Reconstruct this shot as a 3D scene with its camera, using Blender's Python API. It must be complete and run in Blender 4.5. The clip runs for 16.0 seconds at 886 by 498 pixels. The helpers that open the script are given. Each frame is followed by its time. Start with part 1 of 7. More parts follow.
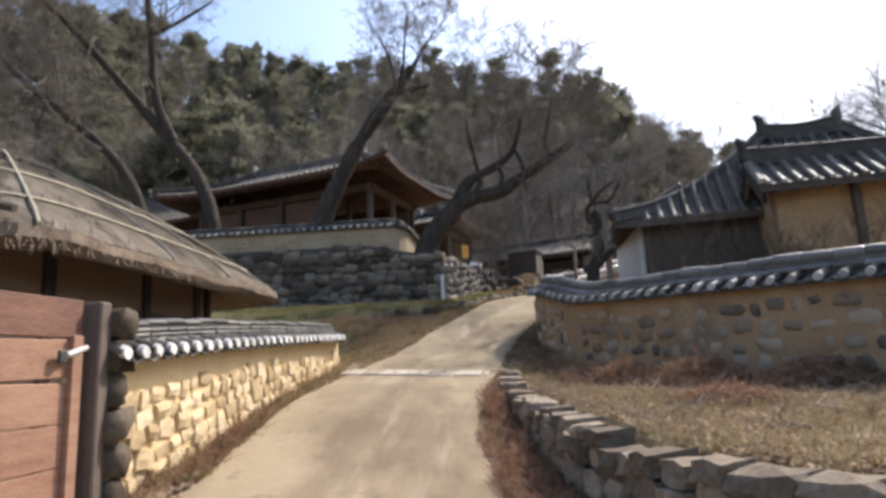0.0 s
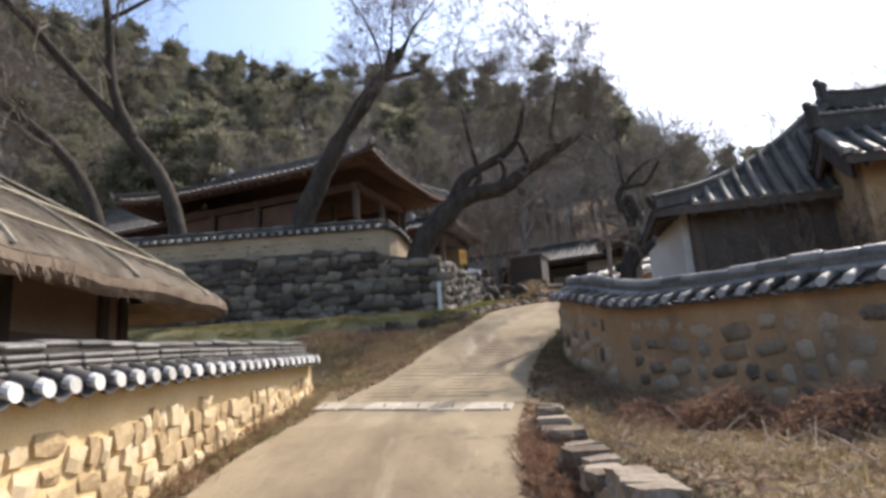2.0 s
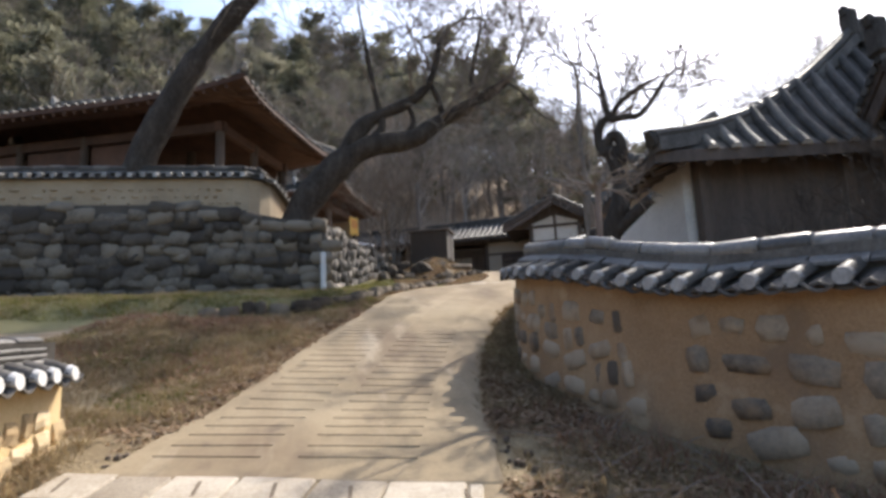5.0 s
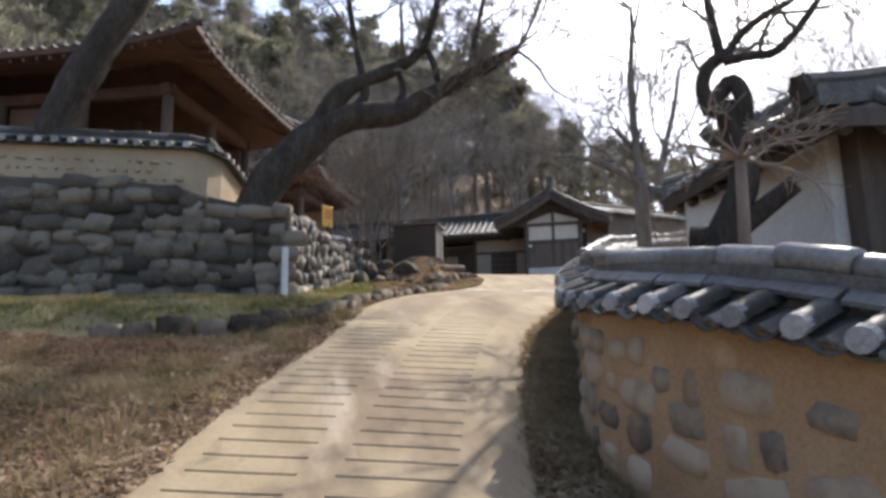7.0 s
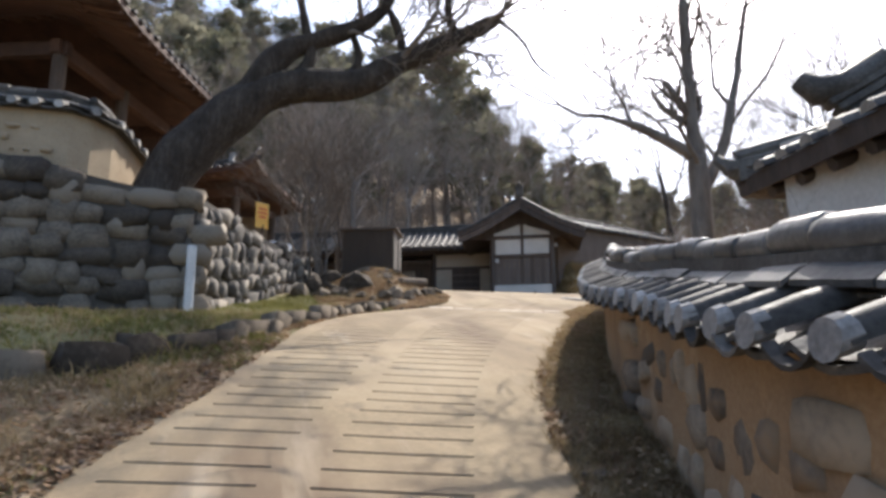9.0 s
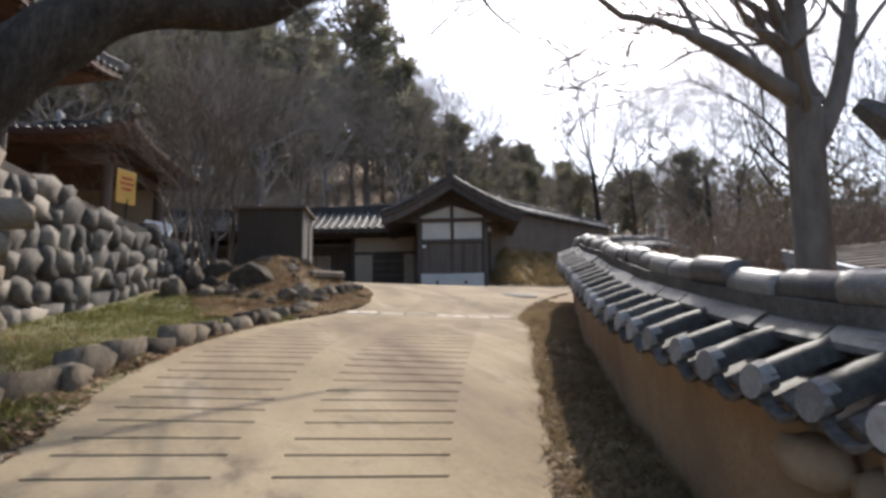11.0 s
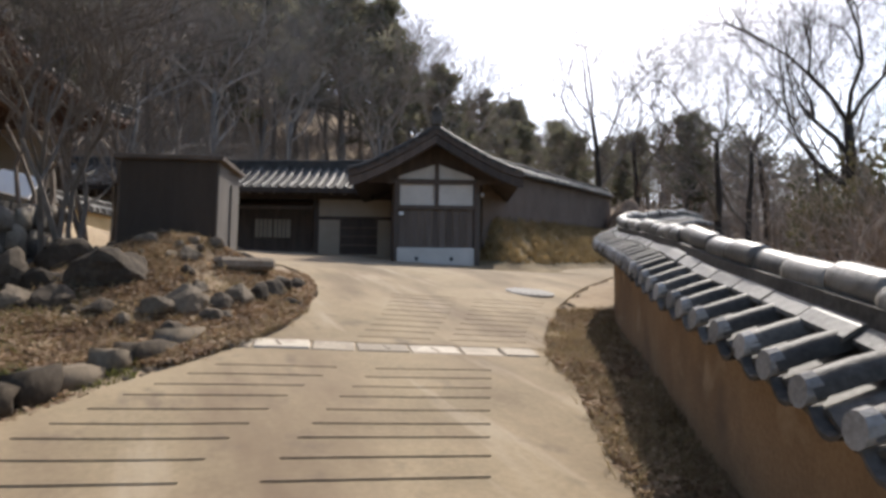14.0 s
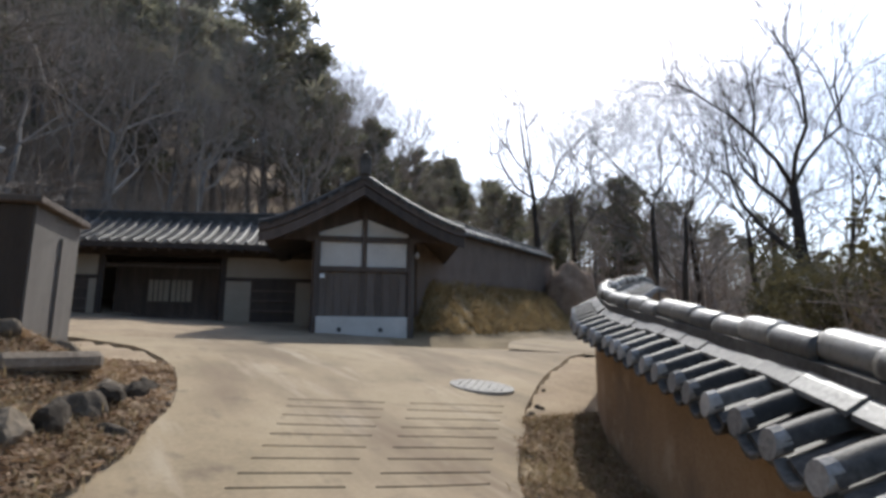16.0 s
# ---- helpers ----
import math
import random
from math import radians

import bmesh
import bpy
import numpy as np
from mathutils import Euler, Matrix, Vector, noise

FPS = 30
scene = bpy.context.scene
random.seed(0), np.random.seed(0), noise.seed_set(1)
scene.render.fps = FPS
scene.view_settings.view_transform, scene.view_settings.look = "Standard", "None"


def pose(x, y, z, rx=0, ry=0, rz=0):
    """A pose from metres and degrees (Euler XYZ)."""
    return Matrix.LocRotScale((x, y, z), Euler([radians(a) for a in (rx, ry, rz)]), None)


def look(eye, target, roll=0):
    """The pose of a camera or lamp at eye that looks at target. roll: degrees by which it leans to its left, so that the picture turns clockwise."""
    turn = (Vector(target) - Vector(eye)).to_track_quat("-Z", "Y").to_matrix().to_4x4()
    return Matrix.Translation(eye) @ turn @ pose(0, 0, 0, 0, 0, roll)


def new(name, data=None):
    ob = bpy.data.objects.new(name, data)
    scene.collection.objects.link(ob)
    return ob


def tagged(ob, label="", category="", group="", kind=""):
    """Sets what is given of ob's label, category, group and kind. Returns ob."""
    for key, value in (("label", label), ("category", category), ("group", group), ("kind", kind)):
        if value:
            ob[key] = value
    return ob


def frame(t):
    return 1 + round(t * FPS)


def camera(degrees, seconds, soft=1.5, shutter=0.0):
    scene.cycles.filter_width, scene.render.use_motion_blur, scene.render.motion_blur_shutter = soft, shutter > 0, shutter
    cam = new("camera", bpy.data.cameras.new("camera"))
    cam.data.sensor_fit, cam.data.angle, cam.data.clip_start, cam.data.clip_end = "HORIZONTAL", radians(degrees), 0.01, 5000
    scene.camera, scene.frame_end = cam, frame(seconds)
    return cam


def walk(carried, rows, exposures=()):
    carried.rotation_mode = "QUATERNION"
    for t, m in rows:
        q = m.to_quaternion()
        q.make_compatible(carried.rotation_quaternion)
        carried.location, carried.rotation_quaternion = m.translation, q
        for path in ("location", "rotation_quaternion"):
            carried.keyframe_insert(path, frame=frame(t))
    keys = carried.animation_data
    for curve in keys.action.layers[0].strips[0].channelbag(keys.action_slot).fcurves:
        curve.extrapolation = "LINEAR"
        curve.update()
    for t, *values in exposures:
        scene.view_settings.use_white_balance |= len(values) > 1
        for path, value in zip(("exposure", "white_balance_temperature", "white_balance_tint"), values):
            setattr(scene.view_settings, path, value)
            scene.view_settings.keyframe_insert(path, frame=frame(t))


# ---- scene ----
cam = camera(72.5, 16.0, soft=3.3)
PATH = [
    (0, (0.465, 3.403, 1.533), (0.421, 5.369, 1.899), -2.7),
    (0.5, (0.365, 4.111, 1.596), (0.351, 6.073, 1.982), -3.2),
    (1, (0.322, 4.822, 1.634), (0.323, 6.782, 2.036), -3.7),
    (1.5, (0.194, 5.486, 1.697), (0.197, 7.444, 2.106), -3.4),
    (2, (0.203, 6.218, 1.748), (0.192, 8.176, 2.154), -3.8),
    (2.5, (0.132, 6.94, 1.778), (0.131, 8.899, 2.179), -3.7),
    (3, (0.118, 7.715, 1.847), (0.104, 9.679, 2.222), -3.6),
    (3.5, (0.05, 8.445, 1.876), (0.07, 10.411, 2.241), -3.0),
    (4, (0.095, 9.219, 1.941), (0.225, 11.184, 2.289), -3.5),
    (4.5, (0.044, 9.893, 2.027), (0.344, 11.842, 2.362), -4.1),
    (7, (0.287, 13.629, 2.731), (0.729, 15.554, 3.047), -1.1),
    (7.5, (0.427, 14.33, 2.81), (0.869, 16.255, 3.121), -0.4),
    (8, (0.555, 15.02, 2.884), (1.04, 16.935, 3.199), -0.3),
    (8.5, (0.615, 15.725, 2.91), (1.157, 17.62, 3.253), -0.1),
    (9, (0.792, 16.469, 2.986), (1.381, 18.343, 3.36), -0.5),
    (11.5, (1.749, 19.555, 3.787), (2.645, 21.322, 4.058), -0.8),
    (12, (1.998, 20.103, 3.944), (2.938, 21.853, 4.174), -0.6),
    (12.5, (2.226, 20.745, 4.071), (3.205, 22.477, 4.275), -0.5),
    (13, (2.504, 21.331, 4.201), (3.466, 23.075, 4.383), -0.2),
    (13.5, (2.772, 21.97, 4.32), (3.7, 23.734, 4.493), 0.1),
    (14, (3.171, 22.525, 4.493), (4.078, 24.3, 4.665), 0.6),
    (14.5, (3.4, 23.12, 4.648), (4.339, 24.873, 4.856), 0.8),
    (15, (3.661, 23.59, 4.805), (4.618, 25.325, 5.08), 0.8),
    (15.5, (3.956, 24.159, 4.895), (4.96, 25.856, 5.228), 1.0),
    (16, (4.317, 24.595, 4.954), (5.403, 26.234, 5.32), 0.3),
]
walk(cam, [(t, look(eye, target, roll)) for t, eye, target, roll in PATH],
     exposures=[(0.0, 1.06, 6200, 11), (4.5, 1.14, 6250, 11), (7.0, 1.28, 6150, 11), (9.0, 1.22, 6150, 11), (11.5, 0.84, 6150, 11), (14.0, 0.82, 6200, 11), (16.0, 0.64, 5850, 8)])

# ---------------------------------------------------------------- light
world = bpy.data.worlds.new("world")
scene.world = world
world.use_nodes = True
SUN_AZ, SUN_EL = 46.0, 46.0
wn = world.node_tree.nodes
sky = wn.new("ShaderNodeTexSky")
sky.sky_type, sky.sun_disc = "NISHITA", False
sky.sun_elevation, sky.sun_rotation = radians(SUN_EL), radians(SUN_AZ)
sky.air_density, sky.dust_density, sky.ozone_density = 1.0, 2.5, 1.0
world.node_tree.links.new(sky.outputs[0], wn["Background"].inputs["Color"])
wn["Background"].inputs["Strength"].default_value = 0.15
sun_way = Vector((math.sin(radians(SUN_AZ)) * math.cos(radians(SUN_EL)), math.cos(radians(SUN_AZ)) * math.cos(radians(SUN_EL)), math.sin(radians(SUN_EL))))
sun = new("sun", bpy.data.lights.new("sun", "SUN"))
sun.data.energy, sun.data.angle, sun.data.color = 3.3, radians(0.6), (1.0, 0.92, 0.80)
sun.matrix_world = look(sun_way * 60, (0, 0, 0))


# ---------------------------------------------------------------- materials
def mat(name, stops, scale=3.0, fine=40.0, rough=0.85, bump=0.25, vary=0.0, metal=0.0, stretch=(1, 1, 1), gloss=0.5, mixfine=0.45, thin=0.0, deep=0.02, stain=None):
    """A worn surface: two scales of noise over a ramp of colours, with relief; vary shifts the value from piece to piece."""
    m = bpy.data.materials.new(name)
    m.use_nodes = True
    nt = m.node_tree
    n, link = nt.nodes, nt.links.new
    bsdf = n["Principled BSDF"]
    geo = n.new("ShaderNodeNewGeometry")
    mp = n.new("ShaderNodeMapping")
    mp.inputs["Scale"].default_value = stretch
    link(geo.outputs["Position"], mp.inputs["Vector"])
    a, b = n.new("ShaderNodeTexNoise"), n.new("ShaderNodeTexNoise")
    for t, s, d in ((a, scale, 5), (b, fine, 3)):
        t.inputs["Scale"].default_value, t.inputs["Detail"].default_value, t.inputs["Roughness"].default_value = s, d, 0.62
        link(mp.outputs["Vector"], t.inputs["Vector"])
    mix = n.new("ShaderNodeMix")
    mix.inputs["Factor"].default_value = mixfine
    link(a.outputs["Fac"], mix.inputs["A"])
    link(b.outputs["Fac"], mix.inputs["B"])
    val = mix.outputs["Result"]
    if vary:
        info = n.new("ShaderNodeObjectInfo")
        mad = n.new("ShaderNodeMath")
        mad.operation = "MULTIPLY_ADD"
        mad.inputs[1].default_value, mad.inputs[2].default_value = vary, -vary / 2
        link(info.outputs["Random"], mad.inputs[0])
        add = n.new("ShaderNodeMath")
        link(mad.outputs[0], add.inputs[0])
        link(val, add.inputs[1])
        val = add.outputs[0]
    ramp = n.new("ShaderNodeValToRGB")
    el = ramp.color_ramp.elements
    while len(el) < len(stops):
        el.new(0.5)
    for i, c in enumerate(stops):
        el[i].position = 0.3 + 0.4 * i / max(1, len(stops) - 1)
        el[i].color = (*c, 1)
    link(val, ramp.inputs["Fac"])
    colour = ramp.outputs["Color"]
    for tint, st_scale, st_stretch, lo, hi in stain or ():
        smp, sn, sr, smx = n.new("ShaderNodeMapping"), n.new("ShaderNodeTexNoise"), n.new("ShaderNodeMapRange"), n.new("ShaderNodeMix")
        smp.inputs["Scale"].default_value, smp.inputs["Location"].default_value = st_stretch, (7.3 * st_scale, 2.1, 0)
        sn.inputs["Scale"].default_value, sn.inputs["Detail"].default_value, sn.inputs["Roughness"].default_value = st_scale, 6, 0.6
        link(geo.outputs["Position"], smp.inputs["Vector"])
        link(smp.outputs["Vector"], sn.inputs["Vector"])
        link(sn.outputs["Fac"], sr.inputs["Value"])
        sr.inputs["From Min"].default_value, sr.inputs["From Max"].default_value = lo, hi
        smx.data_type = "RGBA"
        link(sr.outputs["Result"], smx.inputs["Factor"])
        link(colour, smx.inputs[6])
        smx.inputs[7].default_value = (*tint, 1)
        colour = smx.outputs[2]
    link(colour, bsdf.inputs["Base Color"])
    bsdf.inputs["Roughness"].default_value, bsdf.inputs["Metallic"].default_value = rough, metal
    bsdf.inputs["Specular IOR Level"].default_value = gloss
    if thin:
        tr, sm = n.new("ShaderNodeBsdfTranslucent"), n.new("ShaderNodeMixShader")
        link(ramp.outputs["Color"], tr.inputs["Color"])
        sm.inputs[0].default_value = thin
        link(bsdf.outputs[0], sm.inputs[1])
        link(tr.outputs[0], sm.inputs[2])
        link(sm.outputs[0], n["Material Output"].inputs["Surface"])
    if bump:
        bp = n.new("ShaderNodeBump")
        bp.inputs["Strength"].default_value, bp.inputs["Distance"].default_value = bump, deep
        link(mix.outputs["Result"], bp.inputs["Height"])
        link(bp.outputs["Normal"], bsdf.inputs["Normal"])
    return m


concrete = mat("concrete", [(0.165, 0.124, 0.074), (0.258, 0.197, 0.119), (0.325, 0.256, 0.163)], 0.7, 26, 0.92, 0.08, gloss=0.25, mixfine=0.28, stain=[((0.155, 0.110, 0.068), 0.5, (1.5, 0.4, 1), 0.47, 0.66), ((0.39, 0.325, 0.235), 1.1, (1.6, 0.16, 1), 0.56, 0.80), ((0.14, 0.103, 0.068), 3.2, (1, 0.7, 1), 0.58, 0.74)])
# darker brown for groove floors and for the strips drawn as slab slots
groove_brown = mat("groove_brown", [(0.085, 0.062, 0.042), (0.18, 0.138, 0.092)], 2.5, 40, 1.0, 0.3)
joint_concrete = mat("joint_concrete", [(0.19, 0.148, 0.098), (0.31, 0.252, 0.178), (0.44, 0.375, 0.285)], 3, 40, 0.8, 0.25, vary=0.4, stain=[((0.20, 0.155, 0.11), 2.2, (1, 1, 1), 0.55, 0.72)])
soil = mat("soil", [(0.14, 0.095, 0.058), (0.26, 0.19, 0.115), (0.37, 0.29, 0.18)], 1.2, 26, 1.0, 0.6)
litter = mat("litter", [(0.13, 0.075, 0.042), (0.27, 0.175, 0.10), (0.45, 0.345, 0.22), (0.68, 0.60, 0.48)], 3.0, 30, 0.9, 0.3, vary=0.5, thin=0.3)
straw_grass = mat("straw_grass", [(0.18, 0.125, 0.065), (0.31, 0.235, 0.125), (0.45, 0.365, 0.22)], 2.0, 20, 0.9, 0.2, vary=0.4, thin=0.35)
green_grass = mat("green_grass", [(0.070, 0.070, 0.018), (0.150, 0.142, 0.040), (0.28, 0.24, 0.095)], 2.0, 20, 0.9, 0.2, thin=0.35)
hill_soil = mat("hill_soil", [(0.15, 0.105, 0.068), (0.25, 0.185, 0.125), (0.34, 0.265, 0.185)], 0.4, 9, 1.0, 0.6, gloss=0.2)
ochre = mat("ochre_clay", [(0.205, 0.126, 0.066), (0.31, 0.198, 0.108), (0.40, 0.275, 0.160)], 1.3, 45, 0.95, 0.35, gloss=0.2, stain=[((0.20, 0.135, 0.085), 1.1, (1, 1, 0.7), 0.52, 0.70), ((0.44, 0.32, 0.20), 2.3, (1, 1, 1), 0.58, 0.75)])
yellow_mortar = mat("yellow_mortar", [(0.46, 0.315, 0.145), (0.60, 0.44, 0.225), (0.68, 0.53, 0.31)], 2.0, 40, 0.95, 0.4)
pale_stone = mat("pale_stone", [(0.36, 0.255, 0.14), (0.52, 0.39, 0.225), (0.64, 0.51, 0.33)], 3.5, 30, 0.92, 0.5, vary=0.4, gloss=0.2)
wall_stone = mat("wall_stone", [(0.105, 0.084, 0.064), (0.175, 0.140, 0.104), (0.25, 0.20, 0.145), (0.34, 0.265, 0.185)], 2.0, 24, 0.92, 0.6, vary=0.7, mixfine=0.4, gloss=0.2, stain=[((0.24, 0.165, 0.10), 4.0, (1, 1, 1), 0.50, 0.68)])
dark_stone = mat("dark_stone", [(0.048, 0.038, 0.029), (0.100, 0.080, 0.060), (0.195, 0.158, 0.117)], 2.4, 22, 0.92, 0.6, vary=0.5, gloss=0.25)
rock_mat = mat("rock", [(0.038, 0.029, 0.020), (0.082, 0.063, 0.044), (0.155, 0.122, 0.086)], 2.2, 20, 0.94, 0.8, vary=0.4, gloss=0.2)
dark_joint = mat("dark_joint", [(0.045, 0.038, 0.031), (0.10, 0.083, 0.066)], 3, 30, 1.0, 0.4)
roof_tile = mat("roof_tile", [(0.036, 0.032, 0.027), (0.070, 0.062, 0.053), (0.145, 0.130, 0.111)], 3.0, 35, 0.55, 0.3, vary=0.3, gloss=0.12)
tile_mid = mat("grey_tile", [(0.058, 0.054, 0.048), (0.115, 0.106, 0.094), (0.20, 0.184, 0.162)], 2.5, 30, 0.5, 0.35, vary=0.35, gloss=0.3)
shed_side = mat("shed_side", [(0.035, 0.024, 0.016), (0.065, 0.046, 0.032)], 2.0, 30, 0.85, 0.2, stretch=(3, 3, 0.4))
# paler than roof_tile: sun glare on the right wall's ridge put into the colour
tile_pale = mat("glare_tile", [(0.062, 0.057, 0.050), (0.125, 0.114, 0.099), (0.24, 0.220, 0.192)], 2.5, 30, 0.45, 0.35, vary=0.35, gloss=0.45)
plaster_cap = mat("plaster_cap", [(0.15, 0.138, 0.124), (0.26, 0.242, 0.218), (0.40, 0.376, 0.342)], 8, 50, 0.95, 0.3, vary=0.3)
lime_plug = mat("lime_plug", [(0.34, 0.32, 0.29), (0.50, 0.475, 0.435), (0.64, 0.61, 0.57)], 8, 50, 0.95, 0.3, vary=0.25)
white_plaster = mat("white_plaster", [(0.42, 0.385, 0.335), (0.56, 0.52, 0.46), (0.67, 0.63, 0.565)], 1.3, 30, 0.95, 0.15)
cream_plaster = mat("cream_plaster", [(0.26, 0.215, 0.16), (0.38, 0.325, 0.25)], 1.5, 30, 0.95, 0.15)
dark_wood = mat("dark_wood", [(0.030, 0.021, 0.015), (0.065, 0.045, 0.032), (0.11, 0.08, 0.06)], 2.0, 30, 0.75, 0.3, vary=0.25, stretch=(3, 3, 0.4))
red_wood = mat("red_wood", [(0.045, 0.024, 0.016), (0.085, 0.043, 0.027), (0.135, 0.072, 0.045)], 2.0, 30, 0.8, 0.3, vary=0.3)
door_wood = mat("door_wood", [(0.115, 0.050, 0.030), (0.22, 0.105, 0.062), (0.33, 0.185, 0.115)], 2.5, 30, 0.8, 0.4, vary=0.3, stretch=(0.6, 0.6, 4))
board_grey = mat("board_grey", [(0.075, 0.057, 0.045), (0.13, 0.102, 0.082), (0.18, 0.145, 0.12)], 1.5, 26, 0.88, 0.2, stretch=(4, 4, 0.5), vary=0.2, gloss=0.25)
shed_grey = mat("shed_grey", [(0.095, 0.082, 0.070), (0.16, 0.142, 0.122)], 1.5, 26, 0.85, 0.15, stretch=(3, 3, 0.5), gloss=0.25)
thatch = mat("thatch", [(0.058, 0.046, 0.034), (0.128, 0.103, 0.078), (0.225, 0.186, 0.142)], 2.2, 42, 0.95, 0.8, stretch=(1, 4, 1), gloss=0.2, stain=[((0.07, 0.054, 0.039), 1.2, (1, 2, 1), 0.50, 0.68)])
thatch_end = mat("thatch_end", [(0.075, 0.052, 0.036), (0.16, 0.115, 0.078), (0.26, 0.20, 0.14)], 4, 60, 0.95, 0.7)
rope_mat = mat("straw_rope", [(0.24, 0.20, 0.13), (0.42, 0.37, 0.27)], 5, 60, 0.9, 0.3)
bark = mat("bark", [(0.018, 0.014, 0.011), (0.045, 0.036, 0.028), (0.095, 0.077, 0.062)], 4.0, 20, 0.95, 1.0, stretch=(1, 1, 0.35), gloss=0.2, deep=0.07)
# next two are paler than bark: haze over far trees put into the colour
haze_grey_bark = mat("haze_grey_bark", [(0.085, 0.070, 0.058), (0.16, 0.135, 0.112), (0.25, 0.215, 0.18)], 3.0, 14, 0.95, 0.6, stretch=(1, 1, 0.35), gloss=0.2, deep=0.04)
haze_twig_bark = mat("haze_twig_bark", [(0.22, 0.180, 0.145), (0.36, 0.300, 0.245)], 3.0, 20, 0.95, 0.0, gloss=0.2)
brush_twig = mat("brush_twig", [(0.17, 0.125, 0.09), (0.30, 0.235, 0.175)], 3.0, 20, 0.9, 0.0)
pale_twig = mat("pale_twig", [(0.16, 0.12, 0.09), (0.30, 0.23, 0.17)], 3.0, 20, 0.9, 0.0)
pine_needles = mat("pine_needles", [(0.105, 0.104, 0.066), (0.168, 0.162, 0.108), (0.23, 0.216, 0.155)], 0.5, 3, 0.9, 0.0, vary=0.35, thin=0.5, gloss=0.15)
brush_leaf = mat("brush_leaf", [(0.045, 0.040, 0.020), (0.085, 0.075, 0.036), (0.14, 0.115, 0.065)], 1.0, 6, 0.75, 0.0, thin=0.3)
metal_cover = mat("iron_cover", [(0.15, 0.135, 0.115), (0.25, 0.23, 0.20)], 6, 40, 0.75, 0.3, gloss=0.3)
sign_yellow = mat("sign_yellow", [(0.75, 0.40, 0.06), (0.85, 0.50, 0.10)], 3, 20, 0.5, 0.0)
print_red = mat("print_red", [(0.55, 0.06, 0.03), (0.7, 0.09, 0.05)], 3, 20, 0.6, 0.0)
paper_white = mat("paper_white", [(0.72, 0.72, 0.70), (0.82, 0.82, 0.80)], 3, 20, 0.6, 0.0)
post_white = mat("post_white", [(0.40, 0.39, 0.37), (0.62, 0.60, 0.57)], 3, 30, 0.8, 0.2)
iron_black = mat("iron_black", [(0.02, 0.02, 0.02), (0.05, 0.045, 0.04)], 5, 40, 0.6, 0.2)


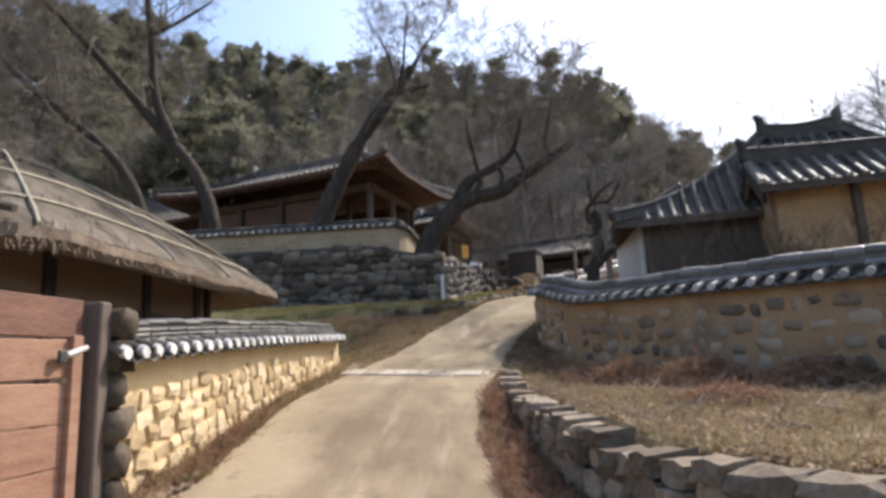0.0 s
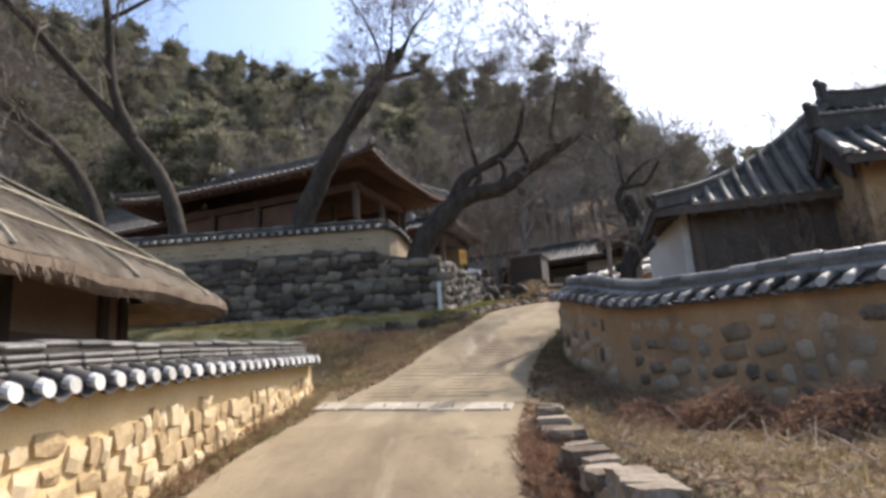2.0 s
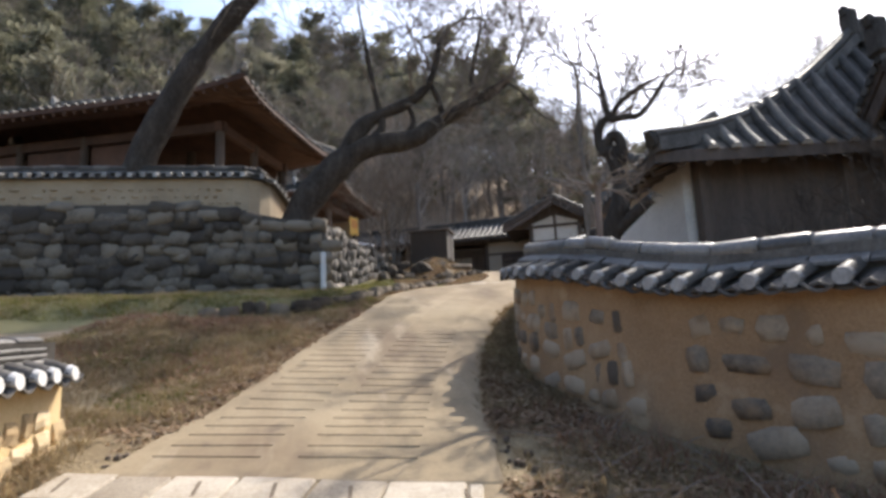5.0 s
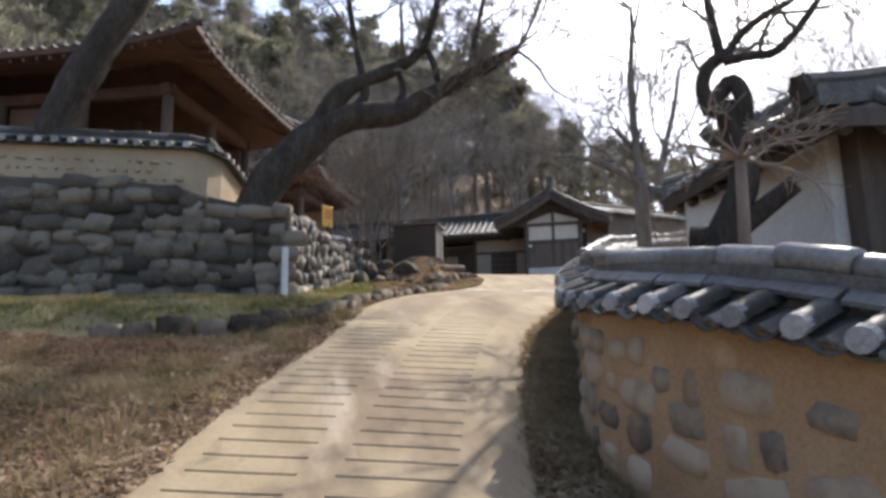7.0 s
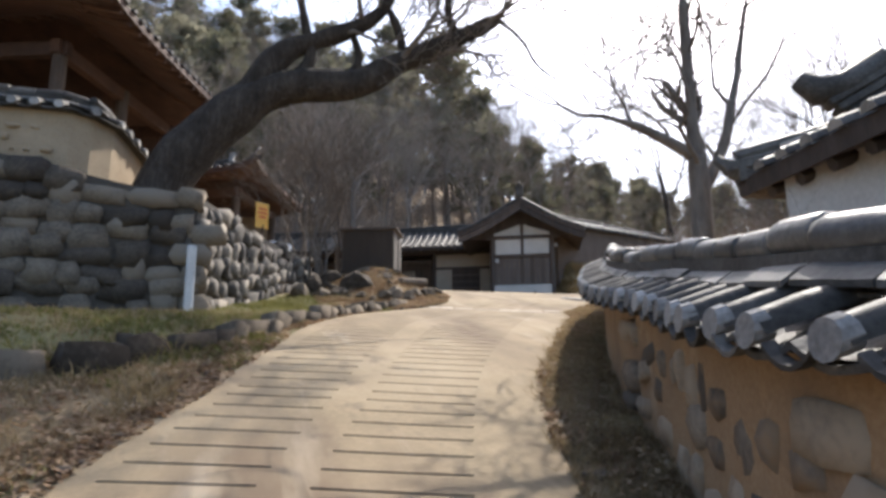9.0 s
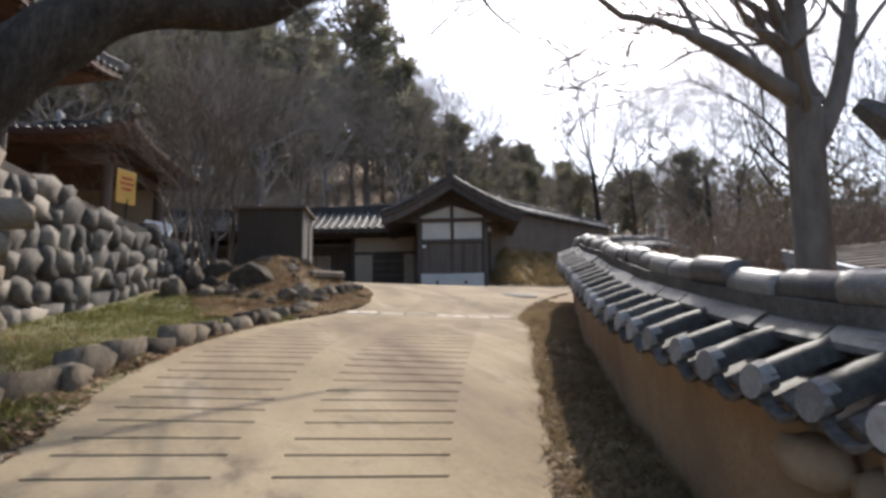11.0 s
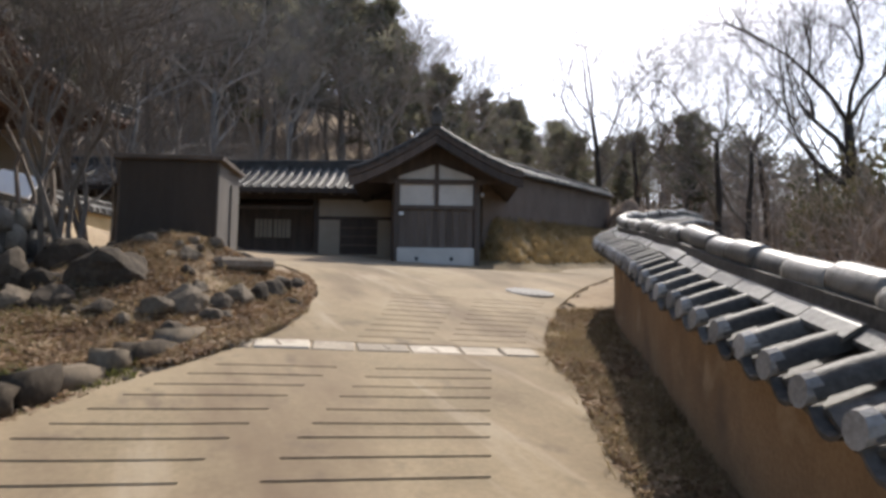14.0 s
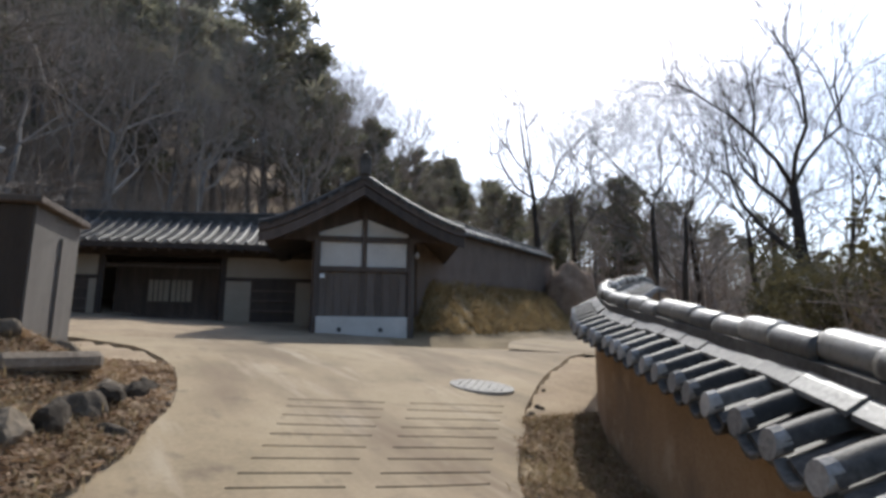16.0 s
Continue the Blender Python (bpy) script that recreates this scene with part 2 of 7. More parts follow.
# ---------------------------------------------------------------- mesh helpers
class Geo:
    """Vertices and faces that become one mesh."""

    def __init__(self):
        self.v, self.f, self.m = [], [], []

    def add(self, verts, faces, slot=0):
        k = len(self.v)
        self.v += [tuple(p) for p in verts]
        self.f += [tuple(i + k for i in f) for f in faces]
        self.m += [slot] * len(faces)
        return self

    def box(self, c, size, x=(1, 0, 0), y=(0, 1, 0), z=(0, 0, 1), bevel=0.0, slot=0):
        """A box with its edges eased by bevel."""
        c, ax = Vector(c), [Vector(a) for a in (x, y, z)]
        h = [s / 2 for s in size]
        if not bevel:
            vs = [c + ax[0] * h[0] * i + ax[1] * h[1] * j + ax[2] * h[2] * k for i in (-1, 1) for j in (-1, 1) for k in (-1, 1)]
            return self.add(vs, [(0, 1, 3, 2), (4, 6, 7, 5), (0, 4, 5, 1), (2, 3, 7, 6), (0, 2, 6, 4), (1, 5, 7, 3)], slot)
        b = min(bevel, min(h) * 0.8)
        ring = [(-1, -1, 0, 1), (-1, -1, 1, 0), (1, -1, 1, 0), (1, -1, 0, 1), (1, 1, 0, 1), (1, 1, 1, 0), (-1, 1, 1, 0), (-1, 1, 0, 1)]
        vs = []
        for k, inset in ((-1, b), (-1, 0), (1, 0), (1, b)):
            for i, j, p, q in ring:
                off = inset
                xx = i * (h[0] - p * b - off * (1 - p))
                yy = j * (h[1] - q * b - off * (1 - q))
                zz = k * (h[2] - (0 if inset else b))
                vs.append(c + ax[0] * xx + ax[1] * yy + ax[2] * zz)
        fs = [tuple(range(7, -1, -1)), tuple(range(24, 32))]
        for r in range(3):
            for i in range(8):
                fs.append((r * 8 + i, r * 8 + (i + 1) % 8, r * 8 + 8 + (i + 1) % 8, r * 8 + 8 + i))
        return self.add(vs, fs, slot)

    def tube(self, pts, radii, n=6, cap=True, slot=0):
        pts = [Vector(p) for p in pts]
        vs, fs = [], []
        ref = None
        for i, p in enumerate(pts):
            d = (pts[min(i + 1, len(pts) - 1)] - pts[max(i - 1, 0)]).normalized()
            if ref is None:
                ref = d.orthogonal().normalized()
            u = (ref - d * ref.dot(d))
            u = u.normalized() if u.length > 1e-5 else d.orthogonal().normalized()
            ref = u
            w = d.cross(u)
            for k in range(n):
                a = 2 * math.pi * k / n
                vs.append(p + (u * math.cos(a) + w * math.sin(a)) * radii[i])
        for i in range(len(pts) - 1):
            for k in range(n):
                fs.append((i * n + k, i * n + (k + 1) % n, (i + 1) * n + (k + 1) % n, (i + 1) * n + k))
        if cap:
            fs += [tuple(range(n - 1, -1, -1)), tuple(range((len(pts) - 1) * n, len(pts) * n))]
        return self.add(vs, fs, slot)

    def half_tube(self, pts, r, up=(0, 0, 1), n=7, thick=0.0, slot=0, capslot=None):
        """A half-round cover tile along pts, open side down, with closed ends."""
        pts = [Vector(p) for p in pts]
        vs, fs = [], []
        for i, p in enumerate(pts):
            d = (pts[min(i + 1, len(pts) - 1)] - pts[max(i - 1, 0)]).normalized()
            side = d.cross(Vector(up)).normalized()
            top = side.cross(d)
            for k in range(n):
                a = math.pi * k / (n - 1)
                vs.append(p + side * math.cos(a) * r + top * math.sin(a) * r)
        for i in range(len(pts) - 1):
            for k in range(n - 1):
                fs.append((i * n + k, i * n + k + 1, (i + 1) * n + k + 1, (i + 1) * n + k))
        self.add(vs, fs, slot)
        e = len(pts) - 1
        self.add(vs[:n], [tuple(range(n))], slot if capslot is None else capslot)
        self.add(vs[e * n:], [tuple(range(n - 1, -1, -1))], slot)
        return self

    def grid(self, rows, slot=0, flip=False):
        """rows: lists of points, all of one length."""
        n = len(rows[0])
        fs = [(i * n + j, i * n + j + 1, (i + 1) * n + j + 1, (i + 1) * n + j) for i in range(len(rows) - 1) for j in range(n - 1)]
        if flip:
            fs = [f[::-1] for f in fs]
        return self.add([p for r in rows for p in r], fs, slot)


def mesh_of(name, geo, *mats, smooth=False):
    me = bpy.data.meshes.new(name)
    me.from_pydata(geo.v, [], geo.f)
    for m in mats:
        me.materials.append(m)
    if any(geo.m):
        me.polygons.foreach_set("material_index", geo.m)
    if smooth:
        me.polygons.foreach_set("use_smooth", [True] * len(geo.f))
    me.validate()
    me.update()
    return me


def thing(name, label, category, at=(0, 0, 0), group="", kind=""):
    """An Empty at the base of a thing."""
    ob = new(name)
    ob.location = at
    ob.empty_display_size = 0.1
    return tagged(ob, label, category, group, kind)


def part(name, data, material, parent, label="", smooth=False, kind=""):
    """One mesh object under a thing; data is a Geo in world places, or a ready mesh."""
    mats = material if isinstance(material, (list, tuple)) else [material]
    me = mesh_of(name, data, *mats, smooth=smooth) if isinstance(data, Geo) else data
    ob = new(name, me)
    ob.parent = parent
    if parent is not None and isinstance(data, Geo):
        p, off = parent, Vector((0, 0, 0))
        while p is not None:
            off += p.location
            p = p.parent
        ob.location = -off
    return tagged(ob, label, "", "", kind)


def piece(name, me, parent, m):
    """A shared mesh as one piece under a thing, at the world pose m."""
    ob = new(name, me)
    ob.parent = parent
    p, off = parent, Vector((0, 0, 0))
    while p is not None:
        off += p.location
        p = p.parent
    ob.matrix_basis = Matrix.Translation(-off) @ m
    return ob


def smooth(a, b, x):
    t = min(1.0, max(0.0, (x - a) / (b - a)))
    return t * t * (3 - 2 * t)


def lerp_line(pts, s):
    """The point at the length s along a polyline, and its direction."""
    for p, q in zip(pts, pts[1:]):
        d = (Vector(q) - Vector(p))
        if s <= d.length or q is pts[-1]:
            return Vector(p) + d.normalized() * s, d.normalized()
        s -= d.length


def line_length(pts):
    return sum((Vector(q) - Vector(p)).length for p, q in zip(pts, pts[1:]))


def rounded(pts, rounds=2):
    """Chaikin's smoothing of a polyline, ends kept."""
    for _ in range(rounds):
        out = [Vector(pts[0])]
        for p, q in zip(pts, pts[1:]):
            p, q = Vector(p), Vector(q)
            out += [p * 0.75 + q * 0.25, p * 0.25 + q * 0.75]
        pts = out + [Vector(pts[-1])]
    return pts


# ---------------------------------------------------------------- lie of the land
PROFILE_Y = [-60, -10, 3.4, 5.5, 8.4, 10, 11.8, 14.2, 16.5, 19.5, 22.5, 24.6, 28.3, 30.8, 33, 37.5, 45, 70]
PROFILE_Z = [-3.5, -0.6, 0.13, 0.28, 0.5, 0.68, 0.99, 1.26, 1.65, 2.4, 3.08, 3.5, 4.1, 4.64, 5.05, 5.5, 6.3, 9.0]
FIELD_WALL = [(1.22, 13.3), (1.16, 12.4), (1.22, 10.8), (1.3, 9.4), (1.42, 8.0), (1.66, 6.8), (2.2, 6.0), (3.4, 5.3), (6.0, 4.6), (10.0, 4.2)]
SIDE_A, SIDE_B = Vector((-0.12, 26.3)), Vector((2.45, 33.2))


def lane(y):
    return float(np.interp(y, PROFILE_Y, PROFILE_Z))


def side_of(line, x, y):
    """Signed distance from a polyline: positive on its left."""
    best, sign = 1e9, 1
    p = Vector((x, y))
    for a, b in zip(line, line[1:]):
        a, b = Vector(a), Vector(b)
        d = b - a
        k = max(0, min(1, (p - a).dot(d) / d.length_squared))
        off = p - (a + d * k)
        if off.length < best:
            best, sign = off.length, (1 if d.x * off.y - d.y * off.x > 0 else -1)
    return best * sign


def hill(x, y):
    d = (y - 46) + 0.5 * max(0, -x - 14) - 0.10 * max(0, x - 6)
    crest = 31.0 - 15.0 * smooth(2, 60, x) + 4 * smooth(-5, -40, x)
    return crest * smooth(-4, 66, d) * smooth(-3, 4, d)


def ground_z(x, y, rough=True):
    z = lane(y)
    # field behind the low stone wall
    if -4 < y < 15 and x > 0.5:
        s = side_of(FIELD_WALL, x, y)
        up = smooth(0.12, 0.4, s) * smooth(15, 12.8, y)
        z += (max(z, 1.0 + 0.03 * (y - 9.6)) - z) * up
    # bank and lawn on the other side of the lane
    if x < 1.5 and 15 < y < 27:
        left = smooth(-0.6, -2.2, x - 0.42 * max(0, y - 19))
        z += left * (0.24 * smooth(21.8, 22.6, y) * smooth(26.0, 23, y) - 0.12 * smooth(15.5, 17.5, y) * smooth(20, 18.5, y))
    # raised court behind the stone wall
    d = (SIDE_B - SIDE_A).normalized()
    off = Vector((x, y)) - SIDE_A
    inside = min(y - 26.42, -(off.x * d.y - off.y * d.x) - 0.12)
    if inside > 0:
        z += (max(z, 5.75) - z) * smooth(0.0, 0.5, inside) * smooth(60, 44, y)
    # rockery mound and the garden behind the other wall
    z += 0.42 * math.exp(-((x - 3.4) ** 2 / 1.3 + (y - 30.4) ** 2 / 2.4))
    z += 0.30 * math.exp(-((x - 3.9) ** 2 / 1.0 + (y - 31.2) ** 2 / 0.5)) * smooth(5.3, 4.7, x)
    z += 1.75 * smooth(12.2, 13.6, x) * smooth(36.5, 39.6, y - 0.62 * (x - 13)) * smooth(60, 47, y)
    z += 0.13 * noise.noise(Vector((x * 0.55, y * 0.55, 11))) * smooth(-1.0, -2.5, x - 0.42 * max(0, y - 19)) * smooth(15.5, 17.5, y) * smooth(24, 22, y)
    z += hill(x, y)
    if rough:
        z += 0.05 * noise.noise(Vector((x * 0.9, y * 0.9, 0))) + 0.025 * noise.noise(Vector((x * 3.1, y * 3.1, 5)))
    return z


LANE_L = rounded([(-1.8, -30), (-1.85, 0), (-1.88, 8.6), (-2.03, 10.3), (-1.95, 13.4), (-1.42, 15.6), (-0.68, 17.5), (-0.2, 19.2), (0.12, 20.2), (0.5, 21.2), (1.0, 22.9), (1.55, 24.8), (2.65, 26.7), (3.95, 27.9), (4.8, 29.0), (5.45, 30.6), (5.65, 32.2), (5.2, 34.2), (4.0, 36.0)], 1)
LANE_R = rounded([(0.8, -30), (0.75, 0), (0.74, 8.6), (0.56, 10.1), (0.72, 11.5), (0.9, 13.2), (1.2, 15.0), (1.6, 17.0), (2.05, 18.4), (2.4, 19.4), (2.97, 20.9), (3.63, 22.1), (4.55, 23.5), (6.0, 25.75), (7.1, 27.9), (8.1, 29.0), (10.0, 30.9), (13.5, 33.5), (18.0, 35.6)], 1)


# ---------------------------------------------------------------- ground and lane
def axis(*runs):
    out = []
    for a, b, step in runs:
        out += list(np.arange(a, b - 1e-6, step))
    return out + [runs[-1][1]]


def lane_span(y):
    ly, lx = [p.y for p in LANE_L], [p.x for p in LANE_L]
    ry, rx = [p.y for p in LANE_R], [p.x for p in LANE_R]
    return float(np.interp(y, ly, lx)), float(np.interp(y, ry, rx))


def build_ground():
    xs = axis((-160, -40, 8), (-40, -12, 1.6), (-12, -4, 0.5), (-4, 8, 0.16), (8, 20, 0.5), (20, 48, 1.6), (48, 200, 9))
    ys = axis((-80, -4, 6), (-4, 3, 0.6), (3, 33, 0.16), (33, 48, 0.5), (48, 110, 2), (110, 320, 15))
    g = Geo()
    rows = []
    for y in ys:
        l, r = lane_span(y)
        row = []
        for x in xs:
            z = ground_z(x, y)
            if y < 37:
                near = smooth(l - 0.45, l - 0.1, x) * smooth(r + 0.45, r + 0.1, x)
                z += (lane(y) + 0.005 + 0.02 * noise.noise(Vector((x * 4, y * 4, 2))) - z) * near
                z -= 0.14 * smooth(l + 0.0, l + 0.2, x) * smooth(r - 0.0, r - 0.2, x)
            row.append((x, y, z))
        rows.append(row)
    g.grid(rows)
    n = len(xs)
    for i in range(len(ys) - 1):
        for j in range(n - 1):
            x, y = (xs[j] + xs[j + 1]) / 2, (ys[i] + ys[i + 1]) / 2
            d = (SIDE_B - SIDE_A).normalized()
            off = Vector((x, y)) - SIDE_A
            inside = min(y - 26.0, -(off.x * d.y - off.y * d.x))
            slot = 0
            if hill(x, y) > 0.4:
                slot = 1
            elif y < 16 and x > 1.2 or (14 < y < 22.4 + 0.6 * x and x < 0) or (x > 11 and 36.5 < y < 50):
                slot = 2
            elif 21.3 + 0.35 * max(0, x + 1) < y < 30 and x < 2.8 and inside < 0.3:
                slot = 3
            g.m[i * (n - 1) + j] = slot
    ob = new("ground", mesh_of("ground", g, soil, hill_soil, dry_turf, lawn_turf, smooth=True))
    return tagged(ob, "sloping ground of dry turf, soil and leaf litter rising to a wooded hill", "ground", kind="structure")


dry_turf = mat("dry_turf", [(0.10, 0.066, 0.036), (0.20, 0.145, 0.075), (0.33, 0.26, 0.145)], 0.9, 34, 1.0, 0.9, deep=0.05, mixfine=0.55)
lawn_turf = mat("lawn_turf", [(0.19, 0.145, 0.075), (0.15, 0.132, 0.055), (0.085, 0.092, 0.03)], 0.8, 30, 1.0, 0.9, deep=0.05, mixfine=0.5)
build_ground()

COLS = [-0.012, 0.0, 0.07, 0.075, 0.22, 0.365, 0.37, 0.47, 0.475, 0.63, 0.785, 0.79, 0.9, 1.0, 1.012]
COLS_UP = [-0.012, 0.0, 0.28, 0.285, 0.41, 0.545, 0.55, 0.62, 0.625, 0.77, 0.915, 0.92, 0.96, 1.0, 1.012]


def build_lane():
    skew = 0.247        # sections cross the lane at a slant
    lc, rc = [p.y + skew * p.x for p in LANE_L], [p.y + skew * p.x for p in LANE_R]

    def at(s):
        l = Vector((float(np.interp(s, lc, [p.x for p in LANE_L])), float(np.interp(s, lc, [p.y for p in LANE_L]))))
        r = Vector((float(np.interp(s, rc, [p.x for p in LANE_R])), float(np.interp(s, rc, [p.y for p in LANE_R]))))
        return l, r

    rng = random.Random(4)
    stops = []          # (s, kind): 0 plain, 1 groove, 2 joint
    j1, j2 = 14.46, 29.15
    end = 36.9
    for s in np.arange(-30, end, 0.55):
        stops.append((float(s), 0))
    stops.append((end, 0))
    cuts = [j1 + 0.68 + 0.255 * i + rng.uniform(-0.02, 0.02) for i in range(int((j2 - j1 - 1.0) / 0.255))]
    cuts += [j2 + 0.45 + 0.27 * i + rng.uniform(-0.02, 0.02) for i in range(10)]
    stops = [q for q in stops if all(abs(q[0] - c) > 0.05 for c in cuts) and abs(q[0] - j1) > 0.3 and abs(q[0] - j2) > 0.3]
    for c in cuts:
        stops += [(c - 0.015, 0), (c - 0.008, 1), (c + 0.008, 1), (c + 0.015, 0)]
    for j, w in ((j1, 0.24), (j2, 0.17)):
        stops += [(j - w - 0.02, 0), (j - w, 2), (j + w, 2), (j + w + 0.02, 0)]
    stops.sort()
    g = Geo()
    rows = []
    for s, kind in stops:
        l, r = at(s)
        cols = COLS_UP if s > j2 else COLS
        keep_l, keep_r = rng.random() < 0.96, rng.random() < 0.97
        wob_l, wob_r = 0.06 * noise.noise(Vector((s * 1.3, 0, 3))), 0.06 * noise.noise(Vector((s * 1.3, 9, 3)))
        row = []
        for c, f in enumerate(cols):
            p = l.lerp(r, f)
            if c < 2:
                p = p + (l - r).normalized() * wob_l
            if c > len(cols) - 3:
                p = p + (r - l).normalized() * wob_r
            z = lane(p.y) + 0.03 + 0.012 * noise.noise(Vector((p.x * 0.8, p.y * 0.8, 1)))
            if c in (0, len(cols) - 1):
                z -= 0.18
            if kind == 1 and 3 <= c <= 5 or kind == 1 and 8 <= c <= 10:
                z -= 0.022
            if kind == 2:
                z -= 0.012
            row.append((p.x, p.y, z))
        rows.append((row, kind))
    n = len(COLS)
    g.grid([r for r, _ in rows])
    for i in range(len(rows) - 1):
        for c in range(n - 1):
            k = i * (n - 1) + c
            if rows[i][1] == 1 and rows[i + 1][1] == 1 and (3 <= c <= 4 or 8 <= c <= 9):
                g.m[k] = 1
            if rows[i][1] == 2 and rows[i + 1][1] == 2:
                g.m[k] = 2
    ob = new("road", mesh_of("road", g, concrete, groove_brown, concrete))
    tagged(ob, "worn tan concrete lane with anti-slip grooves", "road", kind="structure")
    # branch that leaves the yard past the house
    a, b = rounded([(12.6, 34.6), (15.5, 38.0), (20.0, 41.0), (27.0, 45.2), (36, 50)], 2), rounded([(14.0, 33.0), (18.5, 36.0), (23.0, 38.8), (29.5, 42.8), (38, 47.5)], 2)
    g = Geo()
    g.grid([[(p.x, p.y, ground_z(p.x, p.y, False) + 0.02) for p in (l.lerp(r, k / 4) for k in range(5))] for l, r in zip(a, b)])
    ob = new("road_branch", mesh_of("road_branch", g, concrete))
    tagged(ob, "pale concrete side lane leading away past the house", "road", kind="structure")


build_lane()


def drain(a, b, wide, seed):
    """A row of chipped concrete slabs over a channel across the lane; each has a lifting slot."""
    rng = random.Random(seed)
    a, b = Vector(a), Vector(b)
    d = (b - a).normalized()
    n2 = Vector((-d.y, d.x))
    mid = (a + b) / 2
    dr = thing("drain_cover", "row of worn pale concrete slabs with lifting slots over a drain", "drain cover", (mid.x, mid.y, lane(mid.y) - 0.1), kind="structure")
    s, total = 0.0, (b - a).length
    while s < total - 0.1:
        w = min(rng.uniform(0.38, 0.52), total - s)
        c = a + d * (s + w / 2)
        x = Vector((d.x, d.y, (lane((c + d).y) - lane(c.y)))).normalized()
        y = Vector((n2.x, n2.y, (lane((c + n2 * 0.5).y) - lane(c.y)) * 2)).normalized()
        turn = rng.uniform(-0.06, 0.06)
        x, y = (x + y * turn).normalized(), (y - x * turn).normalized()
        z = x.cross(y)
        c3 = Vector((c.x, c.y, lane(c.y) - 0.006 + rng.uniform(-0.007, 0.006)))
        deep = wide * rng.uniform(0.78, 1.0)
        k = Geo()
        k.box(c3, (w - 0.014, deep, 0.09), x, y, z, bevel=0.014)
        sl = part("slab", k, joint_concrete, dr)
        if rng.random() < 0.75:
            k = Geo()
            k.box(c3 + x * rng.uniform(-0.08, 0.08) + z * 0.043, (0.025, deep * 0.55, 0.008), (x + y * 0.25).normalized(), (y - x * 0.25).normalized(), z)
            part("slot", k, groove_brown, sl)
        s += w


drain((-1.78, 15.02), (0.92, 14.22), 0.46, 3)
drain((3.75, 28.27), (6.72, 27.44), 0.34, 4)


# ---------------------------------------------------------------- stones
def stone_mesh(name, seed, material, boxy=0.6, rag=0.12, soft=True):
    """A rounded, uneven unit stone of 48 triangles."""
    rng = random.Random(seed)
    idx, vs, fs = {}, [], []
    for i in (-1, 0, 1):
        for j in (-1, 0, 1):
            for k in (-1, 0, 1):
                if i == j == k == 0:
                    continue
                v = Vector((i, j, k))
                q = v.normalized() * (1.0 - boxy) + v * boxy * 0.92
                q += Vector([rng.uniform(-rag, rag) for _ in range(3)])
                idx[(i, j, k)] = len(vs)
                vs.append(q * 0.5)
    for ax in range(3):
        for side in (-1, 1):
            for u in (-1, 0):
                for w in (-1, 0):
                    quad = []
                    for du, dw in ((0, 0), (1, 0), (1, 1), (0, 1)):
                        c = [0, 0, 0]
                        c[ax], c[(ax + 1) % 3], c[(ax + 2) % 3] = side, u + du, w + dw
                        quad.append(idx[tuple(c)])
                    fs.append(quad if side > 0 else quad[::-1])
    g = Geo()
    g.add(vs, fs)
    me = mesh_of(name, g, material, smooth=soft)
    return me


def frame_at(p, x, y, z, size=(1, 1, 1)):
    m = Matrix.Identity(4)
    for c, (v, s) in enumerate(zip((x, y, z), size)):
        for r in range(3):
            m[r][c] = v[r] * s
    m.translation = p
    return m


def face_stones(parent, plan, base, top, meshes, w, h, seed, fill=1.0, gap=0.02, proud=0.05, depth=0.22, limit=290, jitter=0.5):
    """Courses of single stones on the face of a wall: plan runs with the face on its right."""
    rng = random.Random(seed)
    total, made = line_length(plan), 0
    zmin = min(base(*lerp_line(plan, s)[0][:2]) for s in np.linspace(0, total, 30))
    zmax = max(top(*lerp_line(plan, s)[0][:2]) for s in np.linspace(0, total, 30))
    rows = max(1, round((zmax - zmin) / h)) + 1
    for r in range(rows):
        s = rng.uniform(0, w * 0.6)
        while s < total - w * 0.3:
            sw = w * rng.choice((0.6, 0.8, 0.95, 1.1, 1.4)) * rng.uniform(0.9, 1.1)
            p, d = lerp_line(plan, s + sw / 2)
            sh = h * rng.uniform(0.8, 1.4)
            lo, hi = base(p.x, p.y), top(p.x, p.y)
            z = lo + (r + 0.5) * h + rng.uniform(-1, 1) * jitter * h * 0.5
            if z + 0.3 * sh < hi and z - sh * 0.5 < hi and rng.random() < fill and made < limit and z > lo - 0.1:
                sh = min(sh, 2 * (hi - z) + 0.02)
                out = Vector((d.y, -d.x, 0))
                up = Vector((0, 0, 1))
                along = Vector((d.x, d.y, 0))
                tilt = rng.uniform(-0.22, 0.22)
                a2, u2 = along * math.cos(tilt) + up * math.sin(tilt), up * math.cos(tilt) - along * math.sin(tilt)
                pos = Vector((p.x, p.y, z)) + out * (proud * rng.uniform(0.5, 1.3) - depth / 2)
                m = frame_at(pos, a2, out, u2, ((sw - gap), depth, (sh - gap)))
                piece("stone", meshes[rng.randrange(len(meshes))], parent, m)
                made += 1
            s += sw
    return made


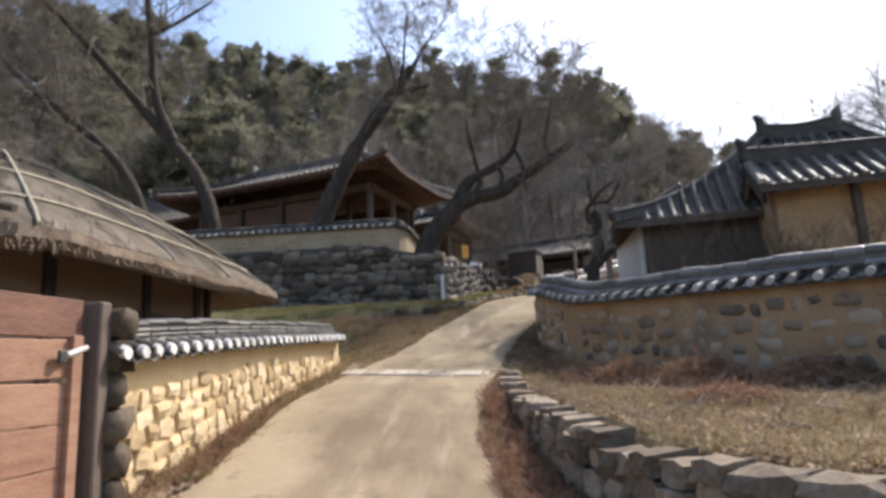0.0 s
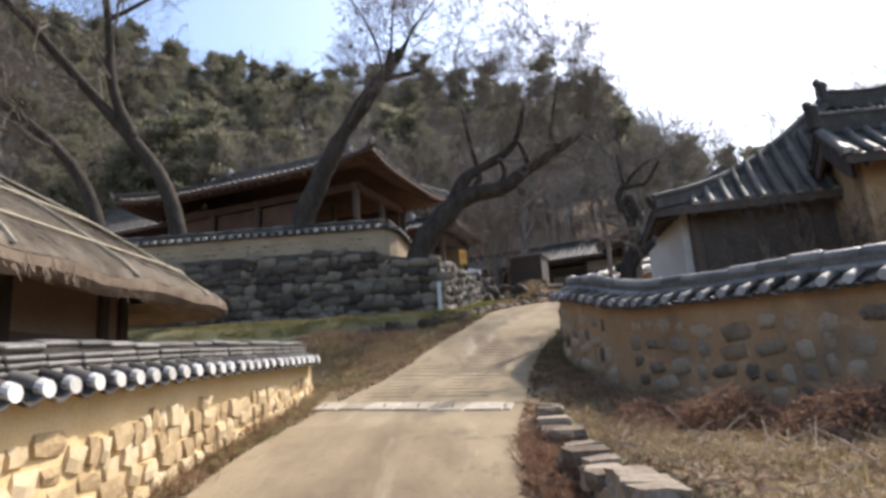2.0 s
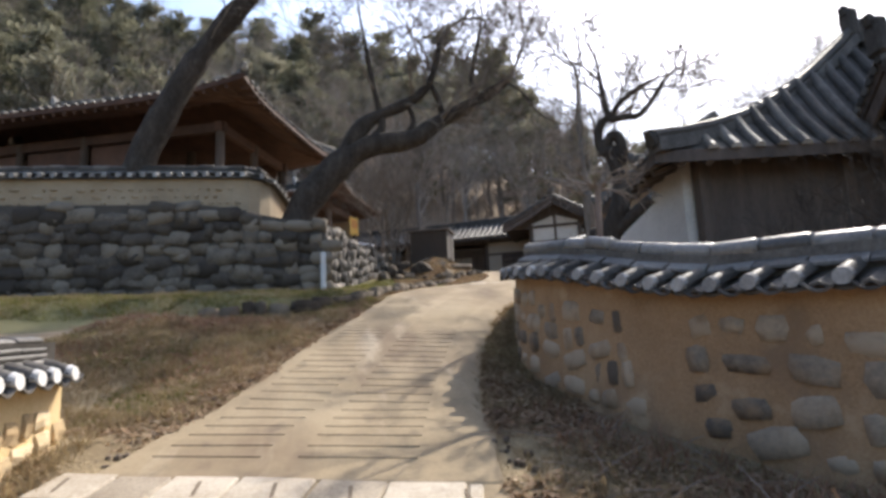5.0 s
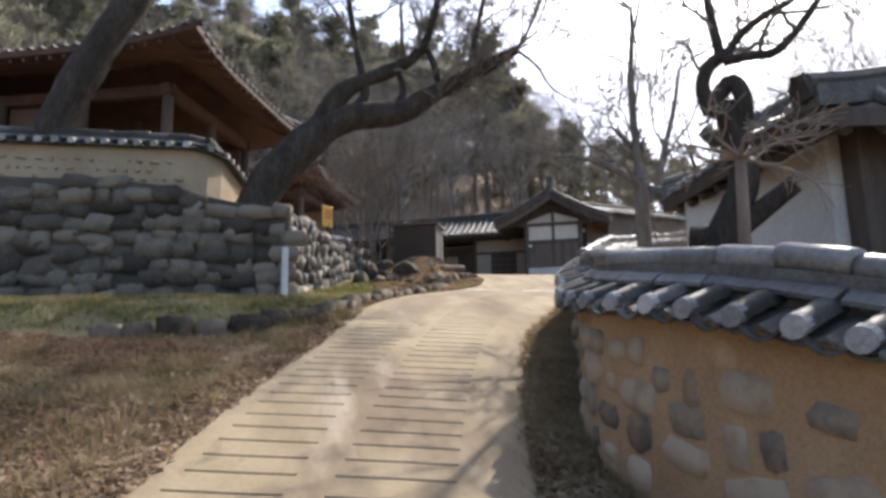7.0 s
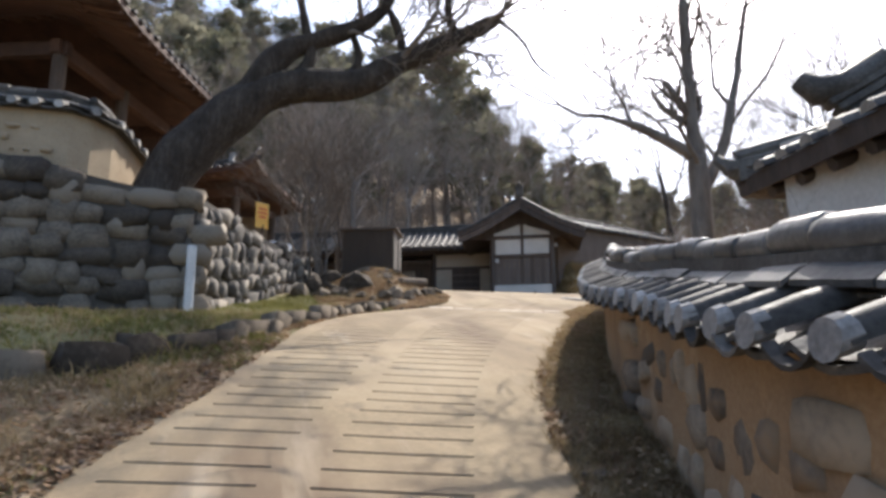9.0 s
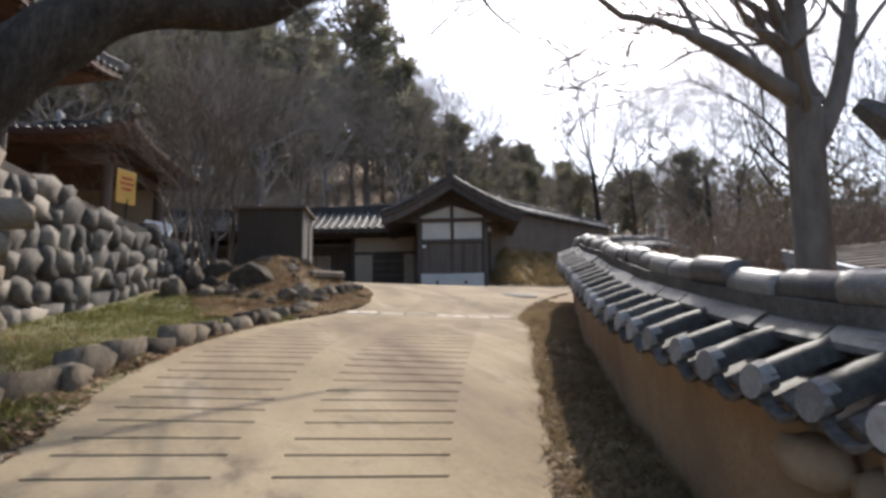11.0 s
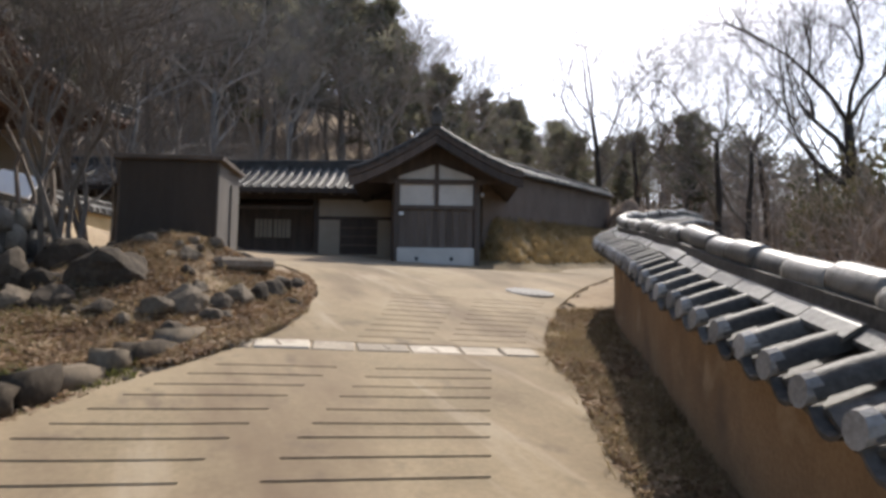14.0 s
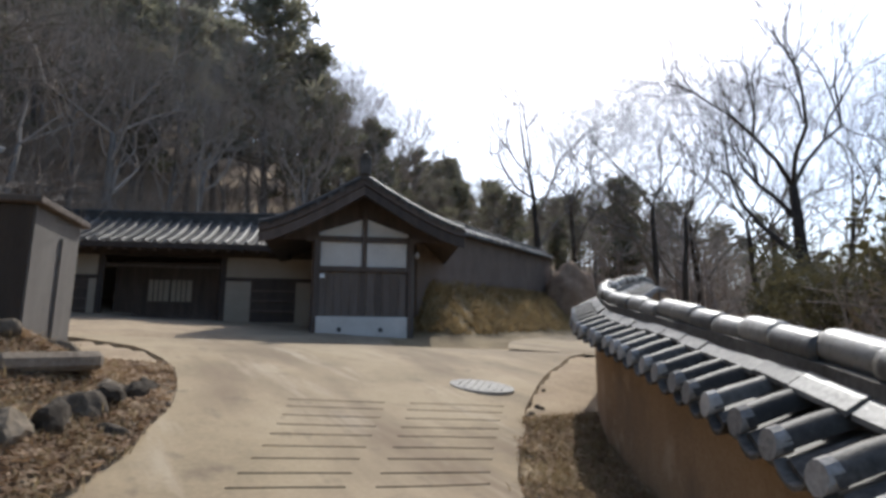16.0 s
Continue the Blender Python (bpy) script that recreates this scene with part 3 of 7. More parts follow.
def wall_body(plan, base, top, thick, face=0.0):
    """A solid wall along plan; face is how far its right side lies from the plan."""
    g = Geo()
    total = line_length(plan)
    n = max(2, int(total / 0.3))
    rows = []
    for i in range(n + 1):
        p, d = lerp_line(plan, total * i / n)
        out = Vector((d.y, -d.x))
        a, b = p + out * face, p - out * (thick - face)
        wob = 0.012 * noise.noise(Vector((p.x * 2, p.y * 2, 7)))
        a = a + out * wob
        lo, hi = base(p.x, p.y), top(p.x, p.y)
        rows.append([(a.x, a.y, lo), (a.x, a.y, lo * 0.5 + hi * 0.5), (a.x, a.y, hi), (b.x, b.y, hi), (b.x, b.y, lo)])
    g.grid(rows, flip=True)
    g.add(rows[0], [(0, 1, 2, 3, 4)])
    g.add(rows[-1], [(4, 3, 2, 1, 0)])
    return g


def tile_meshes(length, r, mats, n=3):
    out = []
    for i in range(n):
        g = Geo()
        wob = 0.006 * (i - 1)
        g.half_tube([(0, 0, 0), (length * 0.5, wob, 0.004), (length, 0, 0)], r * (1 + 0.04 * (i - 1)), capslot=1)
        ring = [(-0.022 + 0.022 * math.sin(a), math.cos(a) * r * 0.94, 0.016 + math.sin(a) * r * 0.82) for a in (2 * math.pi * q / 12 for q in range(12))]
        g.add(ring + [(0.04, y, z) for _, y, z in ring], [tuple(range(11, -1, -1))] + [(q, (q + 1) % 12, 12 + (q + 1) % 12, 12 + q) for q in range(12)], 1)
        out.append(mesh_of("cover_tile", g, *mats, smooth=False))
    for me in out:
        sm = [p.material_index == 0 and len(p.vertices) == 4 for p in me.polygons]
        me.polygons.foreach_set("use_smooth", sm)
    return out


def wall_cap(parent, plan, eave, half, over, rise, spacing, r, courses, seed, tile=None, limit=300, ridge_mat=None, two_sided=True, lips=False, wave=0.012, plug=None):
    """A little tiled roof on a wall: pan tiles, single cover tiles, flat courses and a round ridge."""
    rng = random.Random(seed)
    tile = tile or roof_tile
    ridge_mat = ridge_mat or roof_tile
    total = line_length(plan)
    n = int(total / spacing)
    reach = half + over
    run = reach - 0.07
    slope = math.hypot(run, rise)
    covers = tile_meshes(slope, r, (tile, plug or plaster_cap))
    pan = Geo()
    for side in (1, -1):
        if side < 0 and not two_sided:
            continue
        rows = []
        steps = n * 6
        for i in range(steps + 1):
            p, d = lerp_line(plan, total * i / steps)
            out = Vector((d.y, -d.x, 0)) * side
            q = Vector((p.x, p.y, 0))
            e = eave(p.x, p.y)
            dip = -0.045 * math.sin(math.pi * (i % 6) / 6)
            a, b = q + out * (reach - 0.01), q + out * 0.06
            rows.append([(a.x, a.y, e + dip - 0.022), (a.x, a.y, e + dip), (b.x, b.y, e + rise + dip * 0.5), (b.x, b.y, e + rise + 0.02)])
        pan.grid(rows, flip=side < 0)
        # soffit
        rows = []
        for i in range(n + 1):
            p, d = lerp_line(plan, total * i / n)
            out = Vector((d.y, -d.x, 0)) * side
            q = Vector((p.x, p.y, 0))
            e = eave(p.x, p.y)
            a, b = q + out * (reach - 0.012), q + out * (half - 0.05)
            rows.append([(a.x, a.y, e - 0.03), (b.x, b.y, e - 0.05)])
        pan.grid(rows, flip=side > 0)
        made = 0
        for i in range(n):
            p, d = lerp_line(plan, spacing * (i + rng.uniform(-0.06, 0.06)))
            out = Vector((d.y, -d.x, 0)) * side
            e = eave(p.x, p.y)
            e2 = eave(p.x + d.x * 0.2, p.y + d.y * 0.2)
            climb = (e2 - e) / 0.2
            x = (-out * run + Vector((0, 0, rise))).normalized()
            y = Vector((d.x, d.y, climb)).normalized()
            z = x.cross(y).normalized() * (1 if x.cross(y).z > 0 else -1)
            y = z.cross(x)
            pos = Vector((p.x, p.y, e + 0.012)) + out * (reach + rng.uniform(-0.012, 0.012))
            if made < limit:
                piece("cover_tile", covers[rng.randrange(3)], parent, frame_at(pos, x, y, z))
                made += 1
    part("pan_tiles", pan, tile, parent, "dark grey concave pan tiles", kind="stuff")
    # bed, flat courses and round ridge
    base, high = rise - 0.03, 0.048
    stack = 0.10 if courses == 1 else 0.03
    body, rows = Geo(), []
    m = max(2, int(total / 0.4))
    for i in range(m + 1):
        p, d = lerp_line(plan, total * i / m)
        out = Vector((d.y, -d.x, 0))
        q = Vector((p.x, p.y, eave(p.x, p.y) + base - 0.05))
        t = Vector((0, 0, stack + high * courses + 0.09))
        rows.append([q + out * 0.095, q + out * 0.085 + t, q - out * 0.085 + t, q - out * 0.095])
    body.grid(rows, flip=True)
    body.add(rows[0], [(0, 1, 2, 3)])
    body.add(rows[-1], [(3, 2, 1, 0)])
    part("ridge_bed", body, roof_tile, parent)
    flat, sliver = [], []
    for i in range(3):
        g = Geo()
        if courses > 1:
            g.box((0, 0, 0), (0.36, 0.29, 0.036), (1, 0, 0.01 * i), bevel=0.012)
        else:
            # broad curved course tile, drooping on both sides
            arc = [(0.155 * u, -0.07 * u * u) for u in (-1, -0.66, -0.33, 0, 0.33, 0.66, 1)]
            g.grid([[(x, y * k, z + 0.028) for y, z in arc] for x, k in ((-0.19, 0.97 + 0.02 * i), (0.17, 1.0))])
            g.grid([[(x, y * k, z + 0.006) for y, z in arc] for x, k in ((-0.19, 0.97 + 0.02 * i), (0.17, 1.0))], flip=True)
            for x, k, turn in ((-0.19, 0.97 + 0.02 * i, 1), (0.17, 1.0, 0)):
                g.grid([[(x, y * k, z + 0.028) for y, z in arc], [(x, y * k, z + 0.006) for y, z in arc]], flip=bool(turn))
            for e in (0, 6):
                y, z = arc[e]
                g.add([(-0.19, y * (0.97 + 0.02 * i), z + 0.028), (0.17, y, z + 0.028), (0.17, y, z + 0.006), (-0.19, y * (0.97 + 0.02 * i), z + 0.006)], [(0, 1, 2, 3) if e else (3, 2, 1, 0)])
        # single-course tiles take a paler grey: glare on their tops is painted in
        flat.append(mesh_of("course_tile", g, tile_mid if courses == 1 else ridge_mat))
        g = Geo()
        g.box((0, 0, 0), (0.30, 0.25 - 0.012 * i, 0.018), bevel=0.006)
        sliver.append(mesh_of("course_tile", g, tile))
    if lips:
        # turned-up lips of the pan tiles between the cover tiles
        g = Geo()
        arc = [((spacing * 0.5 - 0.03) * u, -0.055 * (1 - u * u)) for u in (-1, -0.6, -0.2, 0.2, 0.6, 1)]
        g.grid([[(x, y, z + dz) for y, z in arc] for x, dz in ((-0.02, 0.014), (0.024, 0.004), (0.024, -0.012), (-0.02, -0.004))], flip=True)
        lip = mesh_of("eave_tile", g, tile)
        for i in range(n - 1):
            p, d = lerp_line(plan, spacing * (i + 0.5))
            out = Vector((d.y, -d.x, 0))
            e = eave(p.x, p.y)
            y = Vector((d.x, d.y, (eave(p.x + d.x * 0.2, p.y + d.y * 0.2) - e) / 0.2)).normalized()
            piece("eave_tile", lip, parent, frame_at(Vector((p.x, p.y, e - 0.008)) + out * reach, out, y, Vector((0, 0, 1))))
    g = Geo()
    g.tube([(-0.185, 0, 0), (-0.15, 0, 0.004), (0.15, 0, 0.004), (0.18, 0, 0)], [0.072, 0.076, 0.074, 0.072], 12)
    top = mesh_of("ridge_tile", g, ridge_mat, smooth=True)
    for i in range(int(total / 0.36)):
        p, d = lerp_line(plan, 0.18 + 0.36 * i)
        e = eave(p.x, p.y)
        climb = (eave(p.x + d.x * 0.2, p.y + d.y * 0.2) - e) / 0.2
        x = Vector((d.x, d.y, climb)).normalized()
        y = Vector((-d.y, d.x, 0))
        z = x.cross(y)
        for c in range(courses):
            heave = wave * noise.noise(Vector((p.x * 0.7, p.y * 0.7, 4))) * 2
            pos = Vector((p.x, p.y, e + base + stack + high * (c + 0.5) + (heave if courses == 1 else 0))) + y * rng.uniform(-0.012, 0.012)
            piece("course_tile", flat[rng.randrange(3)], parent, frame_at(pos, x, y, z, (rng.uniform(0.96, 1.0), 1.0 - 0.09 * c, 1)))
        if courses == 1:
            for c in range(2):
                piece("course_tile", sliver[rng.randrange(3)], parent, frame_at(Vector((p.x, p.y, e + base + stack - 0.016 - 0.034 * c)) + x * rng.uniform(-0.05, 0.05) + y * rng.uniform(-0.02, 0.02), x, y, z))
        yaw = rng.uniform(-0.03, 0.03)
        pos = Vector((p.x, p.y, e + base + stack + high * courses + 0.075 + rng.uniform(-1, 1) * wave + wave * 2 * noise.noise(Vector((p.x * 0.7, p.y * 0.7, 4))))) + y * rng.uniform(-0.018, 0.018)
        low = courses > 1
        piece("ridge_tile", top, parent, frame_at(pos - z * (0.035 if low else 0), (x + y * yaw).normalized(), (y - x * yaw).normalized(), z, (1, 1.35 if low else 1, 0.5 if low else 1)))


pale_stones = [stone_mesh("stone", i, pale_stone, 0.72, 0.13, False) for i in range(6)]
wall_stones = [stone_mesh("stone", 20 + i, wall_stone, 0.36, 0.13) for i in range(9)]
dark_stones = [stone_mesh("stone", 40 + i, dark_stone, 0.60, 0.20) for i in range(9)]
kerb_meshes = [stone_mesh("kerb_stone", 90 + i, rock_mat, 0.66, 0.19) for i in range(4)]
side_stone = mat("side_stone", [(0.055, 0.047, 0.040), (0.12, 0.103, 0.084), (0.225, 0.19, 0.148)], 2.2, 20, 0.9, 0.5, vary=0.5)
side_stones = [stone_mesh("stone", 110 + i, side_stone, 0.62, 0.2) for i in range(6)]


def rock_mesh(seed):
    """A rough boulder with broken, flattish sides."""
    rng = random.Random(seed)
    bm = bmesh.new()
    bmesh.ops.create_icosphere(bm, subdivisions=3, radius=0.5)
    cuts = [(Vector([rng.gauss(0, 1) for _ in range(3)]).normalized(), rng.uniform(0.27, 0.42)) for _ in range(9)]
    for v in bm.verts:
        for nrm, d in cuts:
            over = v.co.dot(nrm) - d
            if over > 0:
                v.co -= nrm * over * 0.92
        v.co *= 1 + 0.16 * noise.noise(v.co * 4 + Vector((seed, 0, 0))) + 0.07 * noise.noise(v.co * 11 + Vector((0, seed, 0)))
    me = bpy.data.meshes.new("rock")
    bm.to_mesh(me)
    bm.free()
    me.materials.append(rock_mat)
    return me


rock_meshes = [rock_mesh(60 + i) for i in range(8)]

# low wall of yellow mortar and pale stones beside the lane
LEFT_PLAN = [(-2.60, 8.35), (-2.5, 11.5), (-2.26, 16.1)]


def left_eave(x, y):
    return float(np.interp(y, [8.4, 10.2, 12.0, 16.0], [1.70, 1.82, 1.92, 2.10]))


lw = thing("garden_wall", "yellow-mortared wall of pale stones under grey roof tiles", "garden wall", (-2.3, 12.2, lane(12.2)), kind="structure")
left_low = lambda x, y: lane(y) - 0.25
part("wall_body", wall_body(LEFT_PLAN, left_low, lambda x, y: left_eave(x, y) - 0.02, 0.36, 0.15), yellow_mortar, lw)
face_stones(lw, [(-2.45, 8.35), (-2.35, 11.5), (-2.11, 16.1)], lambda x, y: lane(y) - 0.02, lambda x, y: left_eave(x, y) - 0.24, pale_stones, 0.24, 0.175, 5, proud=0.048, depth=0.2, gap=0.018, jitter=0.35)
wall_cap(lw, LEFT_PLAN, left_eave, 0.16, 0.17, 0.09, 0.25, 0.062, 3, 7, ridge_mat=tile_mid, plug=lime_plug, lips=True)

# long clay wall that turns the corner and climbs with the lane
RIGHT_PLAN = rounded([(13.2, 1.8), (9.2, 6.8), (5.4, 10.85), (4.2, 12.45), (3.45, 13.75), (3.0, 14.75), (2.68, 15.75), (2.50, 16.6), (2.42, 17.3), (2.56, 17.9), (2.82, 18.45), (3.1, 18.95), (3.4, 19.7), (3.8, 20.75), (4.44, 21.98), (5.39, 23.48), (6.78, 25.6), (7.62, 26.62), (8.68, 28.12), (9.1, 28.75), (10.4, 30.0), (16.5, 34.2), (21, 37.3)], 1)


def right_eave(x, y):
    return float(np.interp(y, [0, 10.5, 12.1, 13.5, 14.7, 15.2, 16.0, 16.5, 17.6, 18.4, 19.45, 20.5, 21.5, 22.1, 23.7, 25, 25.8, 28.5, 34.2, 38], [2.2, 2.30, 2.37, 2.44, 2.51, 2.60, 2.79, 2.89, 3.03, 3.15, 3.34, 3.5, 3.7, 3.84, 4.24, 4.52, 4.72, 5.24, 6.7, 7.4]))


rw = thing("garden_wall", "ochre clay wall with set stones under dark grey roof tiles", "garden wall", (3.0, 17.0, lane(17)), kind="structure")
for stretch, thick, face in (([p for p in RIGHT_PLAN if p.y < 20.2], 0.44, 0.22), ([p for p in RIGHT_PLAN if p.y > 19.6], 0.34, 0.13)):
    part("wall_body", wall_body(stretch[::-1], lambda x, y: lane(y) - 0.35, lambda x, y: right_eave(x, y) - 0.02, thick, face), ochre, rw)
FACE = [p + (Vector((-(q - p).y, (q - p).x)).normalized() * 0.22) for p, q in zip(RIGHT_PLAN, RIGHT_PLAN[1:])]
near = [p for p in FACE if 8 < p.y < 15.4 and p.x > 2]
far_side = [p for p in FACE if 15.0 <= p.y < 20.6 and p.x < 9]
stone_low = lambda x, y: max(lane(y), 1.15 if y < 14 else 0) + 0.02
stone_high = lambda x, y: right_eave(x, y) - 0.16
face_stones(rw, near[::-1], stone_low, stone_high, wall_stones, 0.34, 0.25, 9, fill=0.96, gap=0.05, proud=0.038, depth=0.16, jitter=0.35, limit=190)
face_stones(rw, far_side[::-1], stone_low, stone_high, wall_stones, 0.31, 0.24, 10, fill=0.97, gap=0.045, proud=0.038, depth=0.16, jitter=0.5, limit=180)
wall_cap(rw, RIGHT_PLAN[::-1], right_eave, 0.22, 0.16, 0.10, 0.27, 0.061, 1, 11, ridge_mat=tile_pale, lips=True, wave=0.018)

# stone retaining wall of the raised court: front and side
cw = thing("retaining_wall", "dry-laid wall of dark grey field stones below a raised court", "stone wall", (-6, 26.2, 3.8), kind="structure")
court_base = lambda x, y: lane(y) - 0.1
court_top = lambda x, y: 6.12 - 0.45 * smooth(-3.4, -0.4, x)
front = [(-0.1, 26.15), (-17, 26.5)]
part("wall_body", wall_body(front[::-1], lambda x, y: lane(y) - 0.5, lambda x, y: court_top(x, y) - 0.05, 0.6, -0.06), dark_joint, cw)
face_stones(cw, [front[1], front[0]], court_base, court_top, dark_stones, 0.48, 0.28, 13, gap=-0.07, proud=0.05, depth=0.42, limit=300, jitter=0.6)
sw = thing("retaining_wall", "side wall of rounded grey field stones climbing beside the lane", "stone wall", (1, 29.5, 4.2), kind="structure")
side = [(-0.1, 26.15), (0.72, 28.6), (1.4, 30.4), (2.3, 32.7)]
side_top = lambda x, y: float(np.interp(y, [26.2, 28.8, 32.7], [5.65, 5.62, 5.75]))
part("wall_body", wall_body(side, lambda x, y: lane(y) - 0.5, lambda x, y: side_top(x, y) - 0.05, 0.6, -0.06), dark_joint, sw)
face_stones(sw, side, court_base, side_top, side_stones, 0.40, 0.30, 17, gap=-0.04, proud=0.06, depth=0.4, limit=200)

# clay wall with tiled cap on the court
pw = thing("garden_wall", "sand-coloured clay wall with tiled cap on the stone terrace", "garden wall", (-6, 25.9, 5.8), kind="structure")
COURT_PLAN = [(-18.0, 27.15), (-2.1, 26.55), (-1.75, 26.78), (-1.1, 29.6)]
court_eave = lambda x, y: 6.82 - 0.45 * smooth(26.8, 29.6, y) * (1 if x > -3 else 0)
sand_clay = mat("sand_clay", [(0.21, 0.152, 0.094), (0.30, 0.23, 0.148), (0.37, 0.295, 0.20)], 1.3, 40, 0.95, 0.25)
part("wall_body", wall_body(COURT_PLAN, lambda x, y: 5.4, lambda x, y: court_eave(x, y) - 0.02, 0.4, 0.2), sand_clay, pw)
face_stones(pw, [(-10.0, 26.65), (-2.2, 26.355)], lambda x, y: 6.05, lambda x, y: 6.6, [stone_mesh("stone", 150 + i, sand_clay, 0.4, 0.1) for i in range(3)], 0.26, 0.18, 19, fill=0.75, gap=0.11, proud=0.05, depth=0.11, jitter=0.15)
wall_cap(pw, COURT_PLAN, court_eave, 0.2, 0.15, 0.10, 0.30, 0.07, 1, 23)


# ---------------------------------------------------------------- houses
def roof_height(u, w, La, Lb, ze, zr, inset, lift):
    vw = min(w, Lb - w) / (Lb / 2)
    v = vw if inset <= 0 else min(vw, min(u, La - u) / inset)
    cu, cw_ = abs(2 * u / La - 1) ** 4, abs(2 * w / Lb - 1) ** 4
    return ze + (zr - ze) * v ** 1.22 + lift * (cu + cw_) * 0.5 * (1 - v) * (1 if inset > 0 else cu)


def tiled_roof(parent, O, a, b, La, Lb, ze, zr, inset, lift=0.4, spacing=0.30, r=0.075, thick=0.16, rows_single=True, under=None, sides="fblr", rafters=True, rafter_gap=0.42, eave_in=1.2, tips=None, hip_sag=0.28):
    """A curved tiled roof over the rectangle O + a*u + b*w: hipped, or gabled if inset is 0."""
    a, b = Vector((a[0], a[1], 0)), Vector((b[0], b[1], 0))
    O = Vector((O[0], O[1], 0))
    H = lambda u, w: roof_height(u, w, La, Lb, ze, zr, inset, lift)
    at = lambda u, w, dz=0.0: O + a * u + b * w + Vector((0, 0, H(u, w) + dz))
    under = under or red_wood
    tips = tips or plaster_cap
    # roof deck
    g = Geo()
    nu, nw = 28, 16
    us, ws = [La * i / nu for i in range(nu + 1)], [Lb * i / nw for i in range(nw + 1)]
    g.grid([[at(u, w) for w in ws] for u in us], flip=True)
    deck = part("roof_deck", g, roof_tile, parent, "dark grey pan tiles")
    g = Geo()
    g.grid([[at(u, w, -thick) for w in ws] for u in us])
    rim = [(u, 0) for u in us] + [(La, w) for w in ws[1:]] + [(u, Lb) for u in us[::-1][1:]] + [(0, w) for w in ws[::-1][1:]]
    g.grid([[at(u, w), at(u, w, -thick)] for u, w in rim])
    part("soffit", g, under, parent, "brown boarded underside of the eaves")
    # rows of cover tiles
    joined = Geo()

    def row(pts):
        if rows_single:
            k = Geo()
            k.half_tube(pts, r, n=6, capslot=1)
            ob = part("roof_rib", k, [roof_tile, plaster_cap], deck)
            ob.data.polygons.foreach_set("use_smooth", [len(p.vertices) == 4 and p.material_index == 0 for p in ob.data.polygons])
        else:
            joined.half_tube(pts, r, n=5, capslot=1)

    def climb(fix, reach, front, along_u):
        n = max(2, int(reach / 0.9) + 1)
        pts = []
        for i in range(n + 1):
            k = reach * i / n
            uv = (fix, k if front else Lb - k) if along_u else (k if front else La - k, fix)
            pts.append(at(*uv, 0.015))
        d = (pts[0] - pts[1]).normalized()
        pts[0] = pts[0] + d * 0.05
        return pts

    for i in range(int(La / spacing)):
        u = spacing * (i + 0.5)
        reach = Lb / 2 if inset <= 0 else Lb / 2 * min(1, min(u, La - u) / inset)
        if reach > 0.25:
            if "f" in sides:
                row(climb(u, reach, True, True))
            if "b" in sides:
                joined.half_tube(climb(u, reach, False, True), r, n=5, capslot=1)
    if inset > 0:
        for i in range(int(Lb / spacing)):
            w = spacing * (i + 0.5)
            reach = inset * min(1, min(w, Lb - w) / (Lb / 2))
            if reach > 0.25:
                if "l" in sides:
                    row(climb(w, reach, True, False))
                if "r" in sides:
                    row(climb(w, reach, False, False))
    if joined.v:
        part("roof_cover", joined, [roof_tile, plaster_cap], deck, kind="stuff")
    # ridges
    def ridge(p0, p1, name, h=0.24, sag=0.06, tip=True):
        k = Geo()
        n = 8
        pts = [p0.lerp(p1, i / n) + Vector((0, 0, -sag * math.sin(math.pi * i / n))) for i in range(n + 1)]
        d = (p1 - p0).normalized()
        sd = Vector((-d.y, d.x, 0)).normalized()
        k.grid([[p + sd * 0.13 + Vector((0, 0, -0.05)), p + sd * 0.12 + Vector((0, 0, h)), p - sd * 0.12 + Vector((0, 0, h)), p - sd * 0.13 + Vector((0, 0, -0.05))] for p in pts])
        k.add([pts[0] + sd * 0.13 + Vector((0, 0, -0.05)), pts[0] + sd * 0.12 + Vector((0, 0, h)), pts[0] - sd * 0.12 + Vector((0, 0, h)), pts[0] - sd * 0.13 + Vector((0, 0, -0.05))], [(0, 1, 2, 3)])
        k.add([pts[-1] + sd * 0.13 + Vector((0, 0, -0.05)), pts[-1] + sd * 0.12 + Vector((0, 0, h)), pts[-1] - sd * 0.12 + Vector((0, 0, h)), pts[-1] - sd * 0.13 + Vector((0, 0, -0.05))], [(3, 2, 1, 0)])
        k.tube([p + Vector((0, 0, h + 0.05)) for p in pts], [0.09] * len(pts), 8)
        part(name, k, roof_tile, parent)

    L = inset if inset > 0 else 0.02
    p0, p1 = at(L, Lb / 2), at(La - L, Lb / 2)
    ridge(p0, p1, "main_ridge", 0.26, 0.10)
    for p, sgn in ((p0, -1), (p1, 1)):
        k = Geo()
        k.box(p + a * 0.02 * sgn + Vector((0, 0, 0.30)), (0.16, 0.30, 0.50), a, b, bevel=0.04)
        k.tube([p + a * 0.05 * sgn + Vector((0, 0, 0.5)), p + a * 0.12 * sgn + Vector((0, 0, 0.62))], [0.10, 0.06], 8)
        part("ridge_end", k, tips if inset > 0 else roof_tile, parent)
    if inset > 0:
        for cu, cw2, q in ((0, 0, p0), (0, Lb, p0), (La, 0, p1), (La, Lb, p1)):
            ridge(at(cu, cw2, 0.02), q + Vector((0, 0, 0.02)), "hip_ridge", 0.14, hip_sag)
            k = Geo()
            c = at(cu, cw2, 0.12)
            out = (a * (1 if cu else -1) + b * (1 if cw2 else -1)).normalized()
            k.tube([c - out * 0.35, c + out * 0.05, c + out * 0.16 + Vector((0, 0, 0.12))], [0.10, 0.10, 0.05], 7)
            part("hip_end", k, tips, parent)
    else:
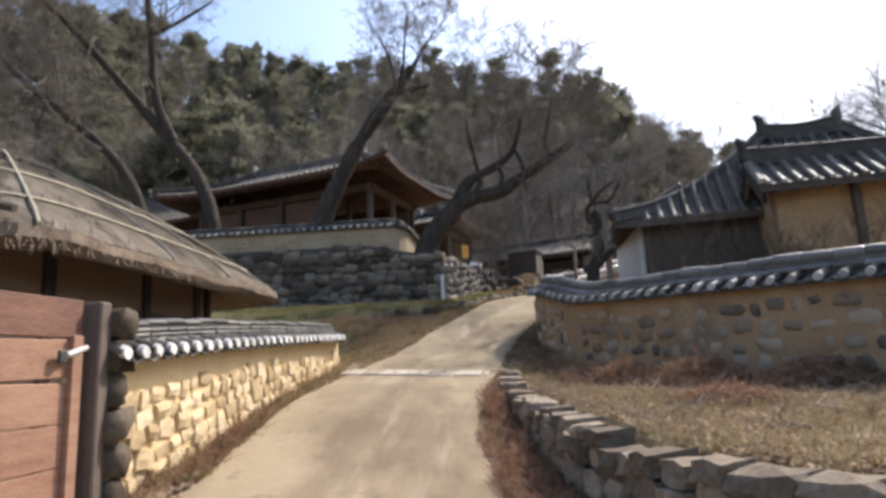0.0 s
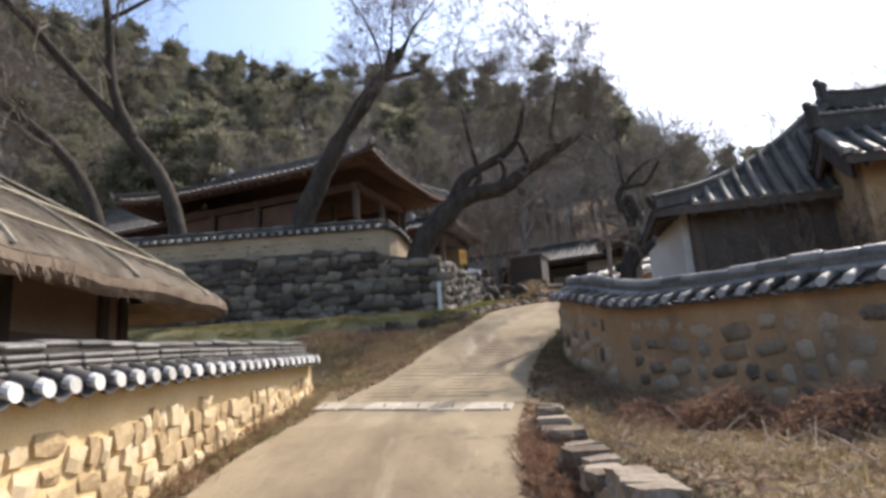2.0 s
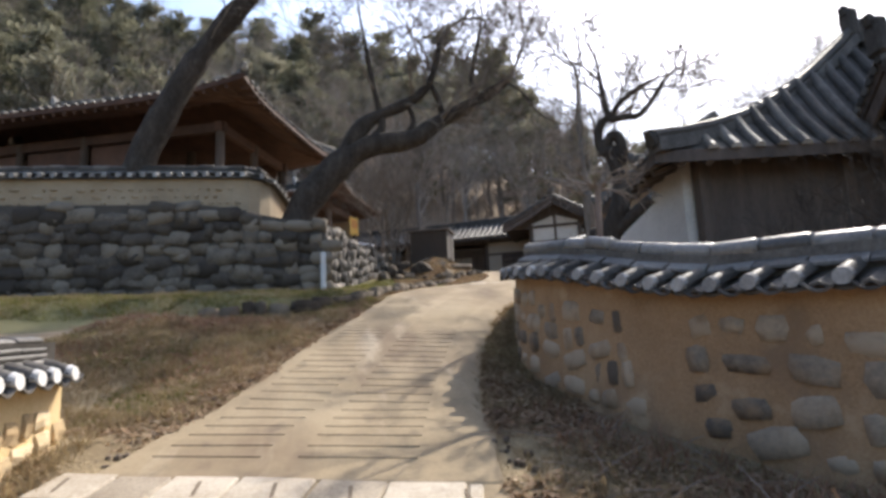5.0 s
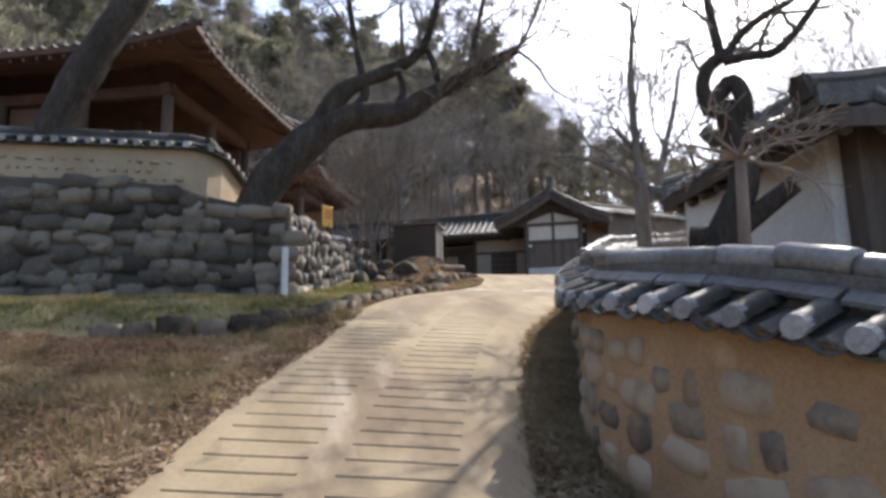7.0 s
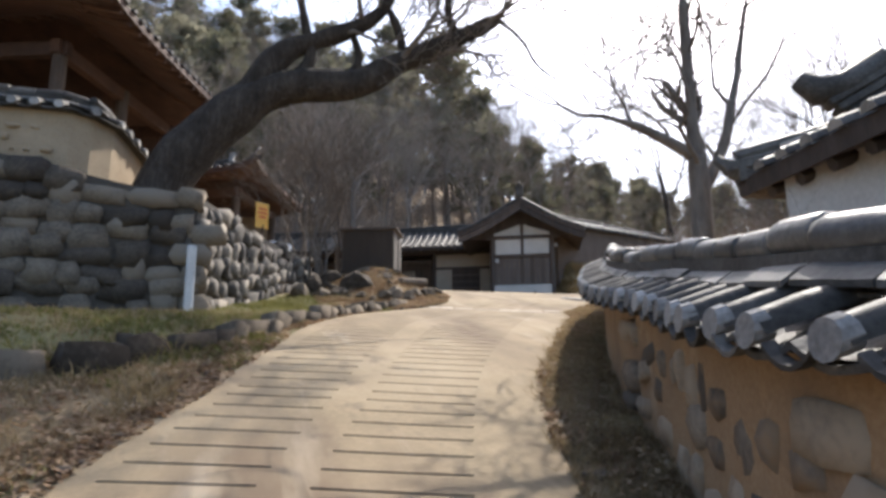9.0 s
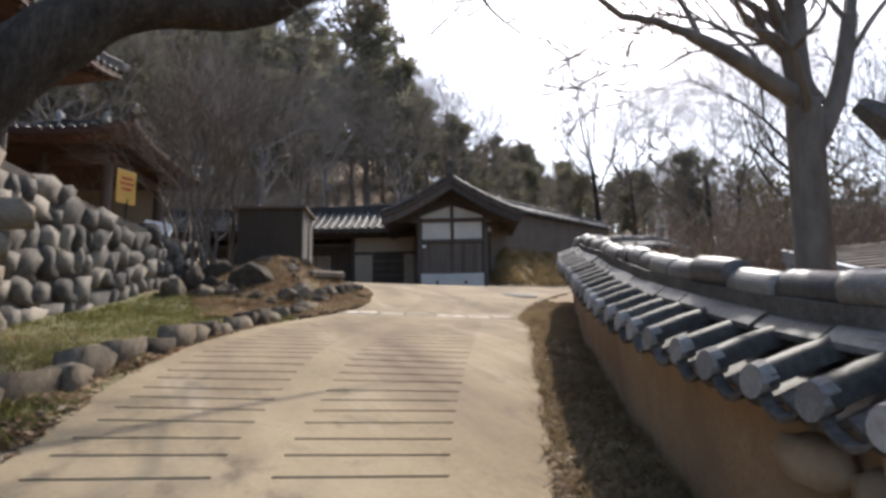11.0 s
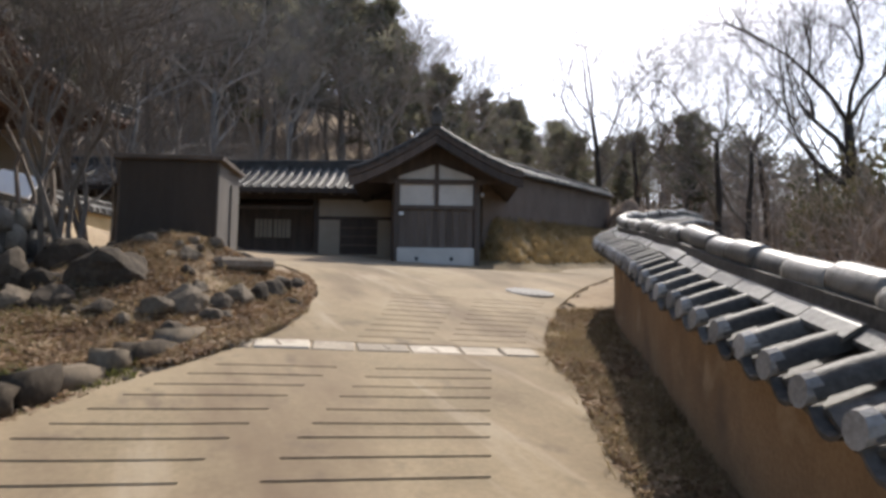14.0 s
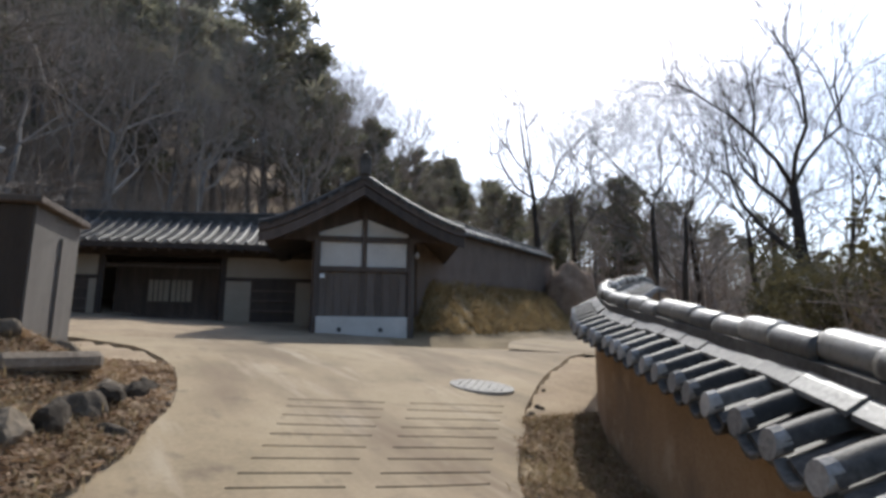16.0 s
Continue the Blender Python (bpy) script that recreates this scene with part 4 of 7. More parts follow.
        for u in (0.06, La - 0.06):
            for w0, w1 in ((0, Lb / 2), (Lb, Lb / 2)):
                n = 10
                k = Geo()
                pts = [at(u, w0 + (w1 - w0) * i / n, 0.03) for i in range(n + 1)]
                k.half_tube(pts, 0.10, n=6, capslot=1)
                part("verge_rib", k, [roof_tile, plaster_cap], parent)
                k = Geo()
                pts = [at(u, w0 + (w1 - w0) * i / n, -thick - 0.02) for i in range(n + 1)]
                k.grid([[p + a * 0.03, p + a * 0.03 + Vector((0, 0, -0.24)), p - a * 0.03 + Vector((0, 0, -0.24)), p - a * 0.03] for p in pts])
                part("bargeboard", k, dark_wood, parent)
            # round tile ends along the verge
            for i in range(1, 18):
                w = Lb * i / 18
                k = Geo()
                sgn = -1 if u < La / 2 else 1
                c = at(u, w, 0.0)
                k.tube([c + a * sgn * 0.02, c + a * sgn * 0.10], [0.06, 0.06], 8)
                part("verge_tile_end", k, roof_tile, parent)
    if rafters:
        def rafter(u0, w0, u1, w1):
            k = Geo()
            k.tube([at(u0, w0, -thick - 0.05), at(u1, w1, -thick - 0.05)], [0.055, 0.06], 6)
            part("rafter", k, under, parent)
        e = eave_in
        for i in range(1, int(La / rafter_gap)):
            u = rafter_gap * i
            ein = e if inset <= 0 else min(e, Lb / 2 * min(u, La - u) / inset)
            if "f" in sides:
                rafter(u, 0.06, u, ein)
        if inset > 0:
            for i in range(1, int(Lb / rafter_gap)):
                w = rafter_gap * i
                ein = min(e, inset * min(w, Lb - w) / (Lb / 2))
                if "l" in sides:
                    rafter(0.06, w, ein, w)
                if "r" in sides:
                    rafter(La - 0.06, w, La - ein, w)
    return at


def upright(parent, name, p, z0, z1, r, material, square=False):
    k = Geo()
    if square:
        k.box((p[0], p[1], (z0 + z1) / 2), (r * 2, r * 2, z1 - z0), bevel=0.01)
    else:
        k.tube([(p[0], p[1], z0), (p[0], p[1], (z0 + z1) / 2), (p[0], p[1], z1)], [r * 1.03, r * 1.05, r], 10)
    return part(name, k, material, parent)


def panel(parent, name, p, q, z0, z1, thick, material, label="", bevel=0.0):
    """An upright slab between two plan points."""
    p, q = Vector((p[0], p[1], 0)), Vector((q[0], q[1], 0))
    d = (q - p)
    k = Geo()
    k.box((p + q) / 2 + Vector((0, 0, (z0 + z1) / 2)), (d.length, thick, z1 - z0), d.normalized(), Vector((-d.y, d.x, 0)).normalized(), bevel=bevel)
    return part(name, k, material, parent, label)


# pavilion on the raised court
pv = thing("pavilion", "timber pavilion with sweeping tiled hip roof on a stone base", "house", (-6, 32, 5.75))
pO, pb_, pa_ = (-2.35, 27.95), (0.342, 0.940), (-0.940, 0.342)
tiled_roof(pv, (-2.35 - 0.940 * 13.2, 27.95 + 0.342 * 13.2), (0.940, -0.342), pb_, 13.2, 8.0, 9.75, 12.0, 3.2, lift=0.75, spacing=0.31, rows_single=True, sides="fr", rafter_gap=0.36, eave_in=2.2)
PV = lambda u, w: Vector((pO[0] + pa_[0] * u + pb_[0] * w, pO[1] + pa_[1] * u + pb_[1] * w))
k = Geo()
for u0, u1, w0, w1 in ((1.2, 12.0, 1.2, 6.8),):
    c = PV((u0 + u1) / 2, (w0 + w1) / 2)
    k.box((c.x, c.y, 6.0), (u1 - u0, w1 - w0, 0.7), (*pa_, 0), (*pb_, 0), bevel=0.06)
part("stone_base", k, dark_stone, pv)
for i in range(5):
    for j in range(3):
        p = PV(1.7 + 2.45 * i, 1.7 + 2.3 * j)
        upright(pv, "column", p, 6.3, 9.75, 0.14, dark_wood)
for j in (0, 2):
    panel(pv, "beam", PV(1.5, 1.7 + 2.3 * j), PV(11.7, 1.7 + 2.3 * j), 9.45, 9.75, 0.2, red_wood)
for u in (1.7, 11.5):
    panel(pv, "beam", PV(u, 1.5), PV(u, 6.5), 9.45, 9.75, 0.2, red_wood)
for i in range(1, 4):
    panel(pv, "wall_panel", PV(1.9 + 2.45 * i, 1.8), PV(3.95 + 2.45 * i, 1.8), 6.5, 7.3, 0.10, dark_wood)
    panel(pv, "wall_panel", PV(1.9 + 2.45 * i, 1.8), PV(3.95 + 2.45 * i, 1.8), 7.32, 9.4, 0.07, red_wood)
panel(pv, "back_wall", PV(1.9, 6.3), PV(11.3, 6.3), 6.4, 9.5, 0.12, red_wood)
panel(pv, "rail", PV(1.7, 1.62), PV(4.1, 1.62), 6.95, 7.05, 0.08, dark_wood)
panel(pv, "inner_wall", PV(6.5, 1.9), PV(6.5, 6.2), 6.4, 9.5, 0.12, red_wood)

# hall behind the pavilion, with a plastered ridge end showing over the eaves
hall = thing("hall", "distant timber hall with dark tiled roof and white ridge end", "house", (-15, 39, 6.2))
tiled_roof(hall, (-22.5, 38.0), (0.94, -0.34), (0.34, 0.94), 12.0, 7.0, 9.6, 12.6, 2.6, lift=0.6, rows_single=False, sides="fr", rafters=False)
panel(hall, "wall", (-20.5, 39.0), (-12.6, 36.2), 5.7, 9.6, 0.2, cream_plaster)
panel(hall, "side_wall", (-12.6, 36.2), (-11.2, 41.0), 5.7, 9.6, 0.2, cream_plaster)

# gate lodge with red-brown eaves at the end of the stone wall
gt = thing("gate_lodge", "small timber gate lodge with red-brown eaves and tiled hip roof", "house", (-0.5, 39, 5.8))
tiled_roof(gt, (-4.9, 39.0), (0.93, -0.37), (0.37, 0.93), 6.0, 6.2, 9.15, 10.6, 2.3, lift=0.75, spacing=0.3, rows_single=True, sides="fr", rafter_gap=0.34, eave_in=1.6)
GT = lambda u, w: Vector((-4.9 + 0.93 * u + 0.37 * w, 39.0 - 0.37 * u + 0.93 * w))
for u in (1.2, 3.0, 4.8):
    for w in (1.2, 4.8):
        upright(gt, "column", GT(u, w), ground_z(*GT(u, w), False) - 0.1, 9.2, 0.15, dark_wood)
panel(gt, "beam", GT(1.0, 1.2), GT(5.0, 1.2), 8.85, 9.15, 0.18, red_wood)
panel(gt, "beam", GT(4.8, 1.0), GT(4.8, 5.0), 8.85, 9.15, 0.18, red_wood)
panel(gt, "back_wall", GT(1.0, 4.8), GT(4.8, 4.8), 5.8, 9.0, 0.12, cream_plaster)
panel(gt, "wall", GT(1.0, 1.4), GT(2.9, 1.4), 5.8, 9.0, 0.12, red_wood)

# gable-fronted house at the head of the lane, and its long wing
FA, FB = Vector((0.898, -0.44)), Vector((0.44, 0.898))
G0 = Vector((9.86, 38.65))
FH = lambda u, w: G0 + FA * u + FB * w
gh = thing("gable_house", "gable-fronted timber house with white plaster panels and tiled roof", "house", (*FH(1.1, 2), 5.5))


def gable_house():
    O = FH(3.6, -0.75)
    tiled_roof(gh, O, FB, -FA, 8.5, 4.9, 8.02, 9.35, 0, lift=0.1, spacing=0.30, rows_single=True, sides="fb", rafters=False, under=dark_wood)
    z0 = 5.5
    # white foot wall with two round flue holes
    panel(gh, "foot_wall", FH(0.05, 0.0), FH(2.27, 0.0), z0 - 0.1, 6.02, 0.22, white_plaster, "white plastered foot wall", bevel=0.02)
    for u in (0.62, 1.62):
        c = FH(u, -0.112)
        k = Geo()
        k.tube([(c.x, c.y, 5.70), (c.x - FB.x * 0.02, c.y - FB.y * 0.02, 5.70)], [0.06, 0.06], 10)
        part("flue_hole", k, iron_black, gh)
    for i in range(11):
        u0 = 0.05 + 0.2 * i
        panel(gh, "board", FH(u0 + 0.004, 0.02), FH(u0 + 0.196, 0.02), 6.02, 7.17, 0.06, board_grey)
    panel(gh, "sill_beam", FH(-0.05, 0.0), FH(2.37, 0.0), 7.14, 7.26, 0.16, dark_wood)
    for u0, u1 in ((0.05, 1.12), (1.24, 2.27)):
        panel(gh, "plaster_panel", FH(u0, 0.02), FH(u1, 0.02), 7.26, 7.88, 0.08, white_plaster, "white plaster panel")
    panel(gh, "tie_beam", FH(-0.25, 0.0), FH(2.57, 0.0), 7.88, 8.02, 0.18, dark_wood)
    panel(gh, "king_post", FH(1.12, -0.02), FH(1.24, -0.02), 7.2, 8.9, 0.12, dark_wood)
    for u0, u1, zl, zr in ((0.06, 1.12, 8.12, 8.48), (1.24, 2.28, 8.48, 8.12)):
        p, q = FH(u0, 0.02), FH(u1, 0.02)
        k = Geo()
        front = [(p.x, p.y, 8.02), (q.x, q.y, 8.02), (q.x, q.y, zr), (p.x, p.y, zl)]
        back = [(x + FB.x * 0.06, y + FB.y * 0.06, z) for x, y, z in front]
        k.add(front + back, [(0, 1, 2, 3), (7, 6, 5, 4), (0, 4, 5, 1), (1, 5, 6, 2), (2, 6, 7, 3), (3, 7, 4, 0)])
        part("gable_panel", k, white_plaster, gh, "white plaster gable panel")
    # dark gable boarding behind, closing the roof
    p, q, m = FH(-0.9, 0.12), FH(3.2, 0.12), FH(1.16, 0.12)
    k = Geo()
    fr = [(p.x, p.y, 7.95), (q.x, q.y, 7.95), (m.x, m.y, 9.1)]
    k.add(fr + [(x + FB.x * 0.05, y + FB.y * 0.05, z) for x, y, z in fr], [(0, 1, 2), (5, 4, 3), (0, 3, 4, 1), (1, 4, 5, 2), (2, 5, 3, 0)])
    part("gable_boarding", k, dark_wood, gh)
    for u in (0.0, 2.32):
        upright(gh, "corner_post", FH(u, 0.0), z0 - 0.1, 8.0, 0.085, dark_wood, True)
        upright(gh, "corner_post", FH(u, 7.0), z0 - 0.1, 8.0, 0.085, dark_wood, True)
    panel(gh, "side_wall", FH(2.32, 0.1), FH(2.32, 7.0), z0 - 0.1, 8.0, 0.12, cream_plaster)
    panel(gh, "side_wall", FH(0.0, 0.1), FH(0.0, 7.0), z0 - 0.1, 8.0, 0.12, cream_plaster)
    c = FH(0.16, -0.03)
    k = Geo()
    k.box((c.x, c.y, 7.02), (0.13, 0.02, 0.10), (*FA, 0), (*FB, 0))
    part("notice_plate", k, paper_white, gh, "small white plate")
    c = FH(2.4, -0.06)
    k = Geo()
    k.tube([(c.x, c.y, 5.5), (c.x, c.y, 7.6)], [0.03, 0.03], 8)
    part("downpipe", k, shed_grey, gh, "grey drain pipe")
    c = FH(2.5, -0.1)
    k = Geo()
    k.tube([(c.x, c.y, 7.5), (c.x, c.y, 7.56), (c.x, c.y, 7.66)], [0.03, 0.07, 0.02], 8)
    part("wall_lamp", k, plaster_cap, gh, "small white wall lamp")


gable_house()

wg = thing("house_wing", "low timber wing with tiled roof, doors and cream plaster", "house", (*FH(-5, 4), 5.6))


def wing():
    O = FH(-13.5, 2.55)
    tiled_roof(wg, O, FA, FB, 12.6, 4.6, 8.22, 9.35, 0, lift=0.0, spacing=0.31, rows_single=True, sides="f", rafters=True, under=dark_wood, rafter_gap=0.4, eave_in=1.0)
    z0 = 5.65
    w = 3.35
    panel(wg, "stone_step", FH(-13.0, w - 0.35), FH(-0.2, w - 0.35), z0 - 0.4, z0 + 0.05, 0.9, dark_stone)
    posts = [-12.4, -10.0, -7.65, -6.35, -2.95, -0.3]
    for u in posts:
        upright(wg, "post", FH(u, w), z0, 8.3, 0.085, dark_wood, True)
    panel(wg, "eave_beam", FH(-12.6, w), FH(-0.1, w), 7.95, 8.2, 0.16, dark_wood)
    for u0, u1, kind in zip(posts, posts[1:], "pdpdp"):
        a, b = u0 + 0.08, u1 - 0.08
        if kind == "p":
            panel(wg, "plaster_panel", FH(a, w), FH(b, w), 7.35, 7.95, 0.08, cream_plaster, "cream plaster panel")
            panel(wg, "foot_wall", FH(a, w), FH(b, w), z0, 6.05, 0.12, cream_plaster)
            panel(wg, "rail", FH(a, w - 0.01), FH(b, w - 0.01), 7.25, 7.36, 0.12, dark_wood)
            d0, d1 = a + (b - a) * 0.3, b - (b - a) * 0.18
            panel(wg, "plaster_panel", FH(a, w), FH(d0, w), 6.05, 7.25, 0.08, cream_plaster, "cream plaster panel")
            panel(wg, "plaster_panel", FH(d1, w), FH(b, w), 6.05, 7.25, 0.08, cream_plaster, "cream plaster panel")
            dr = panel(wg, "door", FH(d0, w - 0.02), FH(d1, w - 0.02), 6.05, 7.25, 0.06, dark_wood, "dark wooden door leaf")
            for z in (6.35, 6.65, 6.95):
                panel(dr, "door_rail", FH(d0, w - 0.07), FH(d1, w - 0.07), z, z + 0.05, 0.04, board_grey)
        else:
            panel(wg, "back_panel", FH(a, w + 0.9), FH(b, w + 0.9), z0, 7.9, 0.1, dark_wood)
            panel(wg, "floor_edge", FH(a, w - 0.05), FH(b, w - 0.05), 6.05, 6.22, 0.3, dark_wood)
            m = (a + b) / 2
            for k0, k1 in ((m - 0.62, m - 0.04), (m + 0.04, m + 0.62)):
                wn_ = panel(wg, "window", FH(k0, w + 0.82), FH(k1, w + 0.82), 6.7, 7.35, 0.06, cream_plaster, "papered lattice window")
                for i in range(1, 4):
                    u = k0 + (k1 - k0) * i / 4
                    panel(wn_, "glazing_bar", FH(u - 0.012, w + 0.775), FH(u + 0.012, w + 0.775), 6.7, 7.35, 0.03, dark_wood)
            panel(wg, "curtain_rail", FH(a, w - 0.02), FH(b, w - 0.02), 7.62, 7.68, 0.05, board_grey)
    panel(wg, "back_wall", FH(-12.4, 6.4), FH(-0.3, 6.4), z0, 8.4, 0.2, cream_plaster)
    panel(wg, "end_wall", FH(-12.4, 3.4), FH(-12.4, 6.4), z0, 8.4, 0.2, cream_plaster)


wing()

# high clay wall running back to the side of the gable house
bw = thing("boundary_wall", "long brown clay wall with tiled cap above a dry bank", "garden wall", (19, 43, 7.2), kind="structure")
BACK_PLAN = [(12.6, 38.7), (26.4, 48.0)]
back_eave = lambda x, y: float(np.interp(x, [12.6, 16.4, 26.4], [8.7, 9.15, 10.35]))
clay_brown = mat("clay_brown", [(0.075, 0.054, 0.040), (0.12, 0.088, 0.065), (0.165, 0.125, 0.095)], 1.2, 30, 0.95, 0.3)
part("wall_body", wall_body(BACK_PLAN, lambda x, y: 5.5, lambda x, y: back_eave(x, y), 0.4, 0.2), clay_brown, bw)
wall_cap(bw, BACK_PLAN, back_eave, 0.2, 0.25, 0.2, 0.30, 0.07, 1, 29)

# low plastered wall with tiled cap behind the rockery
yw = thing("garden_wall", "short yellow plastered wall with a tiled cap behind the rockery", "garden wall", (2.1, 41.0, 5.8), kind="structure")
YARD_PLAN = [(1.2, 39.6), (3.0, 42.5)]
part("wall_body", wall_body(YARD_PLAN, lambda x, y: 5.2, lambda x, y: 6.75, 0.3, 0.15), yellow_mortar, yw)
wall_cap(yw, YARD_PLAN, lambda x, y: 6.76, 0.15, 0.14, 0.10, 0.27, 0.06, 1, 31)

# heap of brown earth and straw at the end of the clay wall
bm = bmesh.new()
bmesh.ops.create_icosphere(bm, subdivisions=4, radius=1.0)
for v in bm.verts:
    v.co *= 1 + 0.14 * noise.noise(v.co * 2.1) + 0.06 * noise.noise(v.co * 7)
    v.co = Vector((26.3 + v.co.x * 1.35, 46.2 + v.co.y * 1.3, 7.6 + (v.co.z * 2.2 if v.co.z > 0 else v.co.z)))
heap_me = bpy.data.meshes.new("straw_mound")
bm.to_mesh(heap_me)
bm.free()
heap_me.materials.append(mat("heap_straw", [(0.13, 0.078, 0.046), (0.24, 0.15, 0.09), (0.36, 0.25, 0.16)], 2.0, 24, 0.95, 0.8, deep=0.06))
heap_me.polygons.foreach_set("use_smooth", [True] * len(heap_me.polygons))
tagged(new("straw_mound", heap_me), "tall rounded mound of brown straw beside the clay wall", "mound")

# house in the walled garden: white gable end wall, dark boarded front
rh = thing("garden_house", "tiled house with white side wall and dark boarded front", "house", (7, 18.5, 2.6))
E1, E2 = Vector((0.976, -0.218)), Vector((0.218, 0.976))
C0 = Vector((4.25, 17.55))
RH = lambda u, w: C0 + E1 * u + E2 * w
tiled_roof(rh, C0, E1, E2, 9.5, 3.25, 4.58, 6.75, 3.9, lift=0.02, hip_sag=0.42, tips=roof_tile, spacing=0.30, rows_single=True, sides="fl", rafters=True, under=dark_wood, eave_in=0.7, rafter_gap=0.36)
panel(rh, "front_wall", RH(0.70, 0.62), RH(9.0, 0.62), 1.6, 4.66, 0.16, dark_wood, "dark timber front wall")
for i in range(5):
    upright(rh, "post", RH(0.78 + 1.95 * i, 0.54), 1.6, 4.66, 0.09, dark_wood, True)
panel(rh, "side_wall", RH(0.62, 0.64), RH(0.18, 2.78), 1.6, 4.78, 0.16, white_plaster, "white plastered side wall")
panel(rh, "back_wall", RH(0.30, 2.75), RH(9.0, 2.75), 1.6, 4.7, 0.16, cream_plaster)
panel(rh, "end_wall", RH(9.0, 0.72), RH(9.0, 2.72), 1.6, 4.7, 0.16, cream_plaster)
# stacked ridge that comes down the hip and ends in an upturned tile
ra, rb_ = Vector((5.82, 20.1, 4.92)), Vector((6.85, 19.37, 5.58))
rd = (rb_ - ra).normalized()
rs = Vector((-rd.y, rd.x, 0)).normalized()
ru = rd.cross(rs)
for i in range(5):
    k = Geo()
    k.box((ra + rb_) / 2 + ru * (0.05 + 0.085 * i) - rd * 0.03 * i, ((rb_ - ra).length, 0.34 - 0.035 * i, 0.07), rd, rs, ru, bevel=0.014)
    part("ridge_course", k, roof_tile, rh)
k = Geo()
k.tube([ra + ru * 0.50 + rd * 0.5, ra + ru * 0.47 + rd * 0.1, ra + ru * 0.55 - rd * 0.10, ra + ru * 0.74 - rd * 0.16], [0.11, 0.13, 0.14, 0.09], 10)
part("ridge_end_tile", k, roof_tile, rh, "upturned grey end tile", smooth=True)
k = Geo()
k.tube([ra + ru * 0.46 + rd * 0.4, rb_ + ru * 0.46], [0.085, 0.085], 8)
part("ridge_tile", k, roof_tile, rh, smooth=True)
r2 = thing("house_wing", "ochre-walled wing of the garden house under a tiled roof", "house", (8.4, 15.5, 2.0))
W2 = lambda u, w: Vector((6.86, 15.75)) + E1 * u + E2 * w
tiled_roof(r2, W2(0, 0), E1, E2, 6.0, 2.0, 4.85, 5.6, 0, lift=0.0, spacing=0.30, rows_single=True, sides="f", rafters=True, under=dark_wood, eave_in=0.6, rafter_gap=0.36)
panel(r2, "front_wall", W2(0.4, 0.6), W2(5.6, 0.6), 1.2, 5.0, 0.16, ochre, "ochre clay wall")
panel(r2, "side_wall", W2(0.4, 0.7), W2(0.4, 1.7), 1.2, 5.1, 0.16, ochre)
panel(r2, "back_wall", W2(0.4, 1.7), W2(5.6, 1.7), 1.2, 5.0, 0.16, ochre)
upright(r2, "post", W2(1.9, 0.5), 1.2, 5.0, 0.08, dark_wood, True)
upright(r2, "post", W2(3.9, 0.5), 1.2, 5.0, 0.08, dark_wood, True)

# thatched house behind the low wall
th = thing("thatched_house", "small clay house with a shaggy grey straw roof", "house", (-5.3, 11.5, 1.0))


